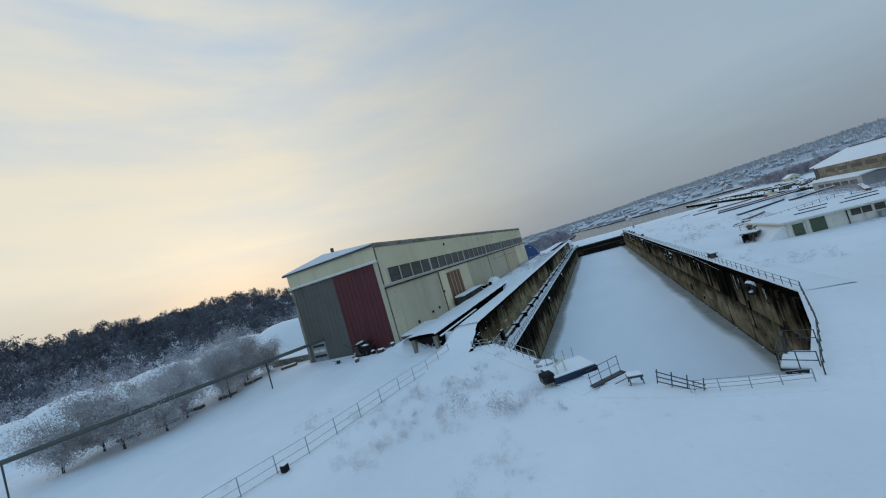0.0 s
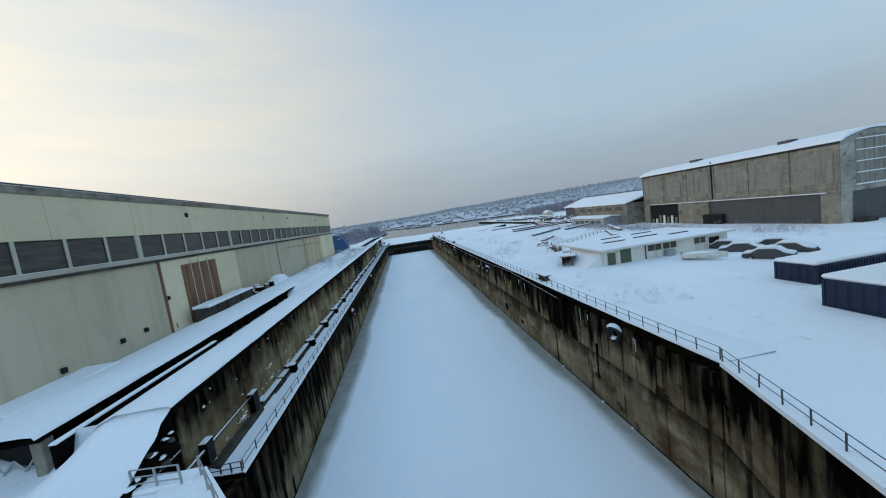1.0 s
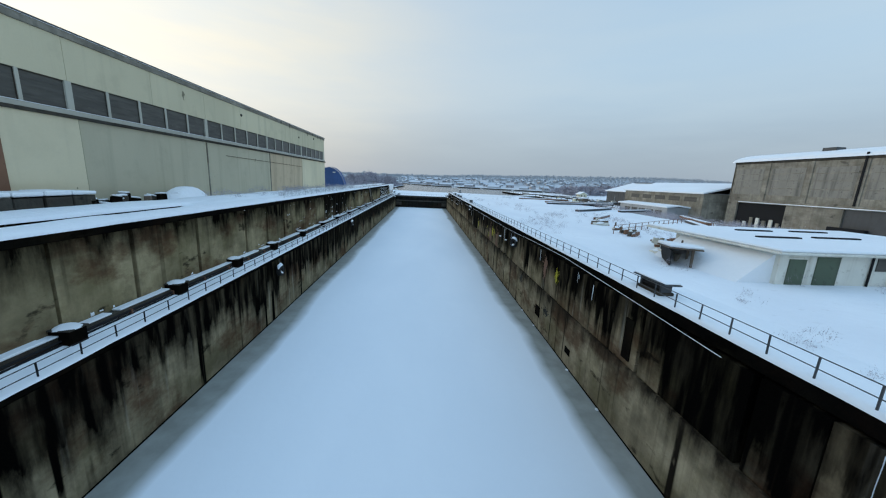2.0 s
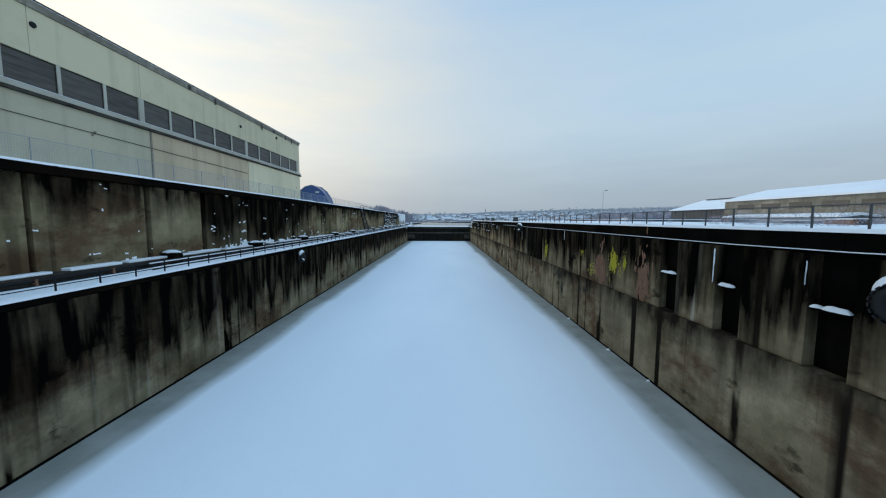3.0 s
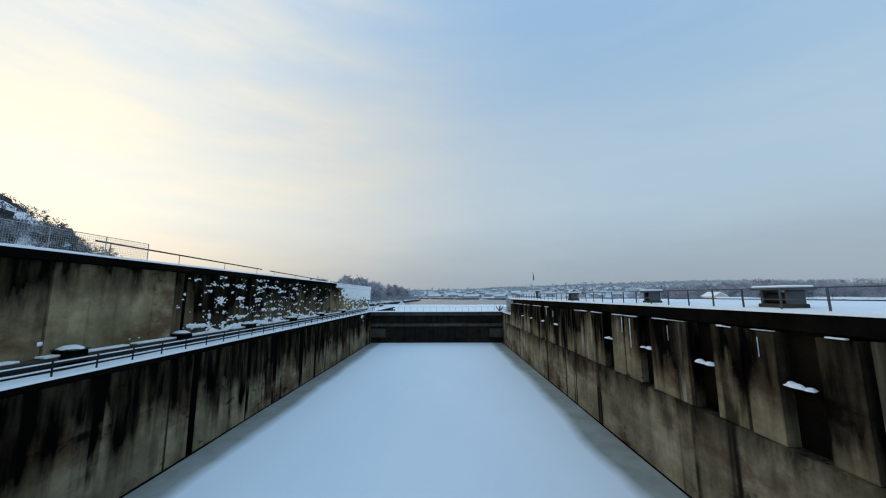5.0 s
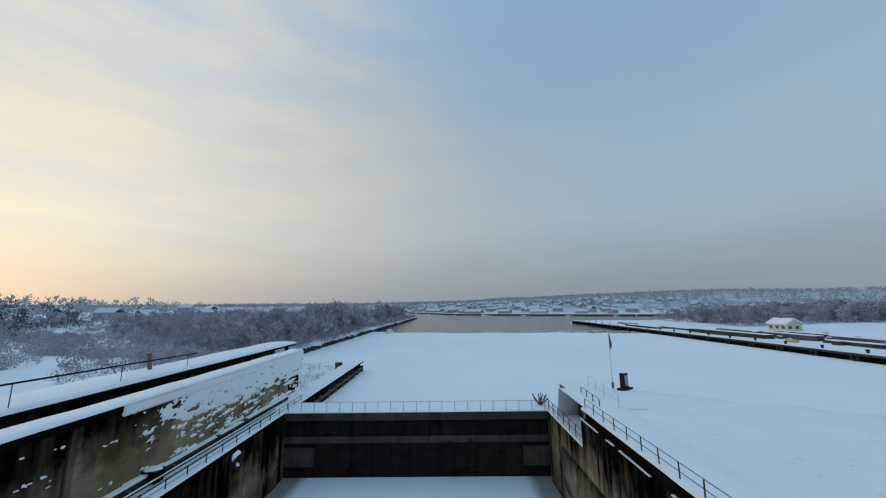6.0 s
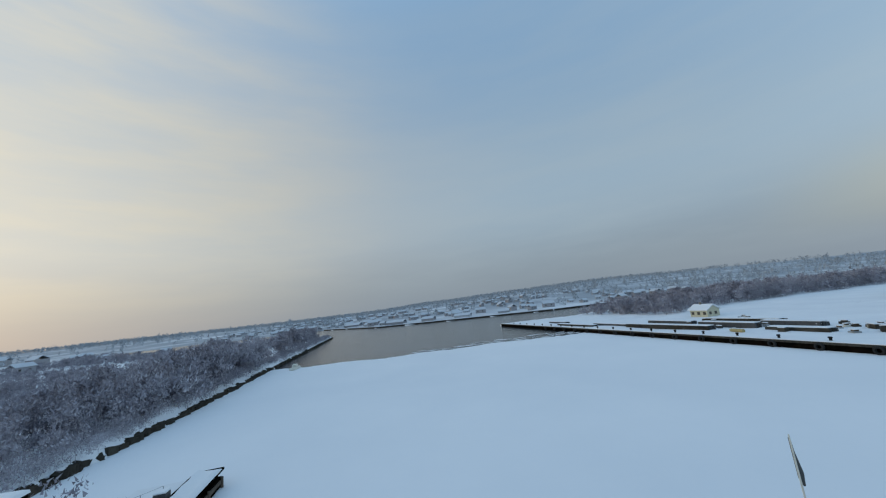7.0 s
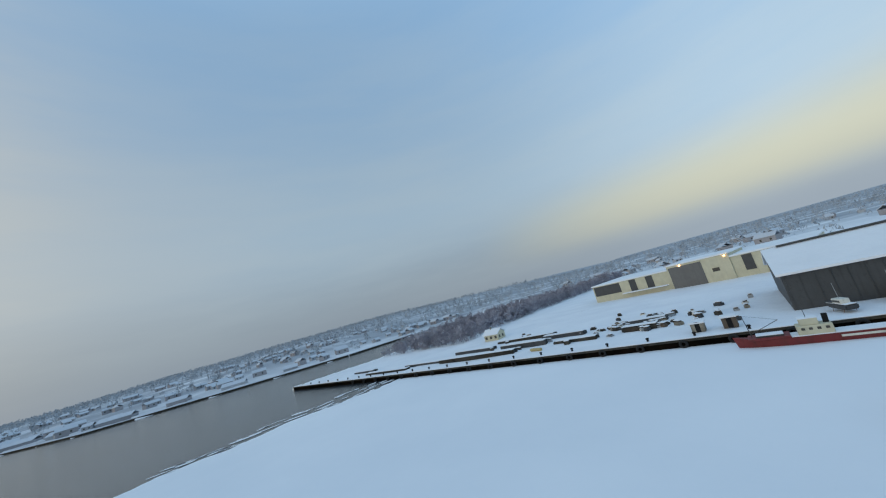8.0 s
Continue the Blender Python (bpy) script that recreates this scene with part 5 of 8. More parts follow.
# the track is drifted over for most of its length
bm = bmesh.new()
prof = []
for y in np.arange(-143.0, -52.0, 1.2):
    end = smooth(-143, -134, y) * (1 - smooth(-60, -52, y))
    row = []
    for k in range(9):
        f = k / 8
        x = mixv(-15.6, -20.6, f)
        z = mixv(10.62, 10.5, f) + 0.22 * noise.noise((x * 0.5, y * 0.22, 6)) + 0.1 * noise.noise((x * 1.7, y * 0.9, 6))
        row.append(bm.verts.new((x + 18.0, y + 143.0, mixv(8.6, z, end) - 8.7)))
    prof.append(row)
for a, b in zip(prof, prof[1:]):
    for k in range(8):
        bm.faces.new((a[k], b[k], b[k + 1], a[k + 1]))
tagged_at(part("snowdrift", bm, M_snow, smooth=True), pose(-18.0, -143.0, 8.7), "long snowdrift lying in the sunk track", "snowdrift", "snowdrifts")

for x, y, rx, ry, h in ((-25.2, -127.6, 1.8, 3.4, 1.5), (-17.2, 2, 2.6, 6, 1.2)):
    bm = bmesh.new()
    mound(bm, 0, 0, -0.3, rx, ry, h + 0.3, 18, 6, x)
    tagged_at(part("snowdrift", bm, M_snow, smooth=True), pose(x, y, ground_z(x, y) + (1.2 if -23.8 < x < -19.3 else 0)), "rounded heap of drifted snow", "snowdrift", "snowdrifts")

# ---------------------------------------------------------------- blue arched tent hall
tent = thing("tent_hall", pose(-28.0, -58.5, 9.2), "dark blue arched fabric hall beyond the big hall", "tent hall")
bm = bmesh.new()
seg = 10
def tent_arch(r, h, y, n=10):
    return [(r * math.cos(math.pi * i / n), y, h * math.sin(math.pi * i / n)) for i in range(n + 1)]
rows = [[bm.verts.new(p) for p in tent_arch(4.5, 6.9, y)] for y in np.linspace(0, 2.5, 3)]
for a, b in zip(rows, rows[1:]):
    for i in range(seg):
        bm.faces.new((a[i], b[i], b[i + 1], a[i + 1]))
part("cover", bm, M_tent, tent)
bm = bmesh.new()
ring = [bm.verts.new((p[0] * 0.985, 0.05, p[2] * 0.985)) for p in tent_arch(4.5, 6.9, 0.05)]
bm.faces.new(ring)
bmesh.ops.translate(bm, verts=bm.verts[:], vec=(0, 0.05, 0))
part("gable", bm, M_tent, tent)
for y in (0, 2.5):
    pts = tent_arch(4.53, 6.94, y)
    bm = bmesh.new()
    for a, b in zip(pts, pts[1:]):
        rod(bm, a, b, 0.06, 5)
    part("rib", bm, M_galv if y == 0 else M_tent, tent)
part("sign", boxed(0.9, 1.7, -0.03, 0.02, 5.2, 5.5), M_white, tent, "small white sign")

# ---------------------------------------------------------------- woods
def tree_cloud(name, spots, material, label, category, clumps=46, seed=1, clump=0.5):
    """Many trees in one mesh: each a stem and small ragged tufts; bushes and weeds spread low and wide."""
    low = category in ("bushes", "weeds")
    r = np.random.RandomState(seed)
    P = np.array(spots)
    n, x, y, z, h = len(P), *(c[:, None] for c in P.T)
    w = 0.012 * h + (0.004 if low else 0.03)
    stem = np.stack([np.concatenate(c, 1) for c in ((x - w, x + w, x), (y, y + w * 0, y), (z - 0.5, z - 0.5, z + h * (0.4 if low else 0.9)))], -1)
    kf, ka = r.rand(n, 9), r.rand(n, 9) * 6.283
    kf = 0.04 + 0.62 * kf if low else 0.14 + 0.78 * kf
    kd = (2.4 if low else 1.0) * 0.30 * h * np.sin(np.pi * np.minimum(1, 0.2 + 0.72 * kf)) ** 0.8 * np.sqrt(r.rand(n, 9))
    hub = np.stack([x + kd * np.cos(ka), y + kd * np.sin(ka), z + h * kf], -1)
    pick = r.randint(0, 9, (n, clumps))
    c = hub[np.arange(n)[:, None], pick] + r.randn(n, clumps, 3) * (h * (0.13 if low else 0.062))[..., None] * np.array((1, 1, 0.85))
    c[..., 2] = np.maximum(c[..., 2], z + 0.02)
    s = (clump * h * (0.04 + 0.06 * r.rand(n, clumps)))[..., None]
    u = r.randn(n, clumps, 3)
    u[..., 2] = np.abs(u[..., 2]) + 0.6
    u /= np.linalg.norm(u, axis=-1, keepdims=True)
    v = np.cross(u, r.randn(n, clumps, 3))
    v /= np.linalg.norm(v, axis=-1, keepdims=True) + 1e-6
    tri = (c + u * s * 1.7, c - u * s * 0.7 + v * s * 0.5, c - u * s * 0.7 - v * s * 0.5)
    vs = np.concatenate([stem.reshape(-1, 3), np.stack(tri, 2).reshape(-1, 3)])
    fs = np.arange(len(vs)).reshape(-1, 3)
    me = bpy.data.meshes.new(name)
    me.vertices.add(len(vs))
    me.vertices.foreach_set("co", vs.astype(np.float32).ravel())
    me.loops.add(len(vs))
    me.loops.foreach_set("vertex_index", np.arange(len(vs), dtype=np.int32))
    me.polygons.add(len(fs))
    me.polygons.foreach_set("loop_start", np.arange(0, len(vs), 3, dtype=np.int32))
    me.update(calc_edges=True)
    ob = part_mesh(name, me, material)
    return tagged(ob, label, category, kind="stuff")


def scatter(n, box_, keep, height, seed):
    r = random.Random(seed)
    out = []
    while len(out) < n:
        n_try = 0
        x, y = r.uniform(box_[0], box_[1]), r.uniform(box_[2], box_[3])
        if r.random() < keep(x, y):
            out.append((x, y, ground_z(x, y), r.uniform(*height) * (1.0 + 0.35 * noise.noise((x * 0.045, y * 0.045, 8)))))
    return out


def shore_keep(x, y):
    i = left_shore(y) - x
    if i < 0.4 or y > 288 + i * 0.3:
        return 0
    dense = smooth(30, 42, y) * (0.12 + 0.88 * smooth(-0.22, 0.16, noise.noise((x * 0.03, y * 0.03, 1))))
    return dense * (1.0 if i < 30 else 0.85 * smooth(-0.3, 0.0, noise.noise((x * 0.025, y * 0.02, 17))))


def lower_inland(spots):
    return [(x, y, z, h * mixv(1.0, 0.48, smooth(10, 34, left_shore(y) - x)) * mixv(0.55, 1.0, smooth(34, 75, y))) for x, y, z, h in spots]


tree_cloud("shore_wood", lower_inland(scatter(3000, (-190, -34, 30, 300), shore_keep, (5.5, 11), 2)), M_shrub, "frosted leafless grey wood along the shore", "wood", clumps=280, seed=3, clump=0.5)
tree_cloud("shore_bushes", scatter(1300, (-150, -22, -5, 120), lambda x, y: 0.9 if (left_shore(y) - x > 4 and x < -27 and noise.noise((x * 0.05, y * 0.05, 4)) > -0.12) else 0.05, (1.5, 3.4), 5), M_shrub, "frosted bushes on the snowy shore", "bushes", clumps=240, seed=4, clump=0.7)
tree_cloud("shore_edge_bushes", scatter(700, (-45, -24, 33, 285), lambda x, y: 0.95 if 0.2 < left_shore(y) - x < 5 else 0, (1.2, 3.2), 55), M_shrub, "grey frosted bushes along the stone shore edge", "bushes", clumps=200, seed=25, clump=0.5)
tree_cloud("hill_wood", scatter(4000, (-420, -150, -260, 110), lambda x, y: 0.25 + 0.75 * smooth(158, 190, -x), (8.5, 13), 6), M_hill_wood, "dark snow-dusted wood covering the hillside", "wood", clumps=160, seed=5, clump=0.5)
tree_cloud("hill_edge_wood", scatter(420, (-210, -120, -230, 40), lambda x, y: 0.8 if noise.noise((x * 0.03, y * 0.03, 8)) > -0.1 else 0.1, (6, 10), 7), M_shrub, "grey leafless trees at the foot of the hill", "wood", clumps=110, seed=6)
tree_cloud("knoll_pines", scatter(330, (-140, -70, -30, 40), lambda x, y: 0.9 if knoll(x, y) > 8 + 6 * noise.noise((x * 0.1, y * 0.1, 0)) else 0.05, (2.5, 5.0), 8), M_hill_wood, "low pines and birches on the rocky knoll", "wood", clumps=120, seed=7, clump=0.55)
tree_cloud("point_wood", scatter(1300, (125, 330, 40, 215), lambda x, y: (0.9 if y > 105 - (x - 125) * 0.10 and y < point_end(x) - 8 else 0), (4, 8.5), 9), M_shrub, "grey frosted wood behind the quay", "wood", clumps=200, seed=8, clump=0.55)
tree_cloud("far_wood", scatter(6500, (-1700, 1700, 290, 2600), lambda x, y: (0.9 if noise.noise((x * 0.005, y * 0.005, 2)) > 0.12 - 0.5 * smooth(800, 1500, y) else 0.14) if y > far_shore(x) + 25 else 0, (9, 15), 10), M_haze_wood, "hazy frosted woods on the far hills", "wood", clumps=30, seed=9, clump=1.3)
tree_cloud("left_far_wood", scatter(1400, (-1500, -190, 60, 1000), lambda x, y: (0.9 if noise.noise((x * 0.008, y * 0.008, 5)) > 0.0 else 0.05) if y < 290 - x * 0.2 else 0, (9, 14), 11), M_haze_wood, "hazy frosted woods inland", "wood", clumps=34, seed=10, clump=0.9)
tree_cloud("right_far_wood", scatter(2600, (200, 1600, -420, 700), lambda x, y: 0.9 if noise.noise((x * 0.008, y * 0.008, 6)) > 0.02 and (x > 330 or y < -60) else 0.03, (8, 13), 12), M_haze_wood, "hazy frosted woods behind the yard", "wood", clumps=30, seed=11, clump=0.9)
tree_cloud("yard_bushes", scatter(70, (16, 75, -172, -20), lambda x, y: 0.8 if noise.noise((x * 0.07, y * 0.05, 3)) > 0.12 and not (20 < x < 46 and -178 < y < -134) else 0.0, (0.5, 1.3), 13), M_rime, "small frosted weeds and bushes in the yard", "bushes", clumps=320, seed=12, clump=0.3)
tree_cloud("wall_weeds", scatter(60, (-19, -15.5, -120, -20), lambda x, y: 0.7, (0.4, 1.0), 14), M_frost, "frosted weeds behind the wall", "weeds", clumps=60, seed=13, clump=1.0)
tree_cloud("head_weeds", scatter(30, (-15, -5, -192, -183), lambda x, y: 0.7 if noise.noise((x * 0.3, y * 0.3, 3)) > 0 else 0.02, (0.4, 0.9), 15), M_frost, "frosted dry weeds at the dock head", "weeds", clumps=260, seed=14, clump=0.3)


tree_cloud("yard_scrub", scatter(260, (48, 75, -140, -72), lambda x, y: 0.9 if noise.noise((x * 0.08, y * 0.06, 9)) > 0.0 else 0.05, (0.8, 2.2), 51), M_rime, "frosted scrub in front of the concrete hall", "bushes", clumps=180, seed=21, clump=0.4)
tree_cloud("edge_scrub", scatter(170, (14.5, 34, -166, -60), lambda x, y: 0.9 if noise.noise((x * 0.11, y * 0.07, 19)) > 0.12 and not (21 < x < 46 and -178 < y < -150) else 0.02, (0.4, 1.2), 52), M_rime, "low frosted scrub beside the dock edge", "bushes", clumps=260, seed=22, clump=0.32)
tree_cloud("head_scrub", scatter(60, (-26, -5, -200, -184), lambda x, y: 0.9 if noise.noise((x * 0.22, y * 0.2, 29)) > 0.12 else 0.02, (0.6, 1.2), 53), M_frost, "soft frosted scrub at the dock head", "bushes", clumps=420, seed=23, clump=0.26)
tree_cloud("head_bushes", [(x, y, 8.3, h) for x, y, h in ((-12.3, -185.7, 1.5), (-13.6, -184.3, 1.0), (-11.0, -189.3, 1.5), (-12.2, -189.2, 1.2), (-10.2, -188.6, 0.9), (-7.6, -189.0, 1.5), (-8.6, -188.5, 1.1), (-6.5, -189.2, 0.8), (-14.2, -189.8, 0.9), (-11.6, -181.6, 0.9), (-12.2, -181.3, 0.7), (-4.2, -189.4, 0.7), (-14.5, -192.5, 0.7), (-10.6, -179.0, 0.8))], M_rime, "soft frosted bushes in the snow at the dock head", "bushes", clumps=420, seed=26, clump=0.34)
tree_cloud("hall_scrub", [(x, y, max(z, 10.4), h) for x, y, z, h in scatter(190, (-26.6, -17.0, -128, -68), lambda x, y: 0.9 if noise.noise((x * 0.2, y * 0.1, 39)) > -0.05 else 0.08, (0.5, 1.3), 54)], M_rime, "frosted scrub between the hall and the wall", "bushes", clumps=260, seed=24, clump=0.34)
crag = structure(new("knoll_rocks"), "dark snow-streaked rock outcrops on the knoll", "rock")
rng = random.Random(77)
rk = bmesh.new()
for i in range(150):
    x, y = rng.uniform(-125, -76), rng.uniform(-24, 30)
    if knoll(x, y) < 5:
        continue
    q = rng.uniform(0.5, 2.0)
    box(rk, -q * 1.5, q * 1.5, -q * 0.8, q * 0.8, -q, q * 0.45, 0, pose(x, y, ground_z(x, y), rng.uniform(-25, 25), rng.uniform(-25, 25), rng.uniform(0, 180)))
tagged(part("outcrop", rk, M_conc_dark, crag), kind="stuff")


def frosted_tree(m, h, seed):
    """A leafless tree white with rime: trunk, limbs and a ragged crown of twigs."""
    t = thing("frosted_tree", m, "leafless tree white with hoarfrost, standing in snow", "tree", "frosted trees by the field")
    r = random.Random(seed)
    ends = []
    part("trunk", rodded((0, 0, -0.3), (r.uniform(-0.2, 0.2), 0, h * 0.4), 0.13, 7, 0.06), M_bark, t)
    for i in range(12):
        a = 2 * math.pi * i / 12 + r.uniform(-0.3, 0.3)
        b = h * r.uniform(0.0, 0.3)
        w = r.uniform(0.12, 0.36)
        e = Vector((math.cos(a) * h * w, math.sin(a) * h * w, h * r.uniform(0.45, 1.0) * (1.15 - w)))
        part("limb", rodded((0, 0, b), e, 0.04, 5, 0.012), M_rime, t)
        ends.append((Vector((0, 0, b)), e))
    g = np.random.RandomState(seed)
    vs, fs = [], []
    hubs = [np.array(s.lerp(e, 0.2 + 0.9 * g.rand())) + g.randn(3) * 0.07 * h for s, e in ends for _ in range(5)]
    for i in range(11000):
        c = hubs[g.randint(60)] + g.randn(3) * 0.066 * h
        if c[2] < 0.15:
            continue
        u = g.randn(3)
        u[2] = abs(u[2])
        u /= np.linalg.norm(u)
        v = np.cross(u, g.randn(3))
        v /= np.linalg.norm(v)
        l = 0.08 + 0.14 * g.rand()
        k = len(vs)
        vs += [tuple(c + u * l), tuple(c - u * l * 0.6 + v * 0.045), tuple(c - u * l * 0.6 - v * 0.045)]
        fs.append((k, k + 1, k + 2))
    me = bpy.data.meshes.new("crown")
    me.from_pydata(vs, [], fs)
    part_mesh("crown", me, M_frost, t, "crown of rimed twigs")
    return t


for i, (x, y, h) in enumerate(((-56, -194, 8.5), (-53, -190, 9), (-51.5, -186.5, 7.5), (-54, -183, 8), (-52.5, -178, 9), (-54, -174, 8.5), (-55, -169.5, 7.5), (-58, -190, 7), (-59, -181, 8), (-57.5, -176, 8), (-58, -172, 7), (-61, -186, 7))):
    frosted_tree(pose(x, y, ground_z(x, y)), h * 0.97, 30 + i)


rev = structure(new("revetment"), "dark stone edge of the shore along the ice", "revetment")
rv = bmesh.new()
rng = random.Random(41)
for i in range(620):
    y = 35 + i * 0.42
    x = left_shore(y) + rng.uniform(-0.6, 0.5)
    q = rng.uniform(0.3, 0.75)
    box(rv, -q, q, -q * 0.8, q * 0.8, -0.6, q * 0.75, 0, pose(x, y, SEA_Z + rng.uniform(-0.1, 0.5), rng.uniform(-20, 20), rng.uniform(-20, 20), rng.uniform(0, 90)))
tagged(part("stones", rv, M_conc_dark, rev, "tumbled dark shore stones"), kind="stuff")
rv = bmesh.new()
for i in range(260):
    y = 35 + i * rng.uniform(0.9, 1.0)
    x = left_shore(y) - rng.uniform(0.4, 2.0)
    mound(rv, x, y, SEA_Z + 0.6, rng.uniform(0.4, 1.3), rng.uniform(0.4, 1.5), rng.uniform(0.3, 0.7), 8, 3, i)
tagged(part("shore_snow", rv, M_snow, rev), kind="stuff")


# ---------------------------------------------------------------- far houses
def house(m, w, d, h, wall, label, group):
    t = thing("house", m, label, "house", group)
    part("wall", boxed(-w / 2, w / 2, -d / 2, d / 2, -1.5, h), wall, t)
    bm = bmesh.new()
    prism(bm, [(-d / 2 - 0.4, h - 0.1), (0, h + d * 0.34), (d / 2 + 0.4, h - 0.1), (d / 2 + 0.4, h + 0.25), (0, h + d * 0.34 + 0.4), (-d / 2 - 0.4, h + 0.25)], 0, -w / 2 - 0.3, w / 2 + 0.3)
    part("roof", bm, M_haze_roof, t, "snowy roof")
    for x in (-w * 0.27, w * 0.2):
        for y in (-d / 2 - 0.03, d / 2 - 0.02):
            part("window", boxed(x - 0.6, x + 0.6, y, y + 0.05, h * 0.35, h * 0.7), M_glass, t)
    return t


# roofs and walls greyed so their colour carries the far haze
M_haze_roof = snow_material("haze_tinted_roof_snow", (0.56, 0.60, 0.65))
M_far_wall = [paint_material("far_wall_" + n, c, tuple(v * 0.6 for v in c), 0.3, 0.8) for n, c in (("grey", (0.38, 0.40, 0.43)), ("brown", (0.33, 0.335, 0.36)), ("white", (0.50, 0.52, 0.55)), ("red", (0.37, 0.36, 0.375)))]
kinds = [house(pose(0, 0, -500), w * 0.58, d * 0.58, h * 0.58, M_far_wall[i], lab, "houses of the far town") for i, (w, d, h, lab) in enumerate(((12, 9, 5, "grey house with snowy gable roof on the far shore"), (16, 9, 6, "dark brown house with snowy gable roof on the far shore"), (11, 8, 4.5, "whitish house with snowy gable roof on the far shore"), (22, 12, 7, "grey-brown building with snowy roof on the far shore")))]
rng = random.Random(8)
n = 0
while n < 260:
    x = rng.uniform(-260, 420)
    y = far_shore(x) + 16 + 420 * rng.random() ** 1.1
    if noise.noise((x * 0.01, y * 0.01, 9)) < -0.12:
        continue
    copy_thing(kinds[rng.randrange(4)], pose(x, y, ground_z(x, y), 0, 0, rng.choice((0, 90, 20, -25)) + rng.uniform(-8, 8)))
    n += 1
n = 0
while n < 50:
    x, y = rng.uniform(-520, -120), rng.uniform(150, 420)
    if y > 285 - 0.2 * x:
        continue
    copy_thing(kinds[rng.randrange(4)], pose(x, y, ground_z(x, y), 0, 0, rng.uniform(0, 180)))
    n += 1
n = 0
while n < 45:
    x, y = rng.uniform(260, 560), rng.uniform(-220, 200)
    copy_thing(kinds[rng.randrange(4)], pose(x, y, ground_z(x, y), 0, 0, rng.uniform(0, 180)))
    n += 1
for k in kinds:
    for o in (*k.children_recursive, k):
        bpy.data.objects.remove(o)
# the far shore's quay edge
edge = [(-60, 570), (20, 400), (104, 345), (186, 300), (260, 292)]
fq = structure(new("far_quay"), "dark low quay edge along the far shore", "quay")
for (xa, ya), (xb, yb) in zip(edge, edge[1:]):
    l, r = math.hypot(xb - xa, yb - ya), math.degrees(math.atan2(yb - ya, xb - xa))
    part("quay_face", boxed(0, l, -3.4, -2.0, -1.2, 1.3, m=pose(xa, ya, SEA_Z, 0, 0, r)), M_conc_dark, fq)
    part("quay_snow", boxed(0, l, -3.3, 4.0, 1.3, 1.5, m=pose(xa, ya, SEA_Z, 0, 0, r)), M_haze_roof, fq)
# waterfront sheds on the far shore
for i, (x, y, w, h) in enumerate(((36, 410, 22, 2.4), (108, 362, 18, 2.4), (72, 384, 14, 2.8), (150, 342, 12, 2.4), (-18, 512, 22, 2.8), (6, 456, 14, 2.6))):
    t = thing("waterfront_shed", pose(x, y, 5.5, 0, 0, -27), "long dark waterfront shed with snowy roof", "shed", "waterfront sheds")
    part("wall", boxed(-w / 2, w / 2, 0, 14, -2, h), M_far_wall[(i + 1) % 4], t)
    bm = bmesh.new()
    prism(bm, [(-0.5, h - 0.1), (7, h + 2.2), (14.5, h - 0.1), (14.5, h + 0.3), (7, h + 2.7), (-0.5, h + 0.3)], 0, -w / 2 - 0.5, w / 2 + 0.5)
    part("roof", bm, M_haze_roof, t)

# ---------------------------------------------------------------- the quay across the harbour
quay = structure(new("quay"), "dark concrete quay wall with snow on its edge", "quay")
part("face", boxed(82.6, 83.6, -60, 186, 2.0, 5.5, bevel=0.05), M_dock_black, quay)
part("edge_beam", boxed(82.45, 83.7, -60, 186.2, 5.15, 5.55, bevel=0.05), M_conc_dark, quay)
part("edge_snow", boxed(82.6, 84.2, -60, 186, 5.55, 5.72, bevel=0.07), M_snow, quay)
bm = bmesh.new()
box(bm, 0, 40, -1, 0, 2.0, 5.5, 0.05, pose(83, 186, 0, 0, 0, -19))
part("tip_face", bm, M_dock_black, quay)
tyre_me = bpy.data.meshes.new("quay_fender")
bm = torus(bmesh.new(), 0.55, 0.24, 14, 6, 1.3)
bm.to_mesh(tyre_me)
bm.free()
tyre_me.materials.append(M_rubber)
for i in range(24):
    f = new("tyre_fender", tyre_me)
    tagged_at(f, pose(82.35, -40 + i * 7.5, 4.75, 0, 0, 90), "black rubber tyre fender hung on the quay", "tyre fender", "tyres on the quay")
for i in range(26):
    b = thing("bollard", pose(83.9, -30 + i * 8.0, 5.6), "black iron mooring bollard on the quay", "bollard", "bollards on the quay")
    part("post", rodded((0, 0, -0.1), (0, 0, 0.55), 0.22, 10), M_black, b)
    part("head", rodded((0, 0, 0.55), (0, 0, 0.8), 0.34, 10, 0.28), M_black, b)

yh = thing("yellow_house", pose(118.5, 88, 5.6), "small pale yellow rendered house with a snowy pitched roof", "house")
part("wall", boxed(0, 5.5, -3.2, 3.2, -0.5, 2.5), M_cream, yh)
bm = bmesh.new()
prism(bm, [(-0.5, 2.4), (2.75, 4.1), (6.0, 2.4), (6.0, 2.7), (2.75, 4.5), (-0.5, 2.7)], 1, -3.7, 3.7)
part("roof", bm, M_snow, yh, "snow on the pitched roof")
bm = bmesh.new()
prism(bm, [(0, 2.5), (2.75, 4.05), (5.5, 2.5)], 1, -3.2, 3.2)
part("gable", bm, M_cream, yh)
part("chimney", boxed(2.4, 3.0, 0.5, 1.1, 3.6, 5.2, bevel=0.03), M_conc, yh)
for y in (-2.2, 0.0, 2.2):
    part("window", boxed(-0.05, 0.03, y - 0.5, y + 0.5, 0.9, 1.9), M_glass, yh)
for x in (1.4, 3.8):
    part("window", boxed(x - 0.5, x + 0.5, -3.24, -3.18, 0.9, 1.9), M_glass, yh)

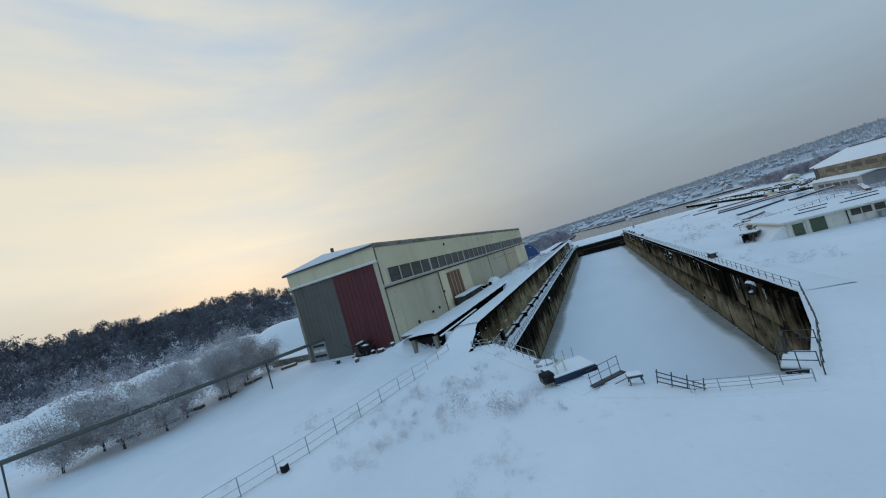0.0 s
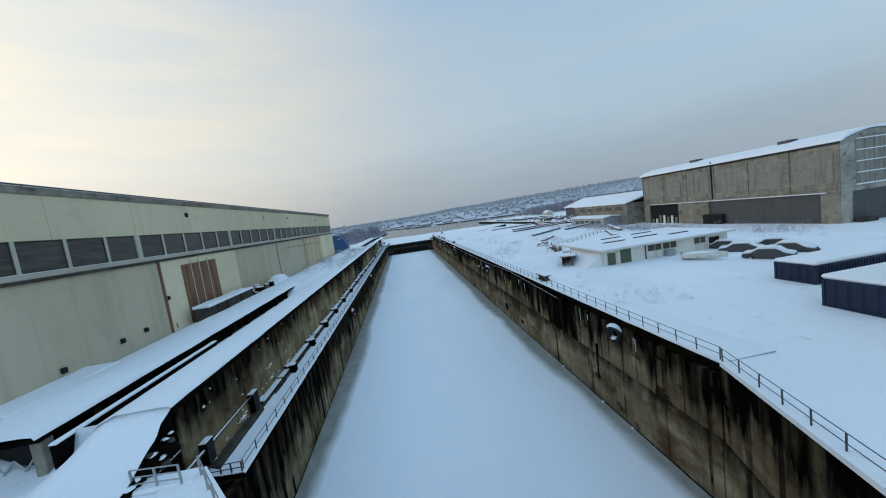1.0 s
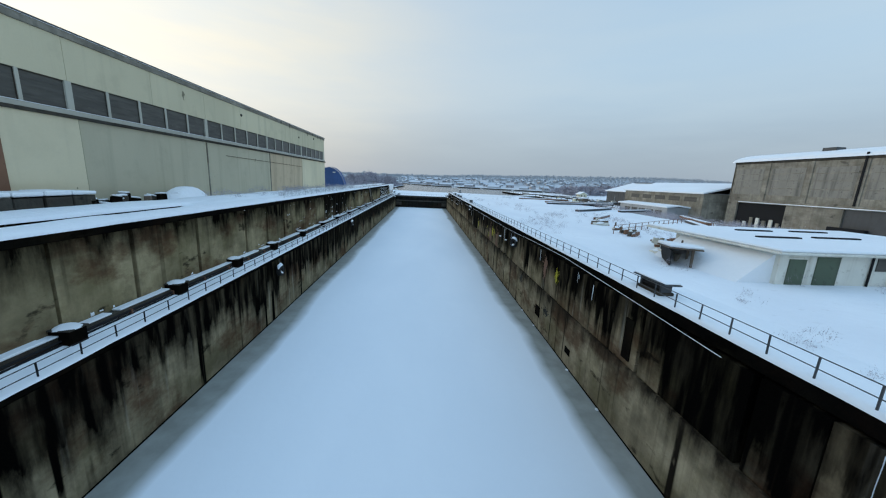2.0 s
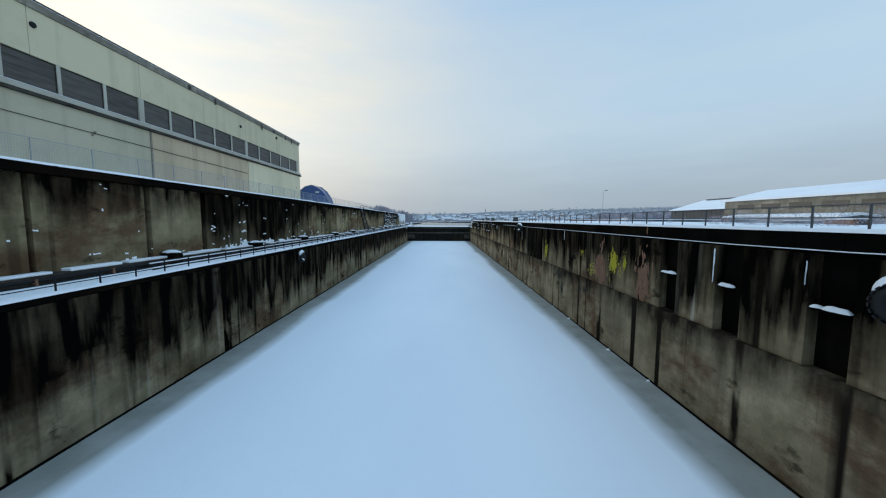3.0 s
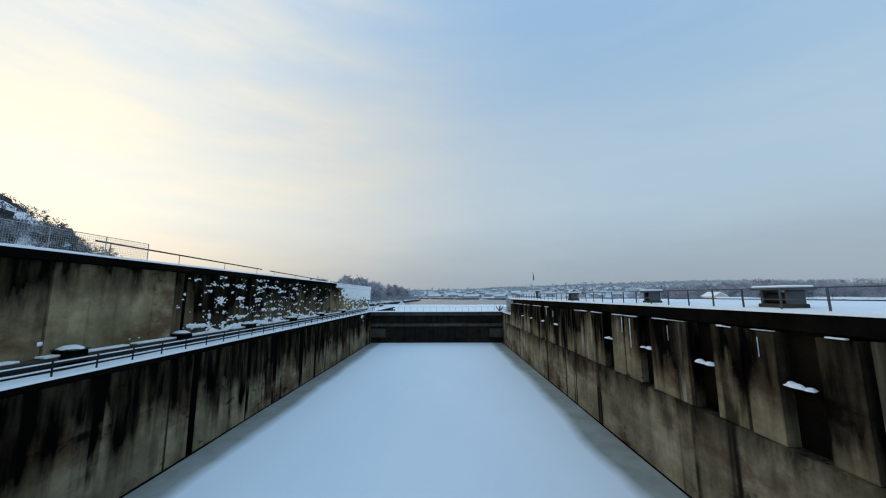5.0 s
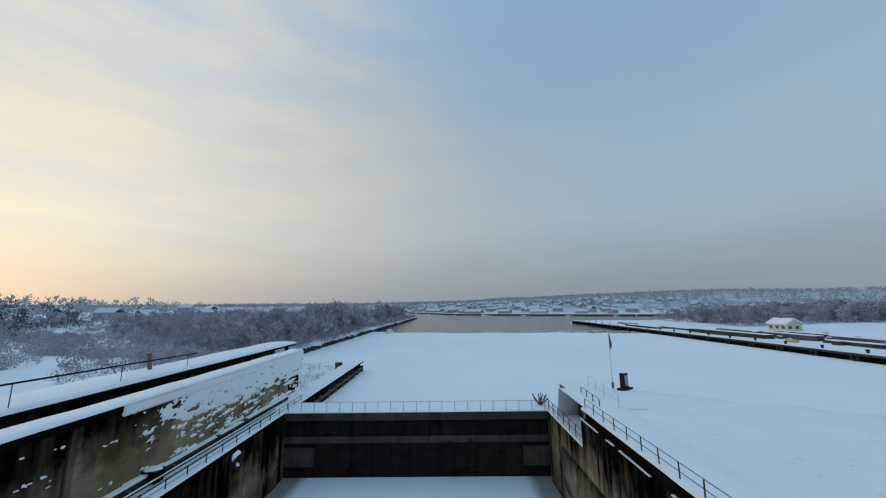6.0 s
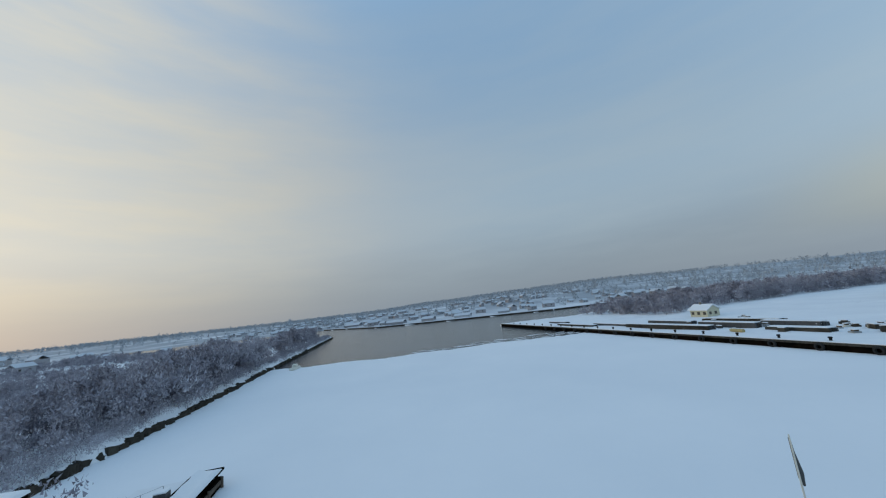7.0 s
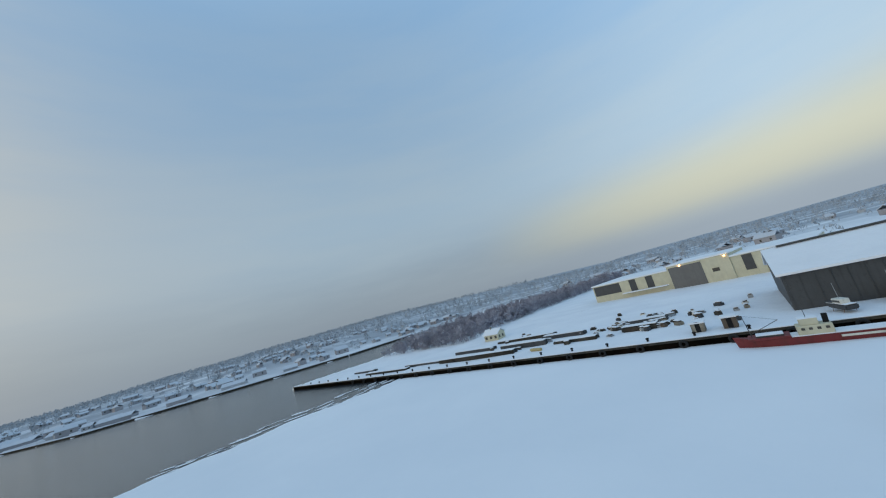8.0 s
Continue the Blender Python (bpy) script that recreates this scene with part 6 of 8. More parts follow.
# long stacks of steel and timber lying parallel to the quay
rng = random.Random(17)
for x, y, l, h in ((88.5, 118, 26, 0.6), (92, 100, 20, 0.8), (91, 76, 30, 1.2), (97, 62, 16, 1.4), (101, 84, 18, 1.0), (95, 45, 12, 0.9), (104, 52, 14, 1.1), (110, 68, 22, 0.9), (98, 30, 9, 1.2), (107, 30, 10, 1.0), (93, 138, 14, 0.8)):
    t = thing("steel_stack", pose(x, y - l / 2, 5.55, 0, 0, rng.uniform(-3, 3)), "long low stack of dark steel under snow", "steel stack", "stacks on the quay")
    for k in range(4):
        part("beam", boxed(k * 0.62 - 1.2, k * 0.62 - 0.7, rng.uniform(0, 0.8), l - rng.uniform(0, 0.8), 0, h * rng.uniform(0.8, 1.0), bevel=0.03), rng.choice((M_steel, M_steel, M_conc_dark)), t)
    part("snow_cover", boxed(-1.15, 1.2, 0.6, l - 0.6, h, h + 0.16, bevel=0.06), M_snow, t)
for i in range(80):
    x, y = (rng.gauss(104, 5), rng.gauss(32, 9)) if i % 3 else (rng.uniform(88, 126), rng.uniform(4, 80))
    if not 86 < x < 130:
        continue
    t = thing("crate", pose(x, y, ground_z(x, y) - 0.05, 0, 0, rng.uniform(0, 90)), "weathered crate or engine block half buried in snow", "crate", "crates in the yard")
    w, d, h = rng.uniform(0.3, 1.1), rng.uniform(0.3, 0.7), rng.uniform(0.25, 0.8)
    part("body", boxed(-w, w, -d, d, 0, h, bevel=0.05), rng.choice((M_wood, M_conc, M_steel, M_conc_dark, M_galv, M_white)), t)
    part("lid", boxed(-w * 0.7, w * 0.5, -d * 0.7, d * 0.6, h, h + 0.3, bevel=0.05), M_wood, t)
    part("snow_cap", boxed(-w * 0.95, w * 0.95, -d * 0.95, d * 0.95, h + 0.28, h + 0.45, bevel=0.08), M_snow, t)
t = thing("yellow_pontoon", pose(89.5, 54, 5.6, 0, 0, 80), "yellow pontoon lying on the snowy quay", "pontoon")
part("hull", rodded((-1.6, 0, 0.4), (1.6, 0, 0.4), 0.42, 12), M_yellow, t)
part("nose", rodded((1.6, 0, 0.4), (2.2, 0, 0.45), 0.42, 12, 0.1), M_yellow, t)
for y, mat_, h in ((17.5, M_conc, 1.6), (12.5, M_wood, 1.9)):
    t = thing("quay_hut", pose(88, y, 5.6), "small square hut on the quay with snow on top", "hut", "huts on the quay")
    part("wall", boxed(-1.1, 1.1, -1.1, 1.1, 0, h, bevel=0.03), mat_, t)
    part("roof", boxed(-1.3, 1.3, -1.3, 1.3, h, h + 0.25, bevel=0.05), M_snow, t)
    part("door", boxed(-1.13, -1.08, -0.4, 0.4, 0, 1.9), M_black, t)

# cream warehouse behind the yard, seen along its long side
wh = thing("warehouse", pose(163, 59, 7.0, 0, 0, -12), "long cream sheet-clad warehouse with two lit lamps", "warehouse")
part("wall", boxed(0, 30, -70, 0, -1, 7.2), M_cream, wh, "cream sheet cladding")
part("roof", boxed(-0.4, 30.4, -70.4, 0.4, 7.2, 7.7, bevel=0.1), M_snow, wh)
for i in range(34):
    part("sheet_rib", boxed(-0.05, 0.0, -2.05 * i - 0.6, -2.05 * i - 0.54, -0.5, 7.1), M_cream, wh)
part("grey_panel", boxed(-0.1, 0.02, -12, -0.5, 3.0, 6.9), M_dark_sheet, wh)
for y in (-16.0, -22.5, -53.0, -60.0):
    part("grey_panel", boxed(-0.1, 0.02, y - 2.6, y, 2.0, 7.0), M_dark_sheet, wh, "dark window strip")
part("tall_bay", boxed(-0.5, 20, -50, -31, -1, 8.6), M_cream, wh)
part("tall_bay_roof", boxed(-0.8, 20.3, -50.3, -30.7, 8.6, 9.1, bevel=0.1), M_snow, wh)
part("bay_gate", boxed(-0.62, -0.45, -42, -31.5, -0.5, 8.0), M_gate_grey, wh, "grey roller gate")
part("loading_roof", boxed(-2.5, 0, -30, -13, 2.2, 2.5, bevel=0.05), M_snow, wh)
part("bay_window", boxed(-0.6, -0.48, -46.5, -44.5, 3.6, 4.8), M_glass, wh)


# ---------------------------------------------------------------- fittings of the dock
def hanging_tyre(x, y, z, R, side, chain):
    t = thing("tyre_fender", pose(x, y, z, 0, 0, 90 if x < 0 else 116), "big black tyre fender with snow on its rim", "tyre fender", "tyres on the dock walls")
    part("tyre", torus(bmesh.new(), R * 0.72, R * 0.28, 22, 10, 1.25), M_rubber, t, smooth=True)
    bm = bmesh.new()
    for i in range(22):
        a = 2 * math.pi * i / 22
        box(bm, -0.05, 0.05, -R * 0.36, R * 0.36, R * 0.97, R * 1.03, 0, pose(0, 0, 0, 0, math.degrees(a), 0))
    part("tread", bm, M_rubber, t)
    for a0, a1 in ((20, 160), (205, 335)):
        bm = bmesh.new()
        prof = []
        for i in range(13):
            a = radians(mixv(a0, a1, i / 12))
            r0, w = (R * (1.0 if a0 < 90 else 0.60)), R * 0.46 * math.sin(math.pi * (i + 0.6) / 13.2)
            d = 0.2 * math.sin(math.pi * (i + 0.6) / 13.2)
            prof.append([bm.verts.new((r0 * math.cos(a), -w, r0 * math.sin(a))), bm.verts.new(((r0 + d) * math.cos(a), 0, r0 * math.sin(a) + d)), bm.verts.new((r0 * math.cos(a), w, r0 * math.sin(a)))])
        for p, q in zip(prof, prof[1:]):
            for k in range(2):
                bm.faces.new((p[k], p[k + 1], q[k + 1], q[k]))
        part("snow", bm, M_snow, t, smooth=True)
    if chain:
        part("chain", rodded((0, 0, R), (0, 0.1, chain), 0.025, 5), M_steel, t)


for x, y, z, R, c in ((12.15, -166.1, 7.0, 0.62, 1.0), (12.2, -127.3, 6.5, 0.55, 1.4), (11.98, -88.4, 7.4, 0.52, 0.7), (-12.15, -102.7, 4.85, 0.5, 0.7), (-12.15, -135.3, 4.5, 0.5, 1.0), (-12.1, -8.0, 4.9, 0.5, 0.6)):
    hanging_tyre(x, y, z, R, 1, c)

# pipes along the ledge
pipes = thing("ledge_pipes", pose(-13.5, -168, LEDGE_L), "two dark pipes running along the dock ledge", "pipe run")
for dz, r in ((0.34, 0.05), (0.16, 0.06)):
    part("pipe", rodded((-0.42, 5, dz), (-0.42, 168, dz), r, 8), M_black, pipes)
clamp = bpy.data.meshes.new("clamp")
bm = boxed(-0.5, -0.34, -0.04, 0.04, 0.05, 0.42)
bm.to_mesh(clamp)
bm.free()
clamp.materials.append(M_rust)
for i in range(54):
    piece("clamp", clamp, pipes, pose(0, 6.5 + i * 3.0, 0))

for dx, dz, r in ((0.0, 0.36, 0.06), (0.16, 0.14, 0.05)):
    part("pipe", rodded((dx, 50, dz), (dx, 168, dz), r, 8), M_black, pipes)
    part("pipe_snow", boxed(dx - 0.05, dx + 0.05, 50, 168, dz + r - 0.01, dz + r + 0.04, bevel=0.01), M_snow, pipes)

rng = random.Random(5)
box_y = [-159.0, -152.6, -146.1, -139.5, -132.7, -124.5, -116, -107.4, -97.9, -86.9, -77.3, -60.5, -50.5, -44.5, -37.6, -30, -22, -13]
for i, y in enumerate(box_y):
    w = rng.uniform(0.28, 0.42)
    t = thing("winch_box", pose(-14.0, y, LEDGE_L + 0.02), "dark concrete bollard box topped with snow", "bollard box", "boxes along the ledge")
    part("body", boxed(-0.42, 0.5, -w, w, -0.05, 0.74, bevel=0.05), M_dock_black, t)
    part("lid", boxed(-0.46, 0.54, -w - 0.05, w + 0.05, 0.74, 0.8, bevel=0.02), M_conc_dark, t)
    bm = bmesh.new()
    mound(bm, 0.04, 0, 0.78, 0.52, w + 0.07, 0.16, 14, 5, y)
    part("snow_cap", bm, M_snow, t, smooth=True)

# steep stair from the wall top down to the ledge
st = thing("wall_stair", pose(-14.1, -70.9, LEDGE_L), "steep dark steel stair against the retaining wall", "stair")
for dx in (0.0, 0.6):
    for k in range(3):
        part("stringer", rodded((dx - 0.2, 0.2, 4.95 - 0.09 * k), (dx - 0.2, 4.7, 0.6 - 0.09 * k), 0.055, 6), M_black, st)
    part("handrail", rodded((dx - 0.2, 0.75, 5.2), (dx - 0.2, 4.7, 1.4), 0.03, 5), M_black, st)
    for f in (0.15, 0.4, 0.7, 1.0):
        part("baluster", rodded((dx - 0.2, 0.2 + 4.5 * f, 4.9 - 4.35 * f), (dx - 0.2, 0.2 + 4.5 * f, 5.72 - 4.32 * f), 0.025, 5), M_black, st)
for i in range(18):
    f = (i + 0.5) / 18
    part("tread", boxed(-0.2, 0.4, 0.2 + 4.5 * f - 0.14, 0.2 + 4.5 * f + 0.12, 4.72 - 4.35 * f, 4.8 - 4.35 * f), M_black, st)
    part("tread_snow", boxed(-0.1, 0.3, 0.2 + 4.5 * f - 0.02, 0.2 + 4.5 * f + 0.1, 4.8 - 4.35 * f, 4.83 - 4.35 * f), M_snow, st)
part("landing", boxed(-0.3, 0.5, 4.5, 6.6, 0.4, 0.55, bevel=0.02), M_black, st)
part("landing_snow", boxed(-0.28, 0.4, 4.8, 6.5, 0.55, 0.62, bevel=0.03), M_snow, st)
for y in (4.7, 5.6, 6.5):
    part("post", rodded((0.45, y, 0.3), (0.45, y, 1.5), 0.035, 5), M_black, st)
for z in (1.0, 1.48):
    part("rail", rodded((0.45, 4.7, z), (0.45, 6.5, z), 0.03, 5), M_black, st)

# capstans and tables on the east coping
for y, w in ((-150.5, 1.3), (-78.7, 0.9), (-53.0, 0.75), (-33.5, 0.5), (-45.5, 0.4)):
    t = thing("mooring_winch", pose(13.5, y, COPING_R + 0.02) @ Matrix.Diagonal((1, 1, 0.8, 1)), "dark mooring winch with a snow cap on the dock edge", "winch", "winches on the dock edge")
    part("base", boxed(-0.4, 0.4, -w * 0.7, w * 0.7, 0, 0.28, bevel=0.03), M_conc_dark, t)
    part("drum", rodded((0, -w * 0.55, 0.5), (0, w * 0.55, 0.5), 0.26, 12), M_black, t)
    for s_ in (-1, 1):
        part("cheek", boxed(-0.3, 0.3, s_ * w * 0.6 - 0.06, s_ * w * 0.6 + 0.06, 0.25, 0.85, bevel=0.02), M_steel, t)
    part("top_plate", boxed(-0.45, 0.45, -w, w, 0.85, 0.93, bevel=0.02), M_steel, t)
    part("snow_cap", boxed(-0.44, 0.44, -w * 0.97, w * 0.97, 0.93, 1.06, bevel=0.06), M_snow, t)

# paint blotches left on the walls
def blotch(x, y, z, w, h, material, label, seed, side):
    bm = bmesh.new()
    r = random.Random(seed)
    for j in range(80):
        cy, cz = r.gauss(0, 0.55) * w, r.gauss(0, 0.55) * h
        ay, az = w * r.uniform(0.02, 0.14), h * r.uniform(0.04, 0.24)
        if j < 14:
            cy, cz, ay, az = cy * 0.5, cz * 0.45, w * r.uniform(0.18, 0.34), h * r.uniform(0.2, 0.42)
        ring = []
        for i in range(15):
            a = 2 * math.pi * i / 15
            k = 1 + 0.9 * noise.noise((math.cos(a) * 2.6, math.sin(a) * 2.6, seed + j))
            ring.append(bm.verts.new((-0.0002 * j * side, cy + ay * k * math.cos(a), cz + az * k * math.sin(a))))
        bm.faces.new(ring)
    ob = part("paint_mark", bm, material)
    return tagged_at(ob, pose(x, y, z), label, "paint mark", kind="stuff")


for y, z, w, h in ((-113.2, 5.7, 0.6, 0.8), (-110.2, 4.8, 0.6, 0.45), (-108.3, 5.95, 0.4, 0.2), (-99.0, 5.25, 0.6, 0.8), (-140.2, 6.0, 0.3, 0.6), (-114.6, 5.9, 0.2, 0.5)):
    blotch(12.468, y, z, w, h, M_yellow_paint, "faded yellow paint patch on the dock wall", y, 1)
blotch(-12.49, -107.6, 4.5, 0.5, 0.28, M_yellow_paint, "faded yellow paint patch on the dock wall", 4, -1)
for y, z, w, h in ((-68.1, 3.2, 0.55, 0.8), (-66.6, 3.3, 0.35, 0.6), (-73.2, 2.6, 0.8, 0.9), (-69.4, 2.6, 0.4, 0.6), (-95.4, 2.6, 0.4, 0.25), (-103.6, 3.4, 0.9, 0.35), (-104.4, 2.2, 0.35, 0.7), (-109.3, 3.1, 0.4, 0.25), (-108.4, 3.1, 0.25, 0.45), (-139, 2.4, 0.8, 0.35), (-131, 3.1, 0.6, 0.5)):
    blotch(12.335, y, z, w, h, M_dock_black if y > -80 else M_conc_dark, "black tar patch on the dock wall", y, 1)
for y, z, w, h in ((-111.5, 5.0, 1.0, 1.5), (-116.5, 5.2, 0.7, 1.4), (-137.5, 6.0, 0.5, 1.0), (-141.5, 5.4, 0.35, 0.9)):
    blotch(12.462, y, z, w, h, M_rust, "dark rusty stain on the dock wall", y, 1)

# small floes and lamps of snow frozen to the wall's foot
rng = random.Random(6)
for i in range(16):
    y = -168 + i * 6.1 + rng.uniform(-1.5, 1.5)
    bm = bmesh.new()
    mound(bm, 0, 0, -0.05, rng.uniform(0.07, 0.16), rng.uniform(0.08, 0.2), rng.uniform(0.06, 0.14), 8, 3, y)
    tagged_at(part("ice_lump", bm, M_snow, smooth=True), pose(12.25, y, 0.02), "small lump of ice frozen to the wall foot", "ice lump", "ice lumps")

# ---------------------------------------------------------------- the dock's head: platforms, stairs, raft, railings
hp = thing("stair_tower", pose(8.3, -185.5, COPING_R, 0, 0, -24.7), "snowy steel landing and stair down into the dock", "stair")
part("landing", boxed(-1.15, 0.3, -2.0, -0.3, -0.22, -0.08, bevel=0.02), M_steel, hp)
part("landing_snow", boxed(-1.12, 0.3, -1.97, -0.33, -0.08, 0.08, bevel=0.05), M_snow, hp, "snow on the landing")
part("upper_landing", boxed(-1.0, 0.2, 0.1, 1.0, -0.5, -0.38, bevel=0.02), M_steel, hp)
part("upper_landing_snow", boxed(-0.97, 0.18, 0.13, 0.97, -0.38, -0.25, bevel=0.04), M_snow, hp)
for a, b in (((-1.12, -0.3), (-1.12, -2.0)), ((-1.12, -2.0), (0.3, -2.0)), ((-1.0, 1.0), (0.2, 1.0)), ((-1.0, 0.1), (-1.0, 1.0))):
    for z in (0.42, 0.86):
        part("rail", rodded((*a, z), (*b, z), 0.026, 5), M_steel, hp)
    for f in (0, 0.5, 1):
        part("post", rodded((mixv(a[0], b[0], f), mixv(a[1], b[1], f), -0.1), (mixv(a[0], b[0], f), mixv(a[1], b[1], f), 0.88), 0.026, 5), M_steel, hp)
for dx in (-1.75, -0.75):
    part("stringer", rodded((dx + 0.6, 1.0, -0.4), (dx, 4.2, -4.1), 0.07, 6), M_steel, hp)
    part("stair_rail", rodded((dx + 0.6, 1.0, 0.5), (dx, 4.2, -3.2), 0.026, 5), M_steel, hp)
for i in range(14):
    f = (i + 0.5) / 14
    part("tread", boxed(-1.15 - 0.6 * f, -0.15 - 0.6 * f, 1.0 + 3.2 * f - 0.11, 1.0 + 3.2 * f + 0.11, -0.4 - 3.7 * f, -0.36 - 3.7 * f), M_steel, hp)
    part("tread_snow", boxed(-1.1 - 0.6 * f, -0.25 - 0.6 * f, 1.0 + 3.2 * f - 0.10, 1.0 + 3.2 * f + 0.08, -0.36 - 3.7 * f, -0.31 - 3.7 * f, bevel=0.015), M_snow, hp)
part("lower_landing", boxed(-1.9, -0.1, 4.1, 6.6, -4.3, -4.15, m=pose(0, 0, 0, 2, 3, 0)), M_wood, hp, "sagging timber landing")
part("lower_landing_snow", boxed(-1.85, -0.15, 4.2, 6.5, -4.15, -4.0, bevel=0.05, m=pose(0, 0, 0, 2, 3, 0)), M_snow, hp)
for y in (4.2, 5.4, 6.5):
    part("post", rodded((-1.85, y, -4.1), (-1.85, y, -3.2), 0.026, 5), M_steel, hp)
for z in (-3.65, -3.2):
    part("rail", rodded((-1.85, 4.1, z), (-1.85, 6.6, z), 0.026, 5), M_steel, hp)
for x, y in ((-1.8, 4.3), (-1.8, 6.4), (-0.3, 4.3), (-0.3, 6.4)):
    part("leg", rodded((x, y, -8.2), (x, y, -4.2), 0.07, 6), M_steel, hp)
for x, y, z in ((-1.0, -0.4, -3.0), (-1.0, -1.9, -2.2), (-0.9, 0.9, -4.2)):
    part("brace", rodded((x, y, -0.2), (0.2, y, z), 0.05, 6), M_steel, hp)

railing("head_railing", [(-12.2, -174.9, 8.25), (-6.6, -181.9, 8.35)], 0.95, 1.3, "grey steel railing at the dock head", "railing", (1.0, 0.5), 0.03, M_galv)
railing("head_railing", [(2.2, -188.9, 8.3), (4.6, -189.0, 8.3), (6.9, -188.9, 8.3)], 0.62, 1.1, "snow-dusted steel railing at the dock head", "railing", (1.0, 0.66, 0.33), 0.018, M_galv)
railing("ledge_end_railing", [(-14.2, -171.35, LEDGE_L), (-12.6, -171.4, LEDGE_L)], 0.62, 0.6, "dark steel railing closing the ledge end", "railing", (1.0, 0.5), 0.03)
railing("landing_railing", [(-14.75, -175.0, 8.3), (-12.75, -175.25, 8.3)], 0.9, 0.95, "white-frosted steel railing beside the wall end", "railing", (1.0, 0.66, 0.33), 0.032, M_galv)

# pipe and boxes hung on the retaining wall near its end
wp = thing("wall_pipe", pose(-14.18, -173.6, 7.3), "pale frosted pipe run along the retaining wall", "pipe run")
part("pipe", rodded((0, 0, 0), (0, 8.3, 0.1), 0.06, 8), M_conc_dark, wp)
part("pipe_snow", boxed(-0.04, 0.04, 0, 8.3, 0.06, 0.14, bevel=0.02), M_snow, wp)
for y in (0.6, 3.0, 5.6, 8.0):
    part("bracket", boxed(-0.22, 0.05, y - 0.03, y + 0.03, -0.08, -0.02 + 0.01 * y), M_steel, wp)
# the second box is added in place of a dark recess
for y, z0, z1, w in ((-165.6, 6.25, 7.5, 0.4), (-171.1, 6.5, 7.7, 0.35)):
    t = thing("wall_cabinet", pose(-14.22, y, z0), "black box on the retaining wall, one in place of a recess", "cabinet", "cabinets on the retaining wall")
    part("body", boxed(-0.2, 0.16, -w, w, 0, z1 - z0, bevel=0.03), M_dock_black, t)
    part("door", boxed(0.16, 0.19, -w + 0.05, w - 0.05, 0.06, z1 - z0 - 0.06, bevel=0.01), M_black, t)
    part("snow_cap", boxed(-0.2, 0.18, -w, w, z1 - z0, z1 - z0 + 0.07, bevel=0.03), M_snow, t)

raft = thing("pontoon_raft", pose(-4.7, -186.4, 8.4, 0, 0, 32), "dark blue pontoon deck heaped with snow", "pontoon")
part("deck", boxed(0, 3.05, 0, 2.3, 0, 0.35, bevel=0.03), M_blue, raft)
part("deck_snow", boxed(0.02, 3.03, 0.05, 2.28, 0.35, 0.5, bevel=0.07), M_snow, raft)
for x in (0.4, 1.0):
    part("frame_bar", rodded((x, 0.2, 0.4), (x + 0.3, 1.2, 1.15), 0.06, 6), M_white, raft)
part("frame_top", rodded((0.3, 0.4, 1.0), (1.4, 1.0, 1.15), 0.07, 6), M_white, raft)
part("engine", boxed(-0.7, 0.15, 0.2, 1.0, 0.1, 0.7, bevel=0.06), M_black, raft)
for x in (0.5, 1.2, 1.9, 2.6):
    part("stake", rodded((x, 2.2, 0.3), (x + 0.05, 2.25, 1.2), 0.018, 5), M_steel, raft)
hose = thing("hose_coil", pose(-5.6, -183.7, 8.42), "thick pale hose lying in loops under snow", "hose")
bm = bmesh.new()
pts = [Vector((0.5 * math.cos(a) * (1 + 0.1 * a), 0.35 * math.sin(a), 0.18 + 0.05 * a)) for a in np.linspace(0, 9, 40)]
for a, b in zip(pts, pts[1:]):
    rod(bm, a, b, 0.13, 7)
part("hose", bm, M_galv, hose)
bm = bmesh.new()
mound(bm, 0, 0, 0.25, 0.85, 0.6, 0.5, 14, 4, 3)
part("snow_cap", bm, M_snow, hose, smooth=True)

gw = thing("gangway", pose(-2.4, -187.4, 8.35, 0, 0, 43), "short dark steel gangway lying at the dock head", "gangway")
part("deck", boxed(0, 2.5, -0.08, 0.3, 0.05, 0.13), M_steel, gw)
part("handrail", rodded((0, 0.28, 1.0), (2.5, 0.28, 1.05), 0.02, 5), M_steel, gw)
part("midrail", rodded((0, 0.28, 0.55), (2.5, 0.28, 0.58), 0.016, 5), M_steel, gw)
for x in (0.1, 0.9, 1.7, 2.45):
    part("post", rodded((x, 0.28, 0.05), (x, 0.28, 1.05), 0.022, 5), M_steel, gw)
cart = thing("trolley", pose(-0.1, -187.2, 8.35, 0, 0, 10) @ Matrix.Scale(0.7, 4), "dark work trolley with snow on its tray", "trolley")
part("tray", boxed(-0.6, 0.6, -0.4, 0.4, 0.55, 0.68, bevel=0.03), M_steel, cart)
part("tray_snow", boxed(-0.58, 0.58, -0.38, 0.38, 0.68, 0.86, bevel=0.08), M_snow, cart)
for x in (-0.5, 0.5):
    for y in (-0.33, 0.33):
        part("leg", rodded((x, y, 0), (x * 0.9, y, 0.58), 0.05, 5), M_steel, cart)
part("drawbar", rodded((-0.6, 0, 0.5), (-1.6, 0.1, 0.15), 0.04, 5), M_rust, cart)
planks = thing("fallen_railing", pose(0.9, -187.8, 8.45, 0, 8, -28), "bent railing section lying in the snow", "railing")
for z in (0.12, 0.4, 0.68):
    part("rail", rodded((0, 0, z), (2.2, 0, z * 0.7), 0.03, 5), M_steel, planks)
for x in (0.0, 0.7, 1.4, 2.1):
    part("post", rodded((x, 0, 0), (x, 0.15, 0.75), 0.03, 5), M_steel, planks)

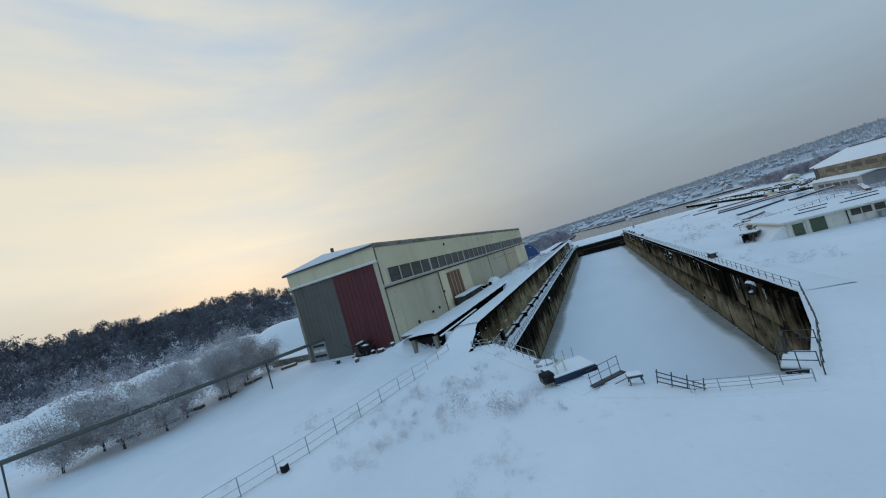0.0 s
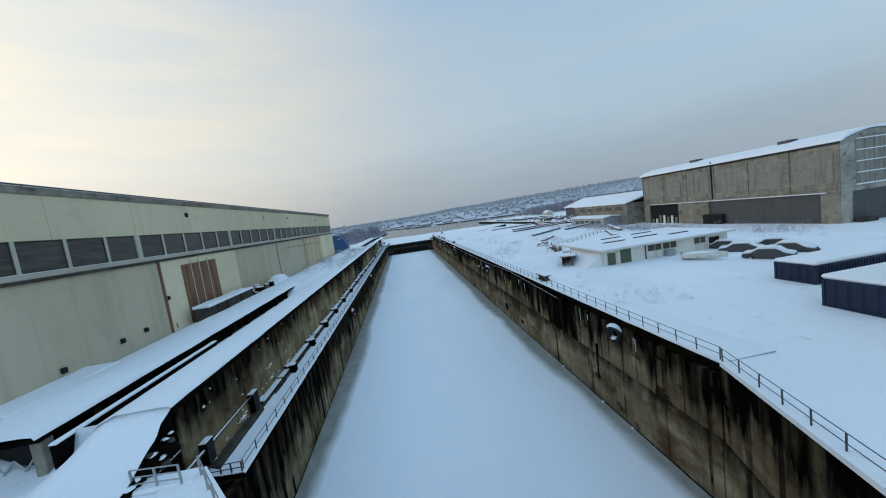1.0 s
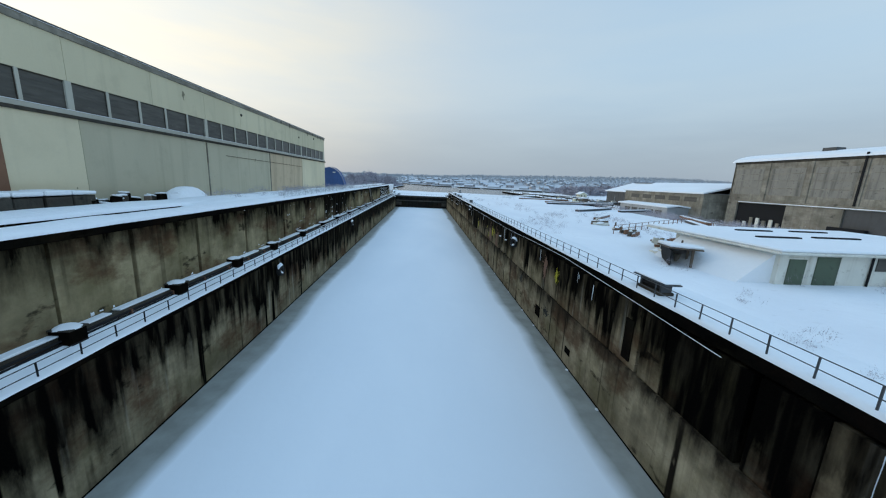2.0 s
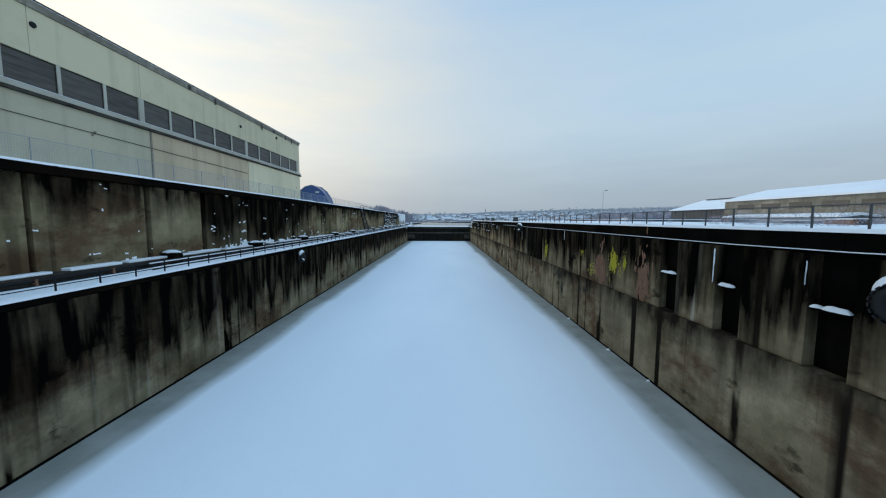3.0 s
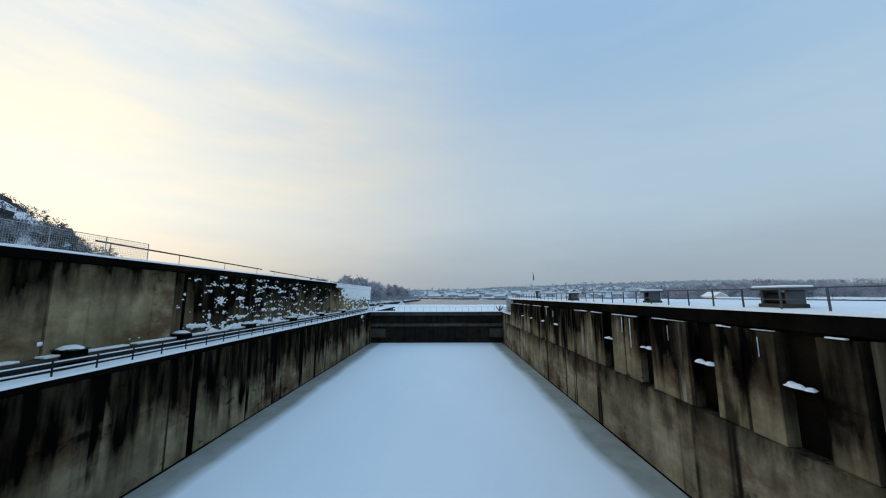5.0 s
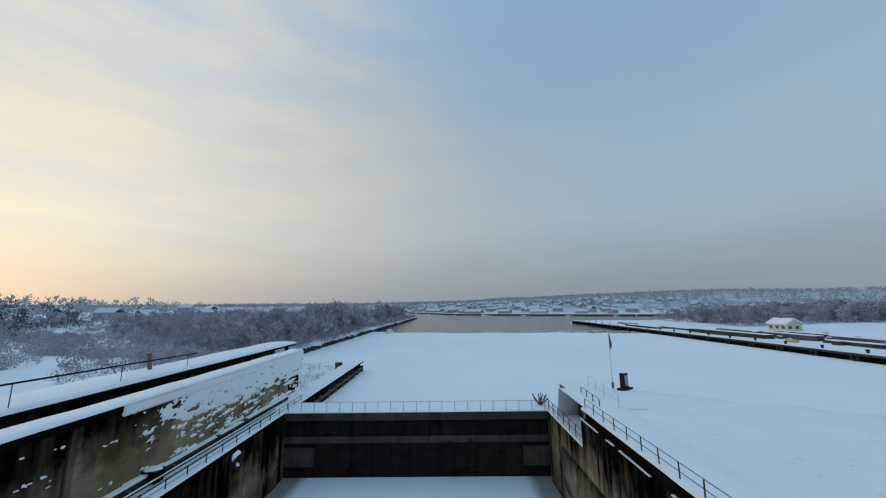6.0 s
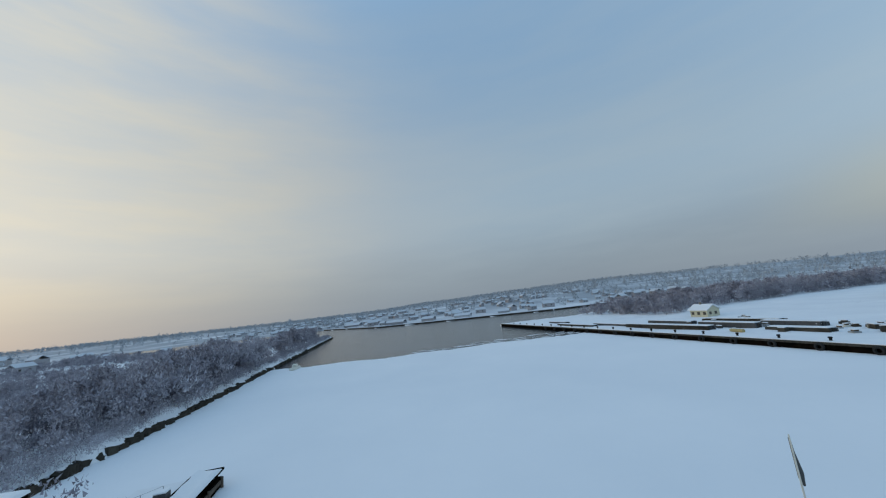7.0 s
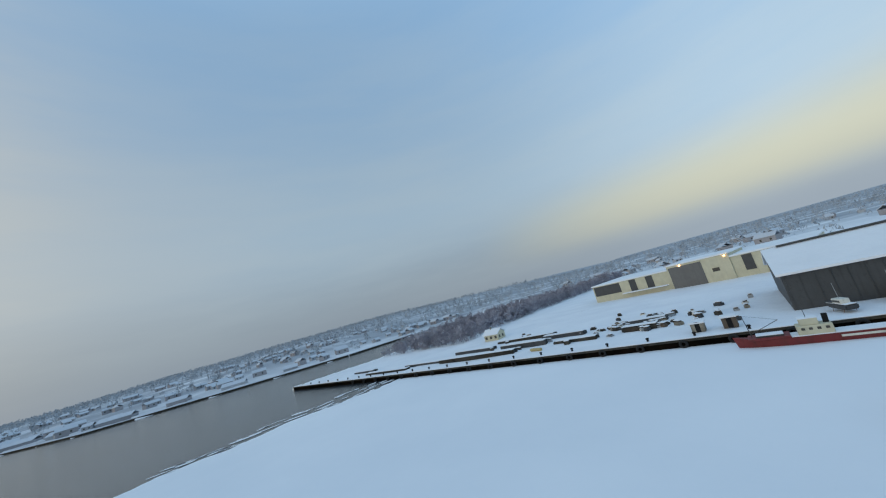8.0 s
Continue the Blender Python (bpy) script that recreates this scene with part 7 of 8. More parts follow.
# mesh fence that runs down towards the dock
railing("site_fence", [(-23.5, -200.5, 8.3), (-20.8, -192.5, 8.3), (-19.0, -183.5, 8.3), (-17.9, -179.8, 8.35), (-16.9, -176.4, 8.6)], 1.15, 2.1, "thin galvanised site fence standing in the snow", "fence", (1.0, 0.5, 0.06), 0.022, M_galv, "fences")
t = thing("marker_stone", pose(-21.0, -194.3, 8.3), "small dark box standing in the snow", "box")
part("body", boxed(-0.2, 0.2, -0.2, 0.2, 0, 0.45, bevel=0.04), M_black, t)
part("lid", boxed(-0.22, 0.22, -0.22, 0.22, 0.45, 0.52, bevel=0.02), M_snow, t)

# junk in front of the hall doors
rng = random.Random(12)
for i, (x, y) in enumerate(((-33.2, -170.6), (-32.2, -171.2), (-30.8, -171.4), (-34.2, -171.0), (-29.6, -171.6), (-28.6, -172.2), (-36.0, -172.8), (-31.9, -173.7), (-27.2, -171.6))):
    t = thing("scrap", pose(x, y, ground_z(x, y) - 0.02, 0, 0, rng.uniform(0, 180)), "heap of rusty scrap and boards dusted with snow", "scrap", "scrap by the hall")
    big = (2.1, 1.6)[i] if i < 2 else 0.55
    part("block", boxed(-0.45 * big, 0.5 * big, -0.3 * big, 0.25 * big, -0.1, 0.8 * big, bevel=0.06), M_black if i < 2 else rng.choice((M_black, M_steel, M_wood)), t)
    for k in range(3 if i < 2 else 1):
        part("sheet", boxed(-0.4 * big, 0.3 * big, -0.03, 0.03, 0, rng.uniform(0.6, 1.1) * big, bevel=0.015, m=pose(rng.uniform(-0.4, 0.4) * big, rng.uniform(-0.4, 0.4) * big, 0, rng.uniform(-25, 25), rng.uniform(-35, 35), rng.uniform(0, 180))), rng.choice((M_conc_dark, M_dark_sheet, M_wood)), t)
    for k in range(4):
        a = rng.uniform(0, 6.28)
        part("bar", rodded((0, 0, 0.1), (1.1 * math.cos(a) * big, 1.1 * math.sin(a) * big, rng.uniform(0.1, 1.3) * big), 0.05, 5), rng.choice((M_steel, M_rust, M_wood)), t)
    bm = bmesh.new()
    mound(bm, 0, 0, 0.85 * big, 0.5 * big, 0.32, 0.18, 10, 3, i)
    part("snow_cap", bm, M_snow, t, smooth=True)
lean = thing("lean_to", pose(-26.3, -168.8, 9.0), "low lean-to shed with broken windows by the hall corner", "shed")
part("wall", boxed(-1.1, 1.0, 0, 7, -0.5, 1.0, bevel=0.03), M_conc, lean)
part("roof", boxed(-1.2, 1.2, -0.2, 7.2, 1.0, 1.2, bevel=0.06), M_snow, lean)
for y in (0.6, 2.4, 4.2):
    part("window", boxed(0.99, 1.03, y, y + 1.2, 0.3, 0.85), M_glass, lean)
for x in (-0.6, 0.3):
    part("window", boxed(x - 0.3, x + 0.35, -0.03, 0.02, 0.2, 0.8), M_glass, lean)

# low wall and gate left of the hall, pipeline across the field
lw = thing("yard_wall", pose(-46, -166.5, 8.6), "low grey yard wall beside the hall", "wall")
for i in range(4):
    part("panel", boxed(-3.0 * i - 2.9, -3.0 * i, -0.1, 0.1, -0.4, 1.3, bevel=0.03), M_conc, lw)
    part("cap_snow", boxed(-3.0 * i - 2.95, -3.0 * i + 0.02, -0.16, 0.16, 1.3, 1.42, bevel=0.05), M_snow, lw)
M_pipe = paint_material("pipe_lagging", (0.10, 0.105, 0.095), (0.06, 0.06, 0.055), 0.4, 0.8)
pl = thing("pipeline", pose(-54, -203, 8.6), "long dark overhead pipeline on posts across the snow field", "pipeline")
path_pts = [(-4, -14), (1.6, 5), (10.1, 26), (14.5, 37), (8.5, 60)]
for (xa, ya), (xb, yb) in zip(path_pts, path_pts[1:]):
    for dz in (3.6,):
        part("pipe", rodded((xa, ya, dz), (xb, yb, dz), 0.24, 10), M_pipe, pl)
    for k in range(1):
        f = 0.98
        part("support", boxed(mixv(xa, xb, f) - 0.06, mixv(xa, xb, f) + 0.06, mixv(ya, yb, f) - 0.06, mixv(ya, yb, f) + 0.06, -0.6, 3.5), M_steel, pl)
for i, (x, y, rx, ry, h) in enumerate(((-86, -182, 13, 12, 7.2), (-88, -169, 14, 12, 6.6), (-84, -156, 13, 14, 8.0), (-100, -198, 14, 11, 3.5), (-82, -142, 12, 14, 8.2), (-93, -190, 12, 11, 6.0))):
    bm = bmesh.new()
    mound(bm, 0, 0, -0.8, rx, ry, h, 26, 8, i)
    tagged_at(part("snowdrift", bm, M_snow, smooth=True), pose(x, y, ground_z(x, y)), "great heap of ploughed snow in the field", "snowdrift", "snowdrifts")
rng = random.Random(14)
for i in range(7):
    x, y = -49 - i * 1.7 + rng.uniform(-1, 1), -166 - i * 3.6 + rng.uniform(-1, 1)
    t = thing("timber_pile", pose(x, y, ground_z(x, y) - 0.05, 0, 0, rng.uniform(20, 80)), "dark low pile of timber in the snow", "timber pile", "timber piles")
    for k in range(3):
        part("beam", boxed(-1.2, 1.2, k * 0.3 - 0.4, k * 0.3 - 0.15, 0, 0.35 + 0.1 * rng.random()), M_wood, t)
    part("snow_cap", boxed(-1.1, 1.1, -0.4, 0.4, 0.42, 0.55, bevel=0.06), M_snow, t)

# broken edge of the bank at the retaining wall's end
rng = random.Random(61)
bank = thing("bank_rubble", pose(-15, -174, 8.3), "dark broken concrete and earth at the wall's end, snow on top", "rubble")
def bank_top(x, y):
    """Height of the snow that runs down from the wall top to the dock head."""
    inland = smooth(14.8, 18.5, -x)
    z = mixv(10.62, 8.4, smooth(16.6, 20.3, -x) * smooth(-169, -173.0, y))
    south = max(0.0, min(1.0, (-172.7 - y) / mixv(3.2, 9.0, inland)))
    z = mixv(z, 8.22, south ** mixv(0.9, 0.75, inland))
    return mixv(z, 8.1, smooth(23.5, 26, -x)) + 0.07 * noise.noise((x * 0.7, y * 0.7, 2)) + 0.03 * noise.noise((x * 2.2, y * 2.2, 7))


bm = bmesh.new()
rows = []
for j in range(56):
    y = -172.45 - 0.2 * j
    e = -14.32 - 0.2 * max(0.0, -172.7 - y) + 0.16 * noise.noise((y * 1.7, 0, 3))
    rows.append([bm.verts.new((x + 15, y + 174, (bank_top(x, y) - (0.05 if i == 0 else 0)) - 8.3)) for i in range(42) for x in (e - 0.27 * i,)])
for a, b in zip(rows, rows[1:]):
    for k in range(41):
        bm.faces.new((a[k], a[k + 1], b[k + 1], b[k]))
part("snow_slope", bm, M_snow, bank, "smooth snow running down from the wall top", smooth=True)
bm = bmesh.new()
rows = []
for j in range(34):
    y = -172.45 - 0.1 * j
    e = -14.34 - 0.2 * max(0.0, -172.7 - y) + 0.16 * noise.noise((y * 1.7, 0, 3))
    top = bank_top(e, y) - 0.09
    rows.append([bm.verts.new((e + 15 - 0.12 * min(i, 1) + 0.2 * noise.noise((y * 1.9, i * 0.9, 8)) * min(i, 1), y + 174, mixv(top, 5.5, i / 12) - 8.3)) for i in range(13)])
for a, b in zip(rows, rows[1:]):
    for k in range(12):
        bm.faces.new((a[k], b[k], b[k + 1], a[k + 1]))
part("earth_face", bm, M_dock_black, bank, "dark broken earth and concrete face")
for i in range(60):
    f = rng.random()
    x, y = 0.6 - 0.5 * f + rng.uniform(-0.15, 0.12), 1.2 - 2.6 * f
    q = rng.uniform(0.07, 0.22)
    z = rng.uniform(-0.3, 1.75 * (1 - f))
    part("chunk", boxed(-q, q, -q * 0.8, q * 0.8, -q * 0.6, q * 0.6, q * 0.2, pose(x, y, z, rng.uniform(0, 40), rng.uniform(0, 40), rng.uniform(0, 90))), rng.choice((M_dock_black, M_dock_black, M_conc_dark)), bank)
for i in range(8):
    f = rng.random()
    bm = bmesh.new()
    mound(bm, 0.62 - 0.5 * f + rng.uniform(-0.08, 0.1), 1.0 - 2.6 * f, rng.uniform(0.3, 1.6) * (1 - f), rng.uniform(0.1, 0.2), rng.uniform(0.1, 0.25), rng.uniform(0.06, 0.12), 9, 3, i)
    part("snow_patch", bm, M_snow, bank, smooth=True)

# ---------------------------------------------------------------- the yard east of the dock
def car(m, label):
    c = thing("car", m, label, "car", "snowed-in cars in the yard")
    prof = [(-2.1, 0.35), (-2.1, 0.75), (-1.3, 0.88), (-0.7, 1.32), (0.75, 1.36), (1.45, 0.92), (2.1, 0.8), (2.15, 0.35)]
    bm = bmesh.new()
    prism(bm, prof, 1, -0.8, 0.8)
    bmesh.ops.bevel(bm, geom=bm.edges[:], offset=0.06, segments=2, affect="EDGES")
    part("body", bm, M_dark_sheet, c)
    for s_ in (-0.79, 0.75):
        bm = bmesh.new()
        prism(bm, [(-1.1, 0.9), (-0.62, 1.24), (0.68, 1.27), (1.2, 0.92)], 1, s_, s_ + 0.06)
        part("side_window", bm, M_glass, c)
    for x in (-1.35, 1.35):
        for y in (-0.72, 0.72):
            w = part("wheel", rodded((x, y - 0.1, 0.32), (x, y + 0.1, 0.32), 0.32, 14), M_rubber, c)
            part("hubcap", rodded((x, y - 0.12, 0.32), (x, y + 0.12, 0.32), 0.17, 10), M_galv, w)
    part("bumper", boxed(2.08, 2.22, -0.75, 0.75, 0.38, 0.55, bevel=0.03), M_black, c)
    bm = bmesh.new()
    prism(bm, [(-2.12, 0.72), (-1.3, 0.86), (-0.7, 1.32), (0.75, 1.36), (1.45, 0.9), (2.12, 0.78), (2.05, 0.98), (1.35, 1.12), (0.8, 1.56), (-0.75, 1.54), (-1.35, 1.06), (-2.05, 0.95)], 1, -0.78, 0.78)
    bmesh.ops.bevel(bm, geom=bm.edges[:], offset=0.05, segments=2, affect="EDGES")
    part("snow_cover", bm, M_snow, c, "thick snow over bonnet and roof", smooth=True)
    return c


first = car(pose(36.6, -157.0, 7.82, 0, 0, -62), "parked car buried under snow in the yard")
for x, y, r in ((38.6, -152.2, -55), (40.6, -156.0, -68), (39.6, -149.4, 115), (42.6, -152.8, -60)):
    copy_thing(first, pose(x, y, 7.78, 0, 0, r))
boat = thing("rowing_boat", pose(31.0, -151.6, 8.2, 0, 0, -50), "small pale boat lying in the snow by the workshop", "boat")
bm = bmesh.new()
rows = []
for i in range(9):
    f = i / 8
    w = 0.85 * math.sin(math.pi * min(0.98, 0.25 + 0.75 * (1 - f))) ** 0.7 if f > 0.02 else 0.6
    w = 0.8 * (1 - f ** 3)
    rows.append([bm.verts.new((f * 4.4, s_ * w * k, z)) for s_, k, z in ((-1, 1, 0.75 + 0.15 * f), (-1, 0.8, 0.25), (0, 0, 0.02 + 0.2 * f * f), (1, 0.8, 0.25), (1, 1, 0.75 + 0.15 * f))])
for a, b in zip(rows, rows[1:]):
    for k in range(4):
        bm.faces.new((a[k], b[k], b[k + 1], a[k + 1]))
bm.faces.new(rows[0][::-1])
part("hull", bm, M_white, boat)
bm = bmesh.new()
mound(bm, 1.9, 0, 0.55, 2.1, 0.7, 0.35, 16, 4, 2)
part("snow_fill", bm, M_snow, boat, smooth=True)
part("gunwale", rodded((0, -0.8, 0.76), (0, 0.8, 0.76), 0.05, 5), M_wood, boat)
rng = random.Random(19)
for i in range(26):
    if i < 12:
        x, y = rng.uniform(38, 43), rng.uniform(-148, -141)
    else:
        f = (i - 12) / 13
        x, y = mixv(23.0, 28.5, f) + rng.uniform(-1, 1), mixv(-143.5, -116, f) + rng.uniform(-1.2, 1.2)
        if x > 22.3 and y < -137:
            x = 21.4
    t = thing("rubble", pose(x, y, ground_z(x, y) - 0.05, rng.uniform(-8, 8), rng.uniform(-8, 8), rng.uniform(0, 180)), "broken timber and rubble poking out of the snow", "rubble", "rubble in the yard")
    for k in range(3):
        l = rng.uniform(0.5, 1.3)
        part("board", boxed(-l, l, k * 0.3 - 0.5, k * 0.3 - 0.28, 0.05, 0.16 + rng.uniform(0.05, 0.45), bevel=0.02, m=pose(0, 0, 0, 0, rng.uniform(-14, 14), rng.uniform(-25, 25))), rng.choice((M_wood, M_conc, M_rust, M_white)), t)
    bm = bmesh.new()
    mound(bm, 0, 0, 0.3, rng.uniform(0.4, 0.8), 0.45, 0.25, 10, 3, i)
    part("snow_cap", bm, M_snow, t, smooth=True)
shelter = thing("collapsed_shed", pose(20.4, -144.6, 8.15, 0, 0, 62), "collapsed dark timber shed with snowy roof", "shed")
for i in range(4):
    part("post", boxed(i * 1.5, i * 1.5 + 0.15, 0, 0.15, 0, 1.3 - 0.15 * i), M_wood, shelter)
part("roof", boxed(-0.3, 5.0, -0.5, 1.6, 1.25, 1.35, bevel=0.02, m=pose(0, 0, 0, 0, 5, 0)), M_wood, shelter)
part("roof_snow", boxed(-0.3, 5.0, -0.5, 1.6, 1.35, 1.6, bevel=0.09, m=pose(0, 0, 0, 0, 5, 0)), M_snow, shelter)
part("back_board", boxed(0, 4.6, 1.3, 1.4, 0, 1.1), M_black, shelter)
part("prop", rodded((4.9, 0, 0), (3.2, 0.2, 1.5), 0.07, 6), M_wood, shelter)

railing("yard_railing", [(24.0, -128, 8.2), (45, -112, 8.0), (60, -118, 6.6)], 0.95, 2.2, "rusty pipe railing beside the track", "railing", (1.0, 0.5), 0.035, M_rust, "railings")
for i, (x, y, l, r) in enumerate(((34, -128, 9, 60), (38, -131, 8, 62), (42, -122, 14, 64), (50, -112, 16, 66), (34, -96, 18, 40), (37, -70, 24, 15), (40, -60, 26, 12), (36, -44, 20, 10), (47, -90, 14, 30), (30, -112, 9, 50))):
    t = thing("rail_stack", pose(x, y, ground_z(x, y) - 0.05, 0, 0, r - 90), "stack of long dark steel rails under snow", "steel stack", "steel stacks in the yard")
    for k in range(3):
        part("beam", boxed(k * 0.3 - 0.4, k * 0.3 - 0.2, 0, l, 0, 0.42, bevel=0.02), rng.choice((M_steel, M_rust)), t)
    part("snow_cover", boxed(-0.42, 0.42, 0.2, l - 0.2, 0.42, 0.54, bevel=0.05), M_snow, t)

lp = thing("lamp_post", pose(45.2, -42.0, 7.9), "tall thin lamp post in the yard", "lamp post")
part("pole", rodded((0, 0, -0.3), (0, 0, 8.6), 0.07, 8, 0.045), M_galv, lp)
part("arm", rodded((0, 0, 8.55), (0.7, 0, 8.7), 0.03, 6), M_galv, lp)
part("lamp_head", boxed(0.5, 1.1, -0.12, 0.12, 8.62, 8.78, bevel=0.03), M_dark_sheet, lp)

# sunk slip with tyres beyond the yard
slip = thing("slip_wall", pose(30.3, -35.6, 7.2, 0, 0, 53), "dark concrete slip wall with snowy rim", "slip wall")
part("wall", boxed(0, 42, 0.0, 0.8, -1.0, 0.75, bevel=0.04), M_dock_black, slip)
part("rim", boxed(-0.2, 42.2, -0.3, 1.1, 0.75, 0.95, bevel=0.03), M_conc_dark, slip)
part("rim_snow", boxed(-0.2, 42.2, -0.25, 3.5, 0.95, 1.15, bevel=0.08), M_snow, slip)
for i in range(9):
    part("block", boxed(2 + i * 1.6, 3.1 + i * 1.6, -1.6, -0.4, -0.7, rng.uniform(-0.2, 0.25), bevel=0.06), rng.choice((M_rubber, M_conc, M_rust)), slip)

# ---------------------------------------------------------------- pier ends by the gate
mast = thing("flag_mast", pose(18.1, -1.4, 8.25), "slim white flag mast with a furled flag", "flag mast")
part("pole", rodded((0, 0, -0.3), (0, 0, 5.0), 0.045, 8, 0.025), M_white, mast)
bm = bmesh.new()
pts = [(0.03, 0, 4.9), (0.16, 0.05, 4.3), (0.26, 0.0, 3.6), (0.12, -0.05, 3.2), (0.03, 0, 3.5)]
lo = [bm.verts.new(p) for p in pts]
hi = [bm.verts.new((p[0] + 0.02, p[1] + 0.09, p[2] - 0.05)) for p in pts]
for i in range(5):
    bm.faces.new((lo[i], lo[(i + 1) % 5], hi[(i + 1) % 5], hi[i]))
bm.faces.new(lo[::-1])
bm.faces.new(hi)
part("flag", bm, M_dark_sheet, mast, "limp dark flag")
part("foot", rodded((0, 0, -0.2), (0, 0, 0.3), 0.12, 8), M_conc, mast)
cab = thing("control_cabinet", pose(18.6, -2.5, 8.2, 0, 0, 30), "black control cabinet with a hatch, snow around it", "cabinet")
part("body", boxed(-0.3, 0.3, -0.22, 0.22, 0, 1.35, bevel=0.03), M_black, cab)
part("hatch", boxed(-0.22, 0.22, -0.25, -0.22, 0.35, 1.2), M_galv, cab)
part("foot", boxed(-0.7, 0.8, -0.3, 0.3, -0.05, 0.12, bevel=0.03), M_black, cab)
part("snow_cap", boxed(-0.28, 0.28, -0.2, 0.2, 1.35, 1.45, bevel=0.04), M_snow, cab)
railing("net_fence", [(15.7, -1.9, 8.25), (15.4, -5.6, 8.25), (15.2, -8.3, 8.25)], 1.0, 1.9, "thin net fence on the pier roof", "fence", (1.0, 0.5, 0.03), 0.012, M_galv, "fences")
railing("landing_rail", [(12.65, 3.2, 5.72), (12.65, -7.8, 5.72)], 0.9, 1.4, "dark railing along the pier landing", "railing", (1.0, 0.5), 0.028)
railing("roof_rail", [(14.0, -7.9, 8.3), (14.2, -4.0, 8.3)], 0.5, 1.3, "low dark rail on the recess roof", "railing", (1.0,), 0.028)
t = thing("scrap", pose(12.2, 1.8, SEA_Z + 0.4, 0, 0, 20), "tangle of dark timber at the gate corner", "scrap")
for i in range(6):
    a = i * 1.1
    part("bar", rodded((0, 0, 1.2), (0.8 * math.cos(a), 0.8 * math.sin(a), 2.2 + 0.3 * math.sin(3 * a)), 0.06, 5), M_wood, t)
part("pile", rodded((0, 0, -1), (0, 0, 1.9), 0.16, 8), M_wood, t)
ps = thing("rust_post", pose(-22.4, -4.1, 10.4, 12, 0, 0), "leaning dark rusty post in the snow", "post")
part("post", boxed(-0.12, 0.12, -0.12, 0.12, -0.3, 1.5, bevel=0.02), M_rust, ps)
part("cap", boxed(-0.15, 0.15, -0.15, 0.15, 1.5, 1.56), M_steel, ps)

# the jetty that carries the ledge on past the gate
jet = thing("jetty", pose(-13.5, 5, 4.0), "narrow snow-covered concrete jetty beyond the gate", "jetty")
part("platform", boxed(-6.5, 0.9, 0, 25.6, -1, 1.0, bevel=0.05), M_dock_black, jet)
part("platform_snow", boxed(-6.5, -0.9, 0.2, 25.4, 1.0, 1.32, bevel=0.12), M_snow, jet)
part("fender_beam", boxed(0.9, 1.08, 0.5, 25.4, 0.5, 0.85, bevel=0.03), M_wood, jet)
for i in range(9):
    part("pile", rodded((1.1, 1 + i * 3.0, -1.0), (1.1, 1 + i * 3.0, 1.1), 0.14, 8), M_wood, jet)
t = thing("jetty_cabinet", pose(-15.2, 25.0, 5.3), "dark junction cabinet on the jetty end", "cabinet")
part("body", boxed(-0.5, 0.5, -0.4, 0.4, 0, 1.2, bevel=0.04), M_dark_sheet, t)
part("snow_cap", boxed(-0.52, 0.52, -0.42, 0.42, 1.2, 1.38, bevel=0.07), M_snow, t)
railing("jetty_fence", [(-20.5, 22.0, 5.3), (-15.8, 26.5, 5.3)], 1.2, 1.6, "thin wire fence on the jetty", "fence", (1.0, 0.5), 0.018, M_galv, "fences")
tree_cloud("jetty_weeds", scatter(26, (-20, -14.5, 8, 28), lambda x, y: 0.8, (0.6, 1.4), 31), M_frost, "frosted weeds on the jetty", "weeds", clumps=70, seed=15, clump=0.9)

small_boat = thing("motor_boat", pose(-22.1, 119.4, SEA_Z, 0, 0, 80), "small white motor boat frozen in at the ice edge", "boat")
part("hull", boxed(-3.0, 2.6, -1.0, 1.0, -0.1, 0.8, bevel=0.25), M_white, small_boat)
part("cabin", boxed(-1.2, 0.8, -0.7, 0.7, 0.8, 1.7, bevel=0.12), M_white, small_boat)
part("windscreen", boxed(0.8, 0.86, -0.6, 0.6, 1.0, 1.5), M_glass, small_boat)

# ---------------------------------------------------------------- ship and dark hall across the harbour
ship = thing("coaster", pose(78.3, 11.9, SEA_Z) @ Matrix.Scale(0.58, 4), "old red-hulled coaster with cream wheelhouse moored at the quay", "ship")
bm = bmesh.new()
rows = []
for i in range(13):
    f = i / 12
    w = 2.6 * min(1.0, (f * 3.2) ** 0.6) if f < 0.9 else 2.4
    sheer = 1.9 + 1.1 * max(0, 1 - f * 4) ** 2 + 0.3 * max(0, f - 0.8)
    rows.append([bm.verts.new((s_ * w * k, -32 * f + (0.9 * (1 - f * 6) if z > 1 and f < 0.16 else 0), z if z < 1 else sheer)) for s_, k, z in ((-1, 0.8, -0.8), (-1, 1.0, 2), (1, 1.0, 2), (1, 0.8, -0.8))])
for a, b in zip(rows, rows[1:]):
    for k in range(3):
        bm.faces.new((a[k], b[k], b[k + 1], a[k + 1]))
bm.faces.new(rows[-1])
part("hull", bm, M_hull, ship, "faded red hull")
part("bulwark", boxed(-2.5, 2.5, -11, -2.4, 1.95, 2.5, bevel=0.05), M_hull, ship)
part("deck_snow", boxed(-2.3, 2.3, -29, -2.5, 1.9, 2.12, bevel=0.06), M_snow, ship)
part("hatch", boxed(-1.6, 1.6, -9.8, -4.2, 2.1, 2.9, bevel=0.06), M_steel, ship)
part("hatch_snow", boxed(-1.6, 1.6, -9.8, -4.2, 2.9, 3.05, bevel=0.06), M_snow, ship)
wheel = part("wheelhouse", boxed(-1.9, 1.9, -19, -12.5, 1.9, 4.3, bevel=0.08), M_cream, ship, "cream-painted wheelhouse")
for y in (-18, -16.5, -15, -13.6):
    part("port", boxed(-1.94, -1.88, y - 0.35, y + 0.35, 3.2, 3.8), M_glass, wheel)
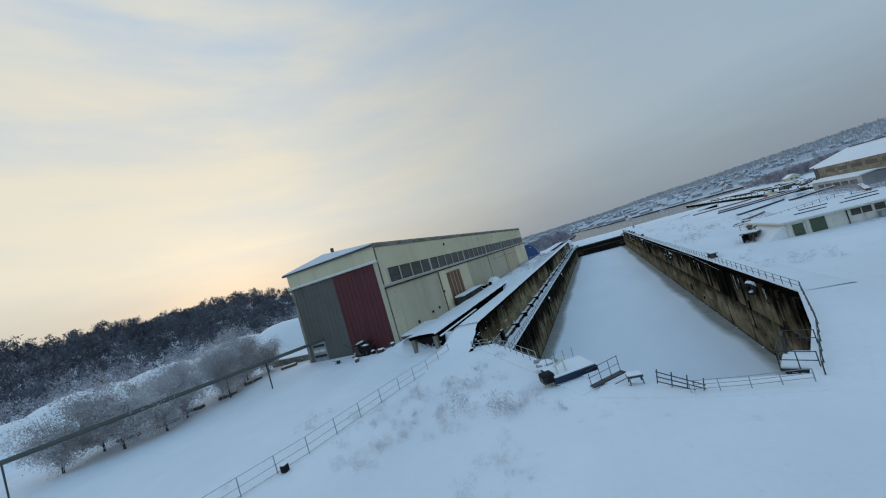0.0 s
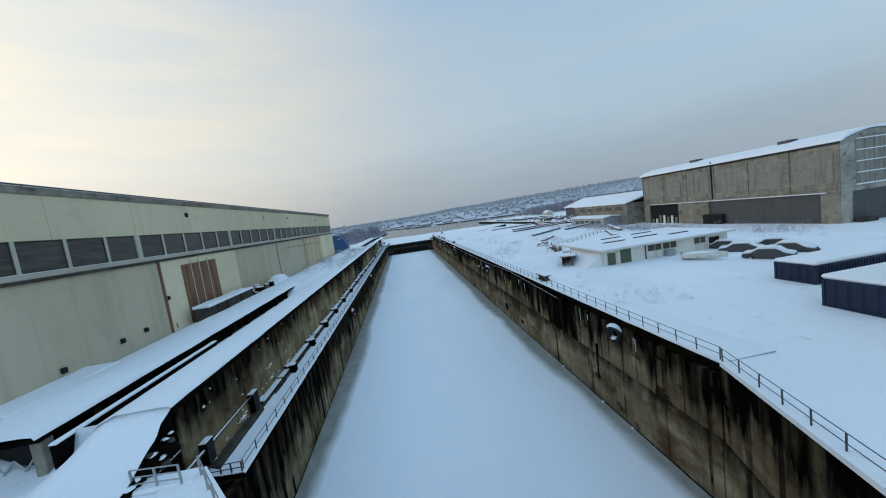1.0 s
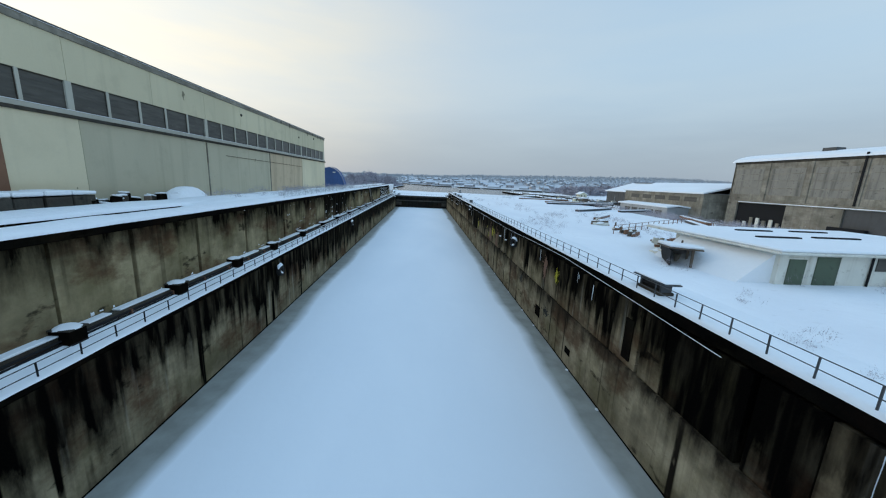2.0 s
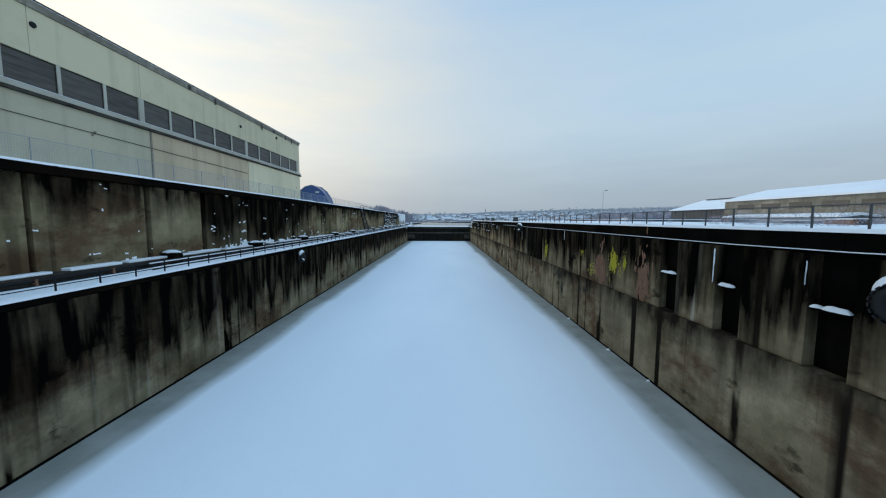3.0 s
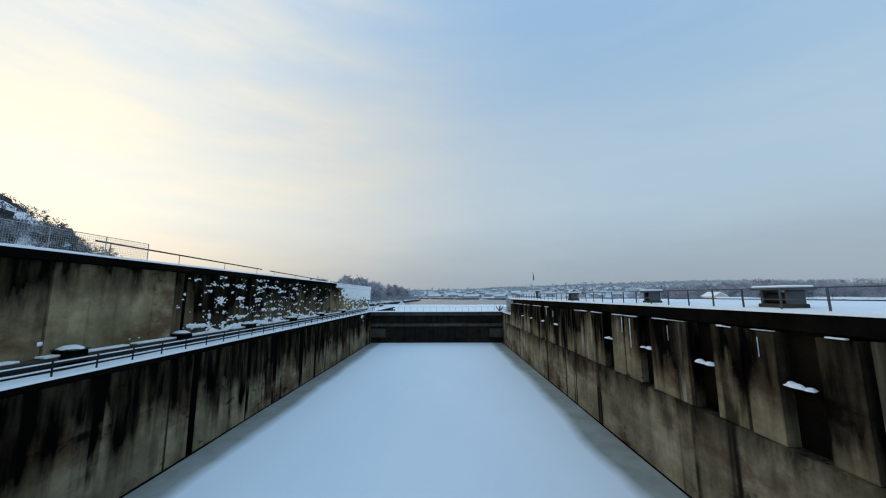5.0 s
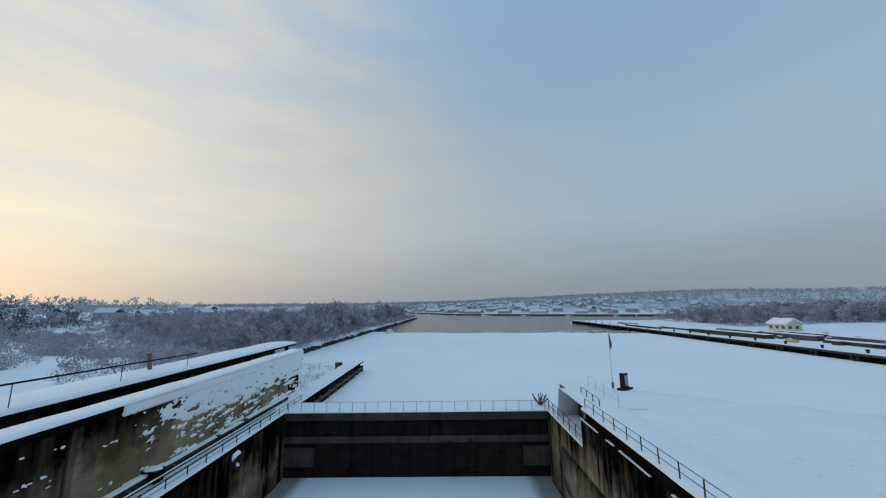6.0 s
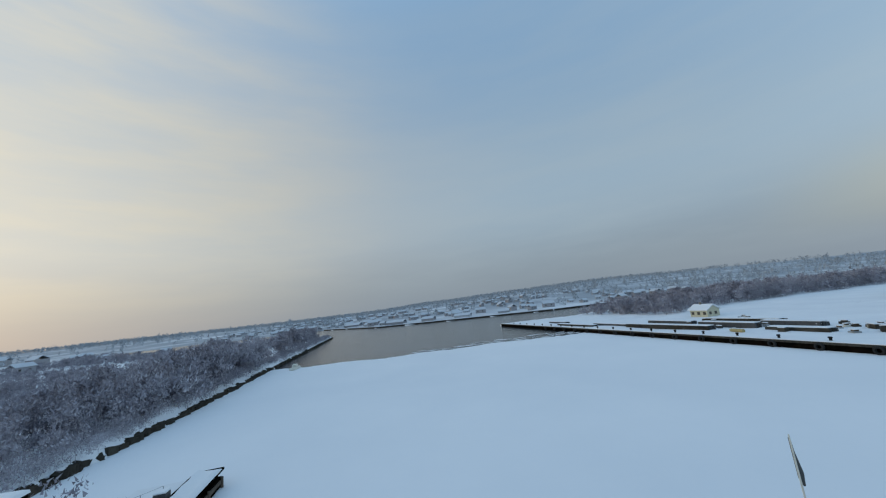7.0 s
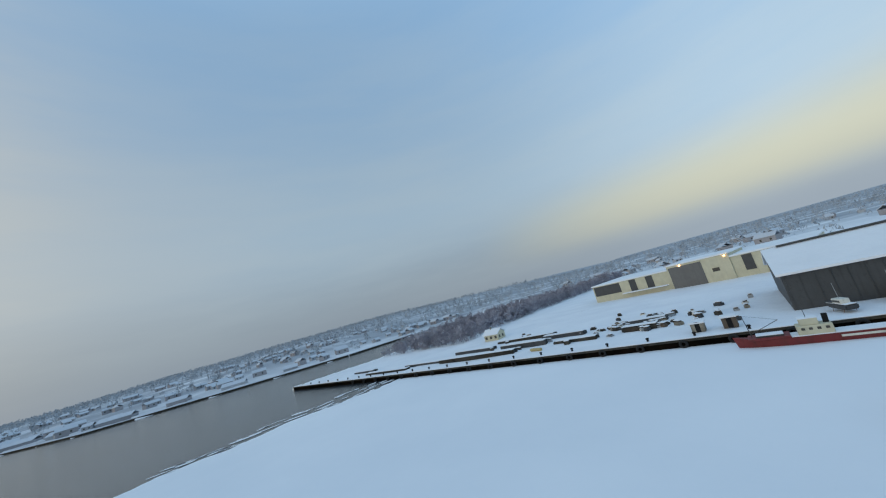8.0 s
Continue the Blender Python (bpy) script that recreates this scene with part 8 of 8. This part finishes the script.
part("bridge", boxed(-1.5, 1.5, -16.8, -13.4, 4.3, 5.9, bevel=0.08), M_cream, ship)
part("bridge_snow", boxed(-1.6, 1.6, -16.9, -13.3, 5.9, 6.08, bevel=0.06), M_snow, ship)
part("funnel", rodded((0, -18.2, 4.2), (0, -18.4, 6.4), 0.55, 12), M_black, ship)
part("white_stripe", boxed(-2.66, -2.6, -30, -19.5, 1.0, 1.5), M_white, ship, "row of plain white bars on the hull")
part("foremast", rodded((0, -3.4, 2.0), (0, -2.8, 8.6), 0.12, 8, 0.06), M_steel, ship)
part("boom", rodded((0, -3.2, 3.2), (0.6, -9.8, 6.2), 0.08, 7), M_steel, ship)
part("stay", rodded((0, -2.8, 8.5), (0.6, -9.8, 6.2), 0.03, 4), M_steel, ship)
part("aftmast", rodded((0, -15, 5.9), (0, -15, 8.2), 0.07, 6), M_steel, ship)

dh = thing("dark_hall", pose(94.6, 3.2, 5.6), "big dark sheet-clad boat hall with snowy roof", "boat hall")
part("wall", boxed(0, 26, -52, 0, -0.5, 6.6), M_dark_sheet, dh, "dark weathered sheet walls")
for i in range(26):
    part("rib", boxed(-0.08, 0.0, -2 * i - 0.5, -2 * i - 0.4, 0, 6.5), M_steel, dh)
bm = bmesh.new()
prism(bm, [(-0.8, 6.5), (13, 10.6), (26.8, 6.5), (26.8, 6.9), (13, 11.1), (-0.8, 6.9)], 1, -52.6, 0.6)
part("roof", bm, M_snow, dh, "thick snow roof")
part("roof_ridge", boxed(12.2, 13.8, -51, -2, 11.0, 11.35, bevel=0.05), M_dark_sheet, dh)
bm = bmesh.new()
prism(bm, [(0, 6.5), (13, 10.6), (26, 6.5)], 1, -0.25, 0.0)
part("gable", bm, M_dark_sheet, dh)
for x, y, r in ((88.5, -2.0, 20), (92.0, -8.5, -10)):
    t = thing("laid_up_boat", pose(x, y, 5.6, 0, 0, r) @ Matrix.Scale(0.75, 4), "dark motor yacht on stands with snow on deck", "boat", "boats laid up ashore")
    bm = bmesh.new()
    prism(bm, [(-3.2, 1.7), (-2.9, 0.6), (2.2, 0.7), (3.6, 2.0)], 1, -1.1, 1.1)
    bmesh.ops.bevel(bm, geom=bm.edges[:], offset=0.2, segments=2, affect="EDGES")
    part("hull", bm, M_dark_sheet, t)
    part("cabin", boxed(-1.6, 1.2, -0.8, 0.8, 1.7, 2.8, bevel=0.12), M_white, t)
    part("window", boxed(-1.3, 1.0, -0.83, 0.83, 2.1, 2.5), M_glass, t)
    part("deck_snow", boxed(-2.9, 3.0, -0.95, 0.95, 1.72, 1.85, bevel=0.06), M_snow, t)
    for a in (-1.8, 1.4):
        for s_ in (-0.9, 0.9):
            part("stand", rodded((a, s_ * 1.2, 0), (a, s_ * 0.8, 0.9), 0.05, 5), M_rust, t)
    part("mast", rodded((0, 0, 2.8), (0.2, 0, 6.2), 0.05, 6), M_galv, t)

# lamps that burn on the warehouse
lamp_mat = bpy.data.materials.new("lit_lamp")
lamp_mat.use_nodes = True
lamp_mat.node_tree.nodes["Principled BSDF"].inputs["Emission Color"].default_value = (1.0, 0.55, 0.22, 1)
lamp_mat.node_tree.nodes["Principled BSDF"].inputs["Emission Strength"].default_value = 6.0
for y, z in ((-35.5, 8.0), (-49.0, 8.0)):
    l = part("wall_lamp", boxed(-0.95, -0.5, y - 0.25, y + 0.25, z, z + 0.35, bevel=0.05), lamp_mat, wh, "lit orange wall lamp")
